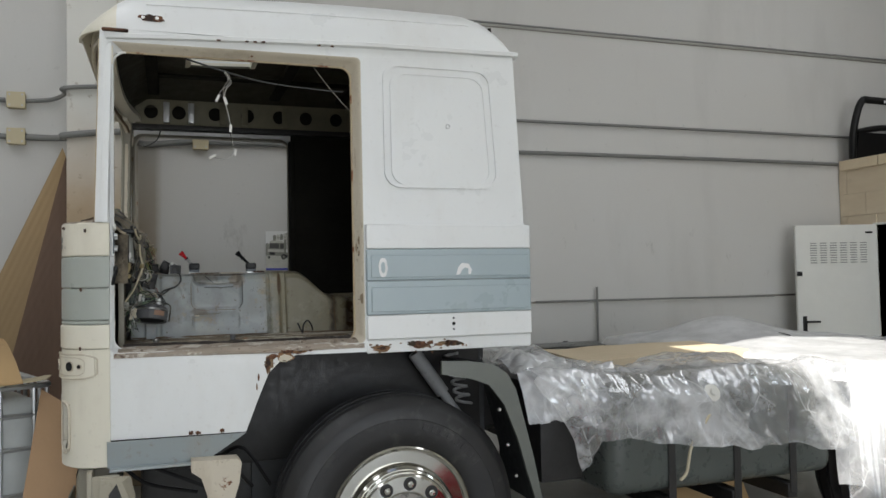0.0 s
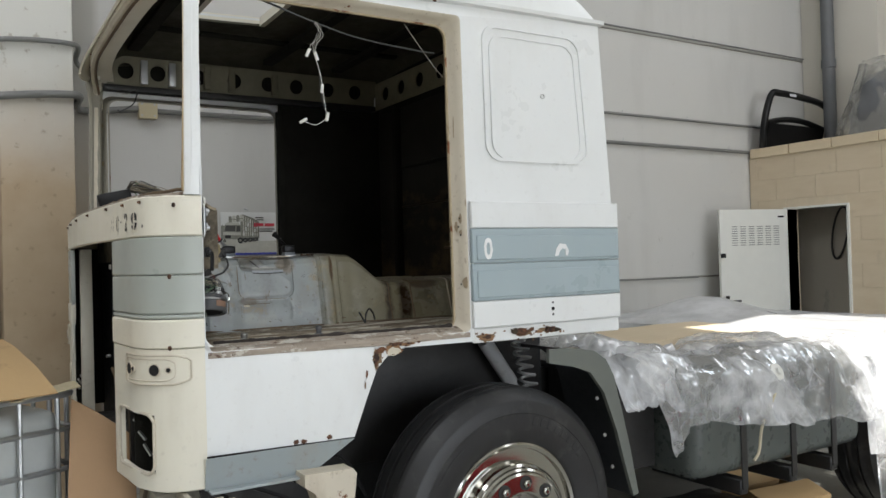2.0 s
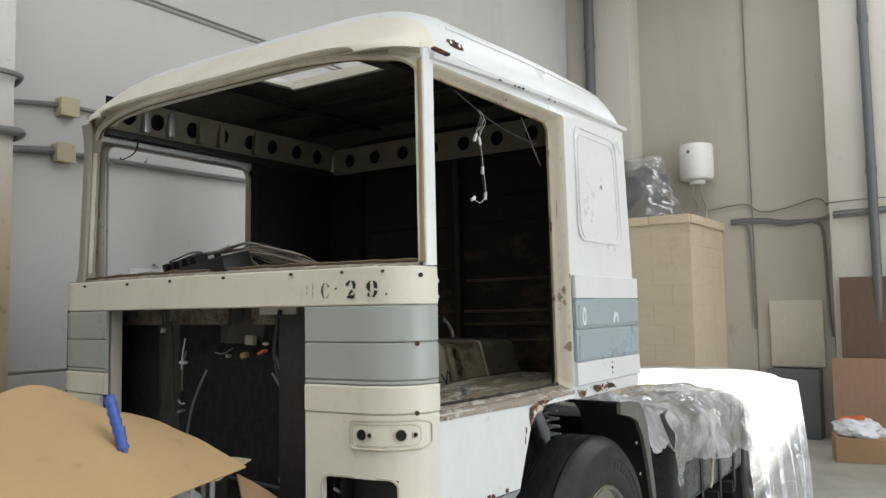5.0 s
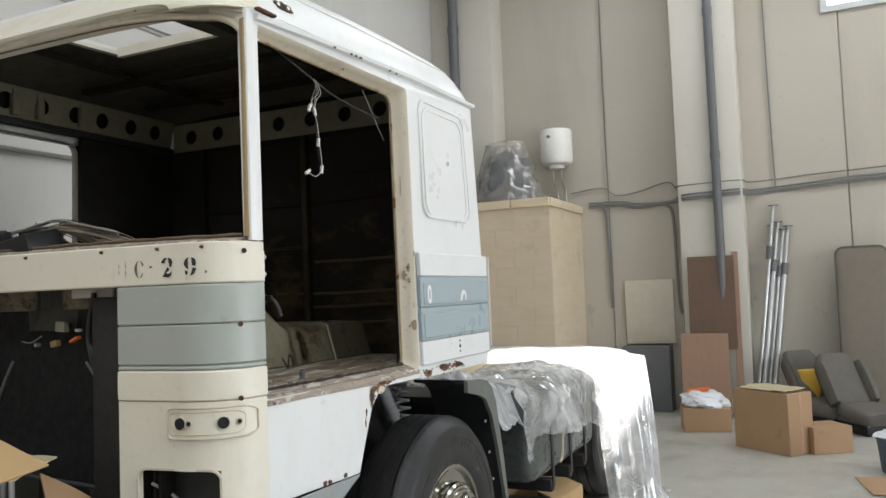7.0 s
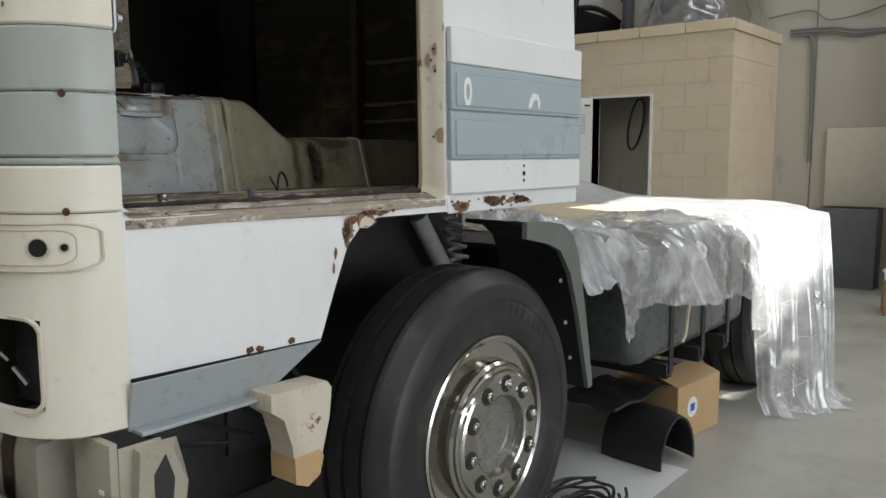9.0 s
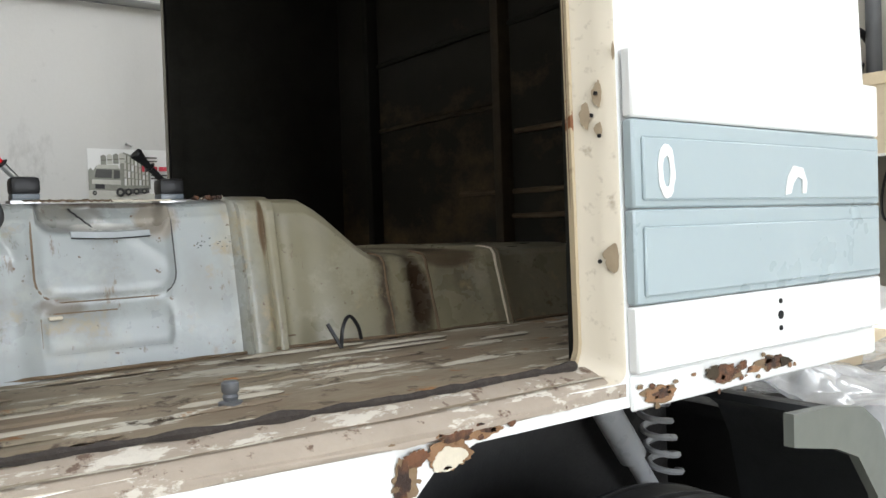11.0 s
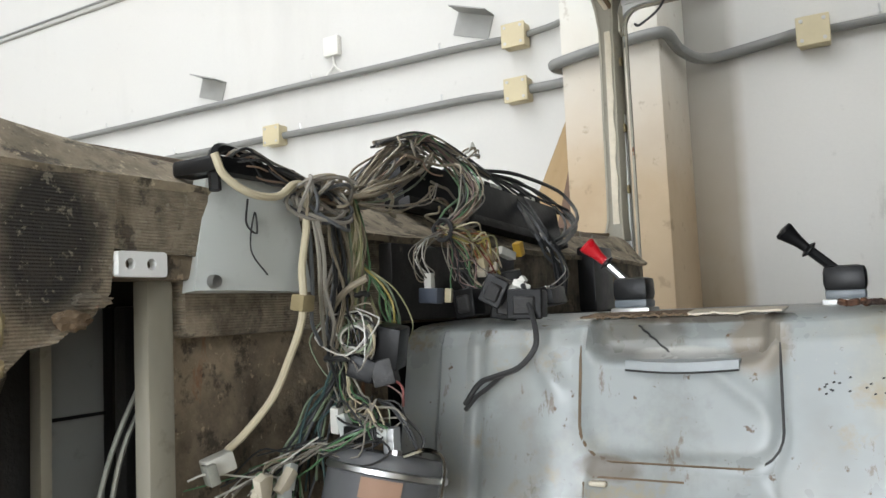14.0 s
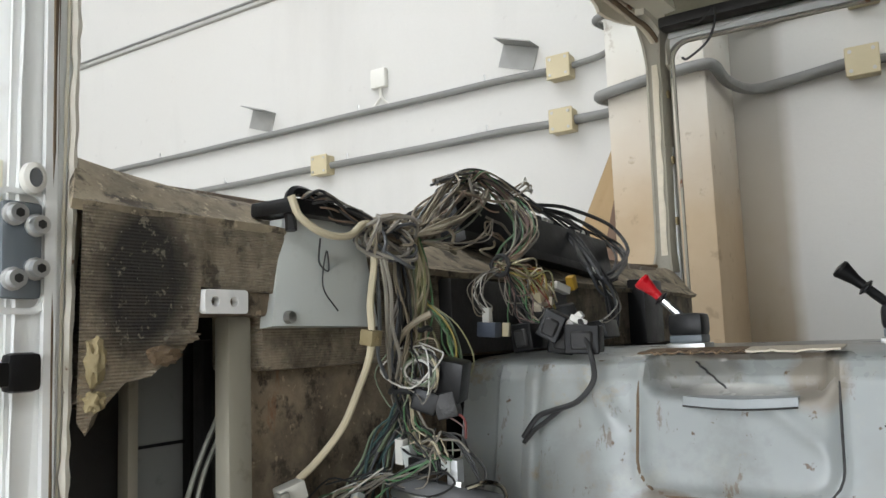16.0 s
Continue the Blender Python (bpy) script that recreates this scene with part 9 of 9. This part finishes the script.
for c_ in range(7):
    for r_ in range(4):
        a, t_ = 1.112 + c_ * 0.0205, 1 - 0.06 * c_
        z0 = 1.885 + r_ * 0.042 * t_
        shape("printed_drum", [(a, z0), (a + 0.016, z0), (a + 0.0165, z0 + 0.018 * t_), (a + 0.015, z0 + 0.036 * t_), (a + 0.001, z0 + 0.036 * t_)], "print_pale" if (r_ * 3 + c_) % 4 else "paper", 2)
        shape("printed_shade", [(a + 0.012, z0), (a + 0.018, z0), (a + 0.018, z0 + 0.036 * t_), (a + 0.0135, z0 + 0.036 * t_)], "print_olive", 3)
for c_ in range(4):
    a = 0.985 + 0.034 * c_
    shape("printed_drum", [(a, 1.992 + 0.003 * c_), (a + 0.030, 1.992 + 0.003 * c_), (a + 0.030, 2.036 + 0.004 * c_), (a + 0.015, 2.044 + 0.004 * c_), (a, 2.036 + 0.004 * c_)], "print_pale" if c_ % 2 else "print_mid", 2)
    shape("printed_shade", [(a, 2.012 + 0.003 * c_), (a + 0.030, 2.012 + 0.003 * c_), (a + 0.030, 2.017 + 0.003 * c_), (a, 2.017 + 0.003 * c_)], "print_olive", 3)
shape("printed_cab", [(0.93, 1.86), (1.09, 1.855), (1.095, 1.965), (1.07, 1.985), (0.96, 1.985), (0.935, 1.95)], "print_mid", 2)
shape("printed_roof", [(0.955, 1.972), (1.085, 1.972), (1.075, 1.992), (0.97, 1.992)], "print_pale", 3)
shape("printed_screen", [(0.948, 1.925), (1.04, 1.922), (1.045, 1.966), (0.958, 1.968)], "print_grey", 3)
shape("printed_screen", [(1.052, 1.918), (1.086, 1.922), (1.088, 1.962), (1.055, 1.965)], "print_grey", 3)
shape("printed_band", [(0.932, 1.892), (1.09, 1.888), (1.09, 1.912), (0.935, 1.916)], "print_pale", 3)
shape("printed_grille", [(0.95, 1.868), (1.0, 1.866), (1.0, 1.89), (0.95, 1.892)], "ink", 4)
shape("printed_bumper", [(0.93, 1.838), (1.065, 1.836), (1.065, 1.856), (0.93, 1.86)], "print_pale", 4)
shape("printed_underside", [(1.06, 1.835), (1.25, 1.845), (1.25, 1.872), (1.06, 1.862)], "print_grey", 3)
for x, z, r_ in ((1.085, 1.848, 0.024), (1.13, 1.85, 0.019), (1.175, 1.853, 0.017), (1.22, 1.855, 0.015), (0.945, 1.845, 0.012)):
    shape("printed_wheel", circle(x, z, r_, 16), "ink", 5)
    shape("printed_wheel_hub", circle(x, z, r_ * 0.45, 12), "print_mid", 6)
for x0, x1, z0, z1, m_ in ((1.225, 1.30, 2.028, 2.036, "print_grey"), (1.235, 1.30, 2.010, 2.017, "print_grey"), (1.212, 1.226, 1.958, 1.988, "print_red"), (1.232, 1.246, 1.958, 1.988, "print_red"), (1.252, 1.30, 1.962, 1.985, "print_red"), (1.31, 1.40, 1.962, 1.985, "print_red"), (1.262, 1.40, 1.935, 1.943, "print_grey"), (1.262, 1.38, 1.918, 1.926, "print_grey")):
    shape("printed_bar", [(x0, z0), (x1, z0), (x1, z1), (x0, z1)], m_, 5)
shape("printed_bar", [(0.915, 1.73), (1.42, 1.73), (1.42, 1.73 + 0.018), (0.915, 1.73 + 0.018)], "print_blue", 2)
thing("wall_hook", tube([(1.08, YN, 2.11), (1.08, YN - 0.03, 2.11), (1.10, YN - 0.03, 2.10)], 0.008, 6), M["steel"], "small metal hook in the wall", "hook")

# ---- by the end wall ----
_, bmx = carton("carton", (6.03, 2.47), -38, 0.34, 0.68, 0.60, M["card"], "large brown cardboard box with tape down its side")
thing("packing_paper", thicken(sheet(16, 12, lambda u, v: bmx @ Vector((lerp(0.02, 0.32, u), lerp(0.04, 0.62, v), 0.612 + 0.03 * abs(nz(u, v, 1, 3)) + 0.02 * u))), 0.003), M["jbox"], "crumpled packing paper on the box", "paper")
carton("carton", (6.18, 2.26), -57, 0.41, 0.35, 0.26, M["card"], "small closed cardboard box", tape=False)
carton("carton", (7.12, 3.62), -76, 0.52, 0.4, 0.27, M["card"], "open cardboard box stuffed with bags", tape=False)
thing("carrier_bag", crumpled(7.38, 3.42, 0.33, 0.2, 0.24, 0.12, 3.0), M["bag"], "crumpled white carrier bag with print", "bag")
thing("plastic_scrap", thicken(sheet(6, 4, lambda u, v: (lerp(7.28, 7.43, v), lerp(3.6, 3.35, u), 0.43 + 0.03 * u + 0.02 * v)), 0.01), M["orange"], "bright orange plastic strip on the bags", "plastic")
# boards leaning on the column
def leaning(name, x, y0, y1, z0, z1, tilt, mat, label, cat="board", t=0.018):
    bm = box(-t, 0, y0, y1, z0, z1, 0.003, seg=1)
    return thing(name, placed(Matrix.Translation((x, 0, 0)) @ pose(0, 0, 0, 0, tilt, 0), bm), mat, label, cat)


leaning("brown_board", 8.20, 3.09, 3.66, 0.86, 2.055, 4, M["brownboard"], "dark brown board leaning upright on the column")
leaning("tan_board", 8.14, 3.19, 3.77, 0.0, 1.07, 2.5, M["tanboard"], "tan hardboard leaning below a brown board")
leaning("tan_board", 8.24, 3.04, 3.12, 0.0, 2.10, 4, M["tanboard"], "narrow board edge leaning on the column")
leaning("brown_support", 8.17, 3.24, 3.64, 0.0, 0.88, 3.0, M["brownboard"], "dark board behind a tan one")
thing("wall_hatch", box(X1 - 0.06, X1, 3.93, 4.59, 0.9, 1.78, 0.01), M["jbox2"], "pale square cover panel on the wall", "panel")
thing("low_cabinet", box(X1 - 0.3, X1 - 0.01, 3.98, 4.62, 0.0, 0.88, 0.01), M["pipe"], "dull grey-blue low cabinet by the wall", "cabinet")
thing("sack", crumpled(8.2, 4.66, 0.16, 0.2, 0.22, 0.3, 9.0), M["bag"], "white sack on the floor by the wall", "sack")
# bundle of props leaning on the wall
for k, (y0, y1, zt, r) in enumerate(((2.92, 2.60, 2.68, 0.03), (2.86, 2.56, 2.46, 0.03), (2.80, 2.50, 2.36, 0.028), (2.73, 2.44, 2.40, 0.03), (2.84, 2.63, 2.42, 0.02))):
    pr = empty("steel_prop", (8.35, y0, 0), "tall galvanised steel prop leaning on the wall", "prop", "steel props")
    a, b = Vector((8.30 - 0.04 * (k % 2), y0, 0)), Vector((8.78, y1, zt))
    part("outer_tube", tube([a, lerp(a, b, 0.78)], r, 10, smooth=False), M["galv"] if k % 2 else M["steel"], pr)
    part("inner_tube", tube([lerp(a, b, 0.76), b], r * 0.75, 10, smooth=False), M["galv"], pr)
    part("collar", tube([lerp(a, b, 0.74), lerp(a, b, 0.80)], r * 1.5, 10, smooth=False), M["pipe"], pr)
    part("end_plate", box(b.x - 0.06, b.x + 0.05, b.y - 0.06, b.y + 0.06, b.z, b.z + 0.008, 0.002), M["pipe"], pr)
# bunk mattress leaning on the wall
mt = bmesh.new()
outl = rrect(1.36, 1.92, 0.004, 2.08, 0.10, 6)
ringsm = [[(8.58 + 0.10 + w + (2.08 - z) * -0.06, lerp(1.64, y, g), lerp(0.6, z, g) if z > 0.6 else z) for y, z in outl] for w, g in ((0.0, 0.96), (-0.012, 0.99), (-0.04, 1.0), (-0.09, 1.0), (-0.118, 0.99), (-0.13, 0.96))]
mat_ob = thing("mattress", loft(ringsm, mt), M["mattress"], "taupe cloth bunk mattress stood on end against the wall", "mattress")
pipe_pts = [(8.58 - 0.018 + (2.08 - z) * -0.06, y, z) for y, z in rrect(1.355, 1.925, 0.01, 2.085, 0.10, 6)]
part("piping", tube(pipe_pts + [pipe_pts[0]], 0.008, 6, per=1), M["fabric"], mat_ob)
leaning("dark_panel", 8.66, 1.18, 1.36, 0.0, 2.05, 2, M["bluegrey"], "dark panel standing behind the mattress", "panel", 0.03)
stand = empty("sign_post", (8.5, 1.16, 0), "white post with a dark top", "post")
part("post", tube([(8.5, 1.16, 0), (8.5, 1.16, 1.55)], 0.022, 10, smooth=False), M["whiteplastic"], stand)
part("post_top", tube([(8.5, 1.18, 1.5), (8.5, 1.18, 2.2)], 0.03, 10, smooth=False), M["pipe"], stand)
thing("notice_board", box(X1 - 0.03, X1 + 0.001, 0.90, 1.20, 1.6, 2.16, 0.006), M["bluegrey"], "dark blue-grey notice board", "board")
nb = empty("paper_notice", (X1 - 0.1, 0.7, 1.7), "yellowish paper chart with small pictures", "notice")
part("sheet", box(X1 - 0.006, X1 + 0.001, 0.50, 0.88, 1.55, 2.21), M["jbox"], nb)
for k in range(3):
    part("printed_bar", box(X1 - 0.009, X1 - 0.006, 0.55, 0.83, 1.63 + 0.2 * k, 1.75 + 0.2 * k), M["print_grey"], nb)
thing("yellow_case", box(8.1, 8.35, 2.18, 2.45, 0.0, 0.62, 0.03), M["yellow"], "yellow plastic case on the floor", "case")


def lorry_seat(x, y, yaw, head=True, tilt=14.0):
    """A suspension seat facing -x."""
    m = Matrix.Translation((x, y, -0.16)) @ pose(0, 0, 0, 0, 0, yaw)
    s = empty("lorry_seat", (x, y, 0), "worn grey-brown cloth lorry seat standing on the floor", "seat", "seats by the wall")

    def cushion(name, w, d, t, mm, top=1.0):
        rings = []
        for u in np.linspace(0, 1, 9):
            sc = 1 - 0.22 * (2 * u - 1) ** 6
            k = lerp(1.0, top, u)
            rings.append([mm @ Vector((p * sc, q * sc * k, lerp(0, 1, u) * d)) for p, q in rrect(-t / 2, t / 2, -w / 2, w / 2, t * 0.42, 4)])
        return part(name, loft(rings), M["fabric"], s, smooth=60)

    cushion("seat_cushion", 0.52, 0.52, 0.16, m @ Matrix.Translation((0.22, 0, 0.40)) @ pose(0, 0, 0, 0, -96, 0))
    cushion("backrest", 0.52, 0.66, 0.15, m @ Matrix.Translation((0.24, 0, 0.40)) @ pose(0, 0, 0, 0, tilt, 0), 0.86)
    for sy_ in (-1, 1):
        cushion("side_bolster", 0.11, 0.5, 0.2, m @ Matrix.Translation((0.2, sy_ * 0.24, 0.46)) @ pose(0, 0, 0, 0, tilt, 0), 0.9)
    if head:
        cushion("headrest", 0.28, 0.17, 0.11, m @ Matrix.Translation((0.42, 0, 1.07)) @ pose(0, 0, 0, 0, tilt, 0))
        for sy_ in (-0.07, 0.07):
            part("headrest_post", tube([m @ Vector((0.40, sy_, 1.0)), m @ Vector((0.425, sy_, 1.1))], 0.008, 6, smooth=False), M["black"], s)
    part("base", box(-0.24, 0.22, -0.2, 0.2, 0.16, 0.30, 0.02, m=m), M["black"], s)
    part("slide_rail", box(-0.26, 0.26, -0.2, -0.17, 0.27, 0.31, 0.004, m=m), M["pipe"], s)
    part("slide_rail", box(-0.26, 0.26, 0.17, 0.2, 0.27, 0.31, 0.004, m=m), M["pipe"], s)
    part("lever", tube([m @ Vector((-0.1, -0.24, 0.30)), m @ Vector((-0.24, -0.25, 0.28))], 0.01, 6), M["black"], s)
    return s


lorry_seat(7.95, 2.08, 38, False, 30)
lorry_seat(7.55, 1.72, 34, False, 32)
# tub with rags
tub = empty("plastic_tub", (5.6, 1.57, 0), "dark grey plastic tub full of white rags", "tub")
tm = Matrix.Translation((5.6, 1.57, 0))
part("tub_body", lathe([(0.15, 0.0), (0.158, 0.01), (0.185, 0.29), (0.20, 0.295), (0.20, 0.31), (0.175, 0.31), (0.145, 0.03), (0.0001, 0.03)], tm, 32), M["bluegrey"], tub)
part("tub_handle", box(5.41, 5.44, 1.53, 1.61, 0.23, 0.26, 0.006), M["whiteplastic"], tub)
thing("rag", crumpled(5.6, 1.57, 0.29, 0.14, 0.14, 0.09, 14.0, rough=0.55), M["bag"], "white crumpled rags in a tub", "rag")
thing("cardboard_sheet", thicken(sheet(10, 6, lambda u, v: (lerp(4.7, 5.3, v), lerp(1.85, 1.0, u) + 0.1 * v, 0.012 + 0.015 * abs(nz(u, v, 1, 3)))), 0.005), M["card"], "flat piece of cardboard on the floor", "cardboard")

# red bottle crate
def bottle_crate(corner, ang, w=0.43, d=0.34, h=0.33):
    m = Matrix.Translation((*corner, 0)) @ pose(0, 0, 0, 0, 0, ang)
    c = empty("bottle_crate", (*corner, 0), "red plastic bottle crate with pale lettering bars", "crate")
    for x0, x1, y0, y1 in ((0, w, 0, 0.012), (0, w, d - 0.012, d), (0, 0.012, 0.012, d - 0.012), (w - 0.012, w, 0.012, d - 0.012)):
        part("side", box(x0, x1, y0, y1, 0, h, 0.004, seg=1, m=m), M["red"], c)
    part("bottom", box(0.012, w - 0.012, 0.012, d - 0.012, 0.004, 0.02, m=m), M["red"], c)
    part("rim", plate(rrect(-0.006, w + 0.006, -0.006, d + 0.006, 0.02, 4), [rrect(0.014, w - 0.014, 0.014, d - 0.014, 0.012, 4)], 0.022, lambda u, v, q: m @ Vector((u, v, h - 0.02 + q))), M["red"], c)
    for k in range(1, 5):
        part("divider", box(w * k / 5 - 0.004, w * k / 5 + 0.004, 0.012, d - 0.012, 0.02, h - 0.02 - 0.006 * (k % 2), 0.001, seg=1, m=m), M["red"], c)
    for k in range(1, 4):
        part("divider", box(0.012, w - 0.012, d * k / 4 - 0.004, d * k / 4 + 0.004, 0.02, h - 0.022, 0.001, seg=1, m=m), M["red"], c)
    for i in range(5):
        for j in range(4):
            part("bottle_socket", lathe([(0.040, h - 0.05), (0.042, h - 0.012), (0.037, h - 0.010), (0.034, h - 0.05)], m @ Matrix.Translation((w * (i + 0.5) / 5, d * (j + 0.5) / 4, 0)), 14, closed=True), M["red"], c)
    for k in range(9):
        a_, hh = w * 0.16 + k * w * 0.072, 0.030 + 0.006 * (k in (0, 4, 8))
        part("lettering_bar", box(a_, a_ + w * 0.044, -0.002, 0.002, h - 0.105, h - 0.105 + hh, m=m), M["palered"], c)
        a_ = d * 0.12 + k * d * 0.086
        part("lettering_bar", box(-0.002, 0.002, a_, a_ + d * 0.052, h - 0.105, h - 0.105 + hh, m=m), M["palered"], c)
    for z_ in (h - 0.115, h - 0.066):
        part("band_line", box(w * 0.12, w * 0.84, -0.0015, 0.002, z_, z_ + 0.003, m=m), M["palered"], c)
        part("band_line", box(-0.0015, 0.002, d * 0.08, d * 0.93, z_, z_ + 0.003, m=m), M["palered"], c)
    part("emblem", plate(rrect(d * 0.38, d * 0.62, h - 0.24, h - 0.135, 0.006, 3), [rrect(d * 0.38 + 0.005, d * 0.62 - 0.005, h - 0.235, h - 0.14, 0.004, 3)], 0.002, lambda u, v, q: m @ Vector((-q, u, v))), M["palered"], c)
    for a, b in ((0.17, 0.25),):
        part("emblem", plate(rrect(a, b, h - 0.22, h - 0.13, 0.006, 3), [rrect(a + 0.006, b - 0.006, h - 0.214, h - 0.136, 0.004, 3)], 0.002, lambda u, v, q: m @ Vector((u, -q, v))), M["palered"], c)
    return c


bottle_crate((1.717, 2.221), -52.5, 0.367, 0.466, 0.33)

# under the lorry
open_box, obm = carton("carton", (2.79, 3.80), -6, 0.46, 0.36, 0.30, M["card2"], "open brown cardboard box with folded flaps", True, False)
part("label_disc", lathe([(0.055, 0), (0.055, 0.002)], obm @ Matrix.Translation((0.15, -0.001, 0.17)) @ AX_Y, 20), M["paper"], open_box)
part("label_mark", box(0.13, 0.17, -0.006, -0.003, 0.15, 0.19, m=obm), M["print_blue"], open_box)
def curl(u, v):
    """A stiff rubber flap bent over itself, standing on its edges."""
    a = radians(lerp(196, -22, u))
    r_ = 0.155 + 0.035 * v + 0.012 * nz(u, v, 1, 2)
    return (2.50 + r_ * math.cos(a) + 0.10 * v, lerp(3.70, 4.04, v) - 0.05 * u, max(0.012, 0.07 + 1.18 * r_ * math.sin(a) - 0.03 * v))


thing("rubber_mudflap", thicken(sheet(34, 8, curl), 0.012), M["flaprubber"], "curled black rubber mudflap lying on the floor", "mudflap")
thing("rubber_mudflap", thicken(sheet(24, 6, lambda u, v: (2.60 + 0.11 * math.cos(radians(lerp(170, 10, u))) + 0.06 * v, lerp(3.76, 3.98, v), max(0.012, 0.02 + 0.17 * math.sin(radians(lerp(170, 10, u)))))), 0.010), M["flaprubber"], "small bent black rubber flap beside a mudflap", "mudflap")
thing("rubber_mudflap", thicken(sheet(14, 8, lambda u, v: (lerp(2.20, 2.78, u), lerp(3.86, 4.2, v), 0.318 + 0.025 * nz(u, v, 2, 3) - 0.02 * u)), 0.012), M["flaprubber"], "flat black rubber piece on top of a mudflap", "mudflap")
thing("paper_sheet", thicken(sheet(8, 6, lambda u, v: (lerp(1.45, 2.5, u), lerp(3.62, 4.3, v), 0.006 + 0.004 * abs(nz(u, v, 1, 4)))), 0.002), M["paper"], "white paper sheet on the floor", "paper")
coil = empty("cable_coil", (1.6, 3.75, 0), "loose loops of black cable on the floor", "cable")
for k in range(7):
    r0 = 0.10 + 0.016 * k
    part("loop", tube([(1.77 + 0.03 * math.sin(k * 2.1) + r0 * math.cos(a + 0.4) * 1.25, 3.80 + 0.025 * math.cos(k * 1.7) + r0 * math.sin(a + 0.4) * 0.8, 0.012 + 0.010 * k + 0.018 * math.sin(2 * a + k) ** 2) for a in np.linspace(0, 6.28 if k < 5 else 5.2, 24)], 0.0075, 6, per=2), WIRES["black"], coil)
part("tail", tube([(1.85, 3.70, 0.02), (1.66, 3.62, 0.012), (1.40, 3.60, 0.012), (1.18, 3.66, 0.012)], 0.0075, 6), WIRES["black"], coil)

# ---- on top of the block room ----
ZT = HZ + 0.022
frame_ob = empty("vehicle_frame", (7.9, 7.0, ZT), "dark plastic vehicle front frame lying on the block room", "vehicle part")
fp = lambda u, v: (lerp(7.28, 8.62, u), lerp(7.12, 6.95, v), ZT + 0.015 + v * 0.72)
part("rail", tube([fp(0.05, 0), fp(0.0, 0.5), fp(0.03, 0.95), fp(0.15, 1.0), fp(0.5, 0.97), fp(0.8, 0.9), fp(0.95, 0.72), fp(1.0, 0.5), fp(1.0, 0.1)], 0.04, 10), M["black"], frame_ob)
part("rail", tube([fp(0.03, 0.52), fp(0.3, 0.6), fp(0.6, 0.58), fp(0.98, 0.45)], 0.035, 8), M["black"], frame_ob)
part("skirt", thicken(sheet(16, 6, lambda u, v: fp(0.04 + 0.94 * u, 0.02 + 0.5 * v)), 0.03), M["black"], frame_ob)
for k in range(4):
    part("slat", tube([fp(0.1, 0.1 + 0.1 * k), fp(0.5, 0.14 + 0.1 * k), fp(0.95, 0.08 + 0.1 * k)], 0.018, 6), M["black"], frame_ob)
part("label", box(7.60, 7.72, 6.90, 6.905, ZT + 0.70, ZT + 0.73, 0), M["bag"], frame_ob)
thing("wrapped_machine", crumpled(8.0, 6.0, ZT + 0.30, 0.26, 0.36, 0.5, 4.0, rough=0.3), M["pipe"], "dark machine part wrapped in dusty plastic", "machine part")


def wrap(u, v):
    a = 2 * math.pi * u
    z = lerp(0.98, 0.0, v)
    rr = 0.22 + 0.30 * v ** 1.3
    x, y = 8.0 + 0.85 * rr * math.cos(a), 5.98 + 1.25 * rr * math.sin(a)
    return (x + crumple(math.cos(a), math.sin(a), z, 0.05), y + crumple(math.sin(a), math.cos(a), z + 3, 0.05), ZT + z + 0.004 + 0.04 * nz(math.cos(a), math.sin(a), z, 3))


wb = sheet(64, 40, wrap)
film("plastic_sheet", wb, M["film_dark"], "dusty plastic sheet draped over a machine part")
film("plastic_sheet", thicken(sheet(20, 14, lambda u, v: (lerp(7.5, 8.5, u), lerp(5.25, 5.7, v), ZT + 0.02 + 0.07 * abs(nz(u, v, 5, 4)))), 0.003), M["film_dark"], "crumpled plastic sheet on the block room")
hb = empty("water_heater", (8.6, 5.43, 3.44), "white enamel water heater on the wall", "water heater")
hmx = Matrix.Translation((8.6, 5.43, 3.475))
part("tank", lathe([(0.0001, 0.0), (0.15, 0.0), (0.215, 0.02), (0.235, 0.06), (0.235, 0.47), (0.215, 0.51), (0.15, 0.53), (0.0001, 0.53)], hmx, 36), M["enamel"], hb)
part("base_cap", lathe([(0.09, -0.05), (0.11, -0.045), (0.115, 0.005), (0.0001, 0.005)], hmx, 24), M["enamel"], hb)
part("dial", lathe([(0.025, 0), (0.025, 0.012), (0.0001, 0.012)], Matrix.Translation((8.37, 5.47, 3.865)) @ pose(0, 0, 0, 0, -90, 0), 16), M["conduit"], hb)
for dy in (-0.06, 0.06):
    part("water_pipe", tube([(8.6, 5.43 + dy, 3.475), (8.6, 5.43 + dy, 3.25), (8.75, 5.43 + dy, 3.15), (8.8, 5.43 + dy, 2.9)], 0.012, 8), M["steel"], hb)
part("mount", box(8.7, X1, 5.27, 5.59, 3.79, 3.84, 0.004), M["galv"], hb)
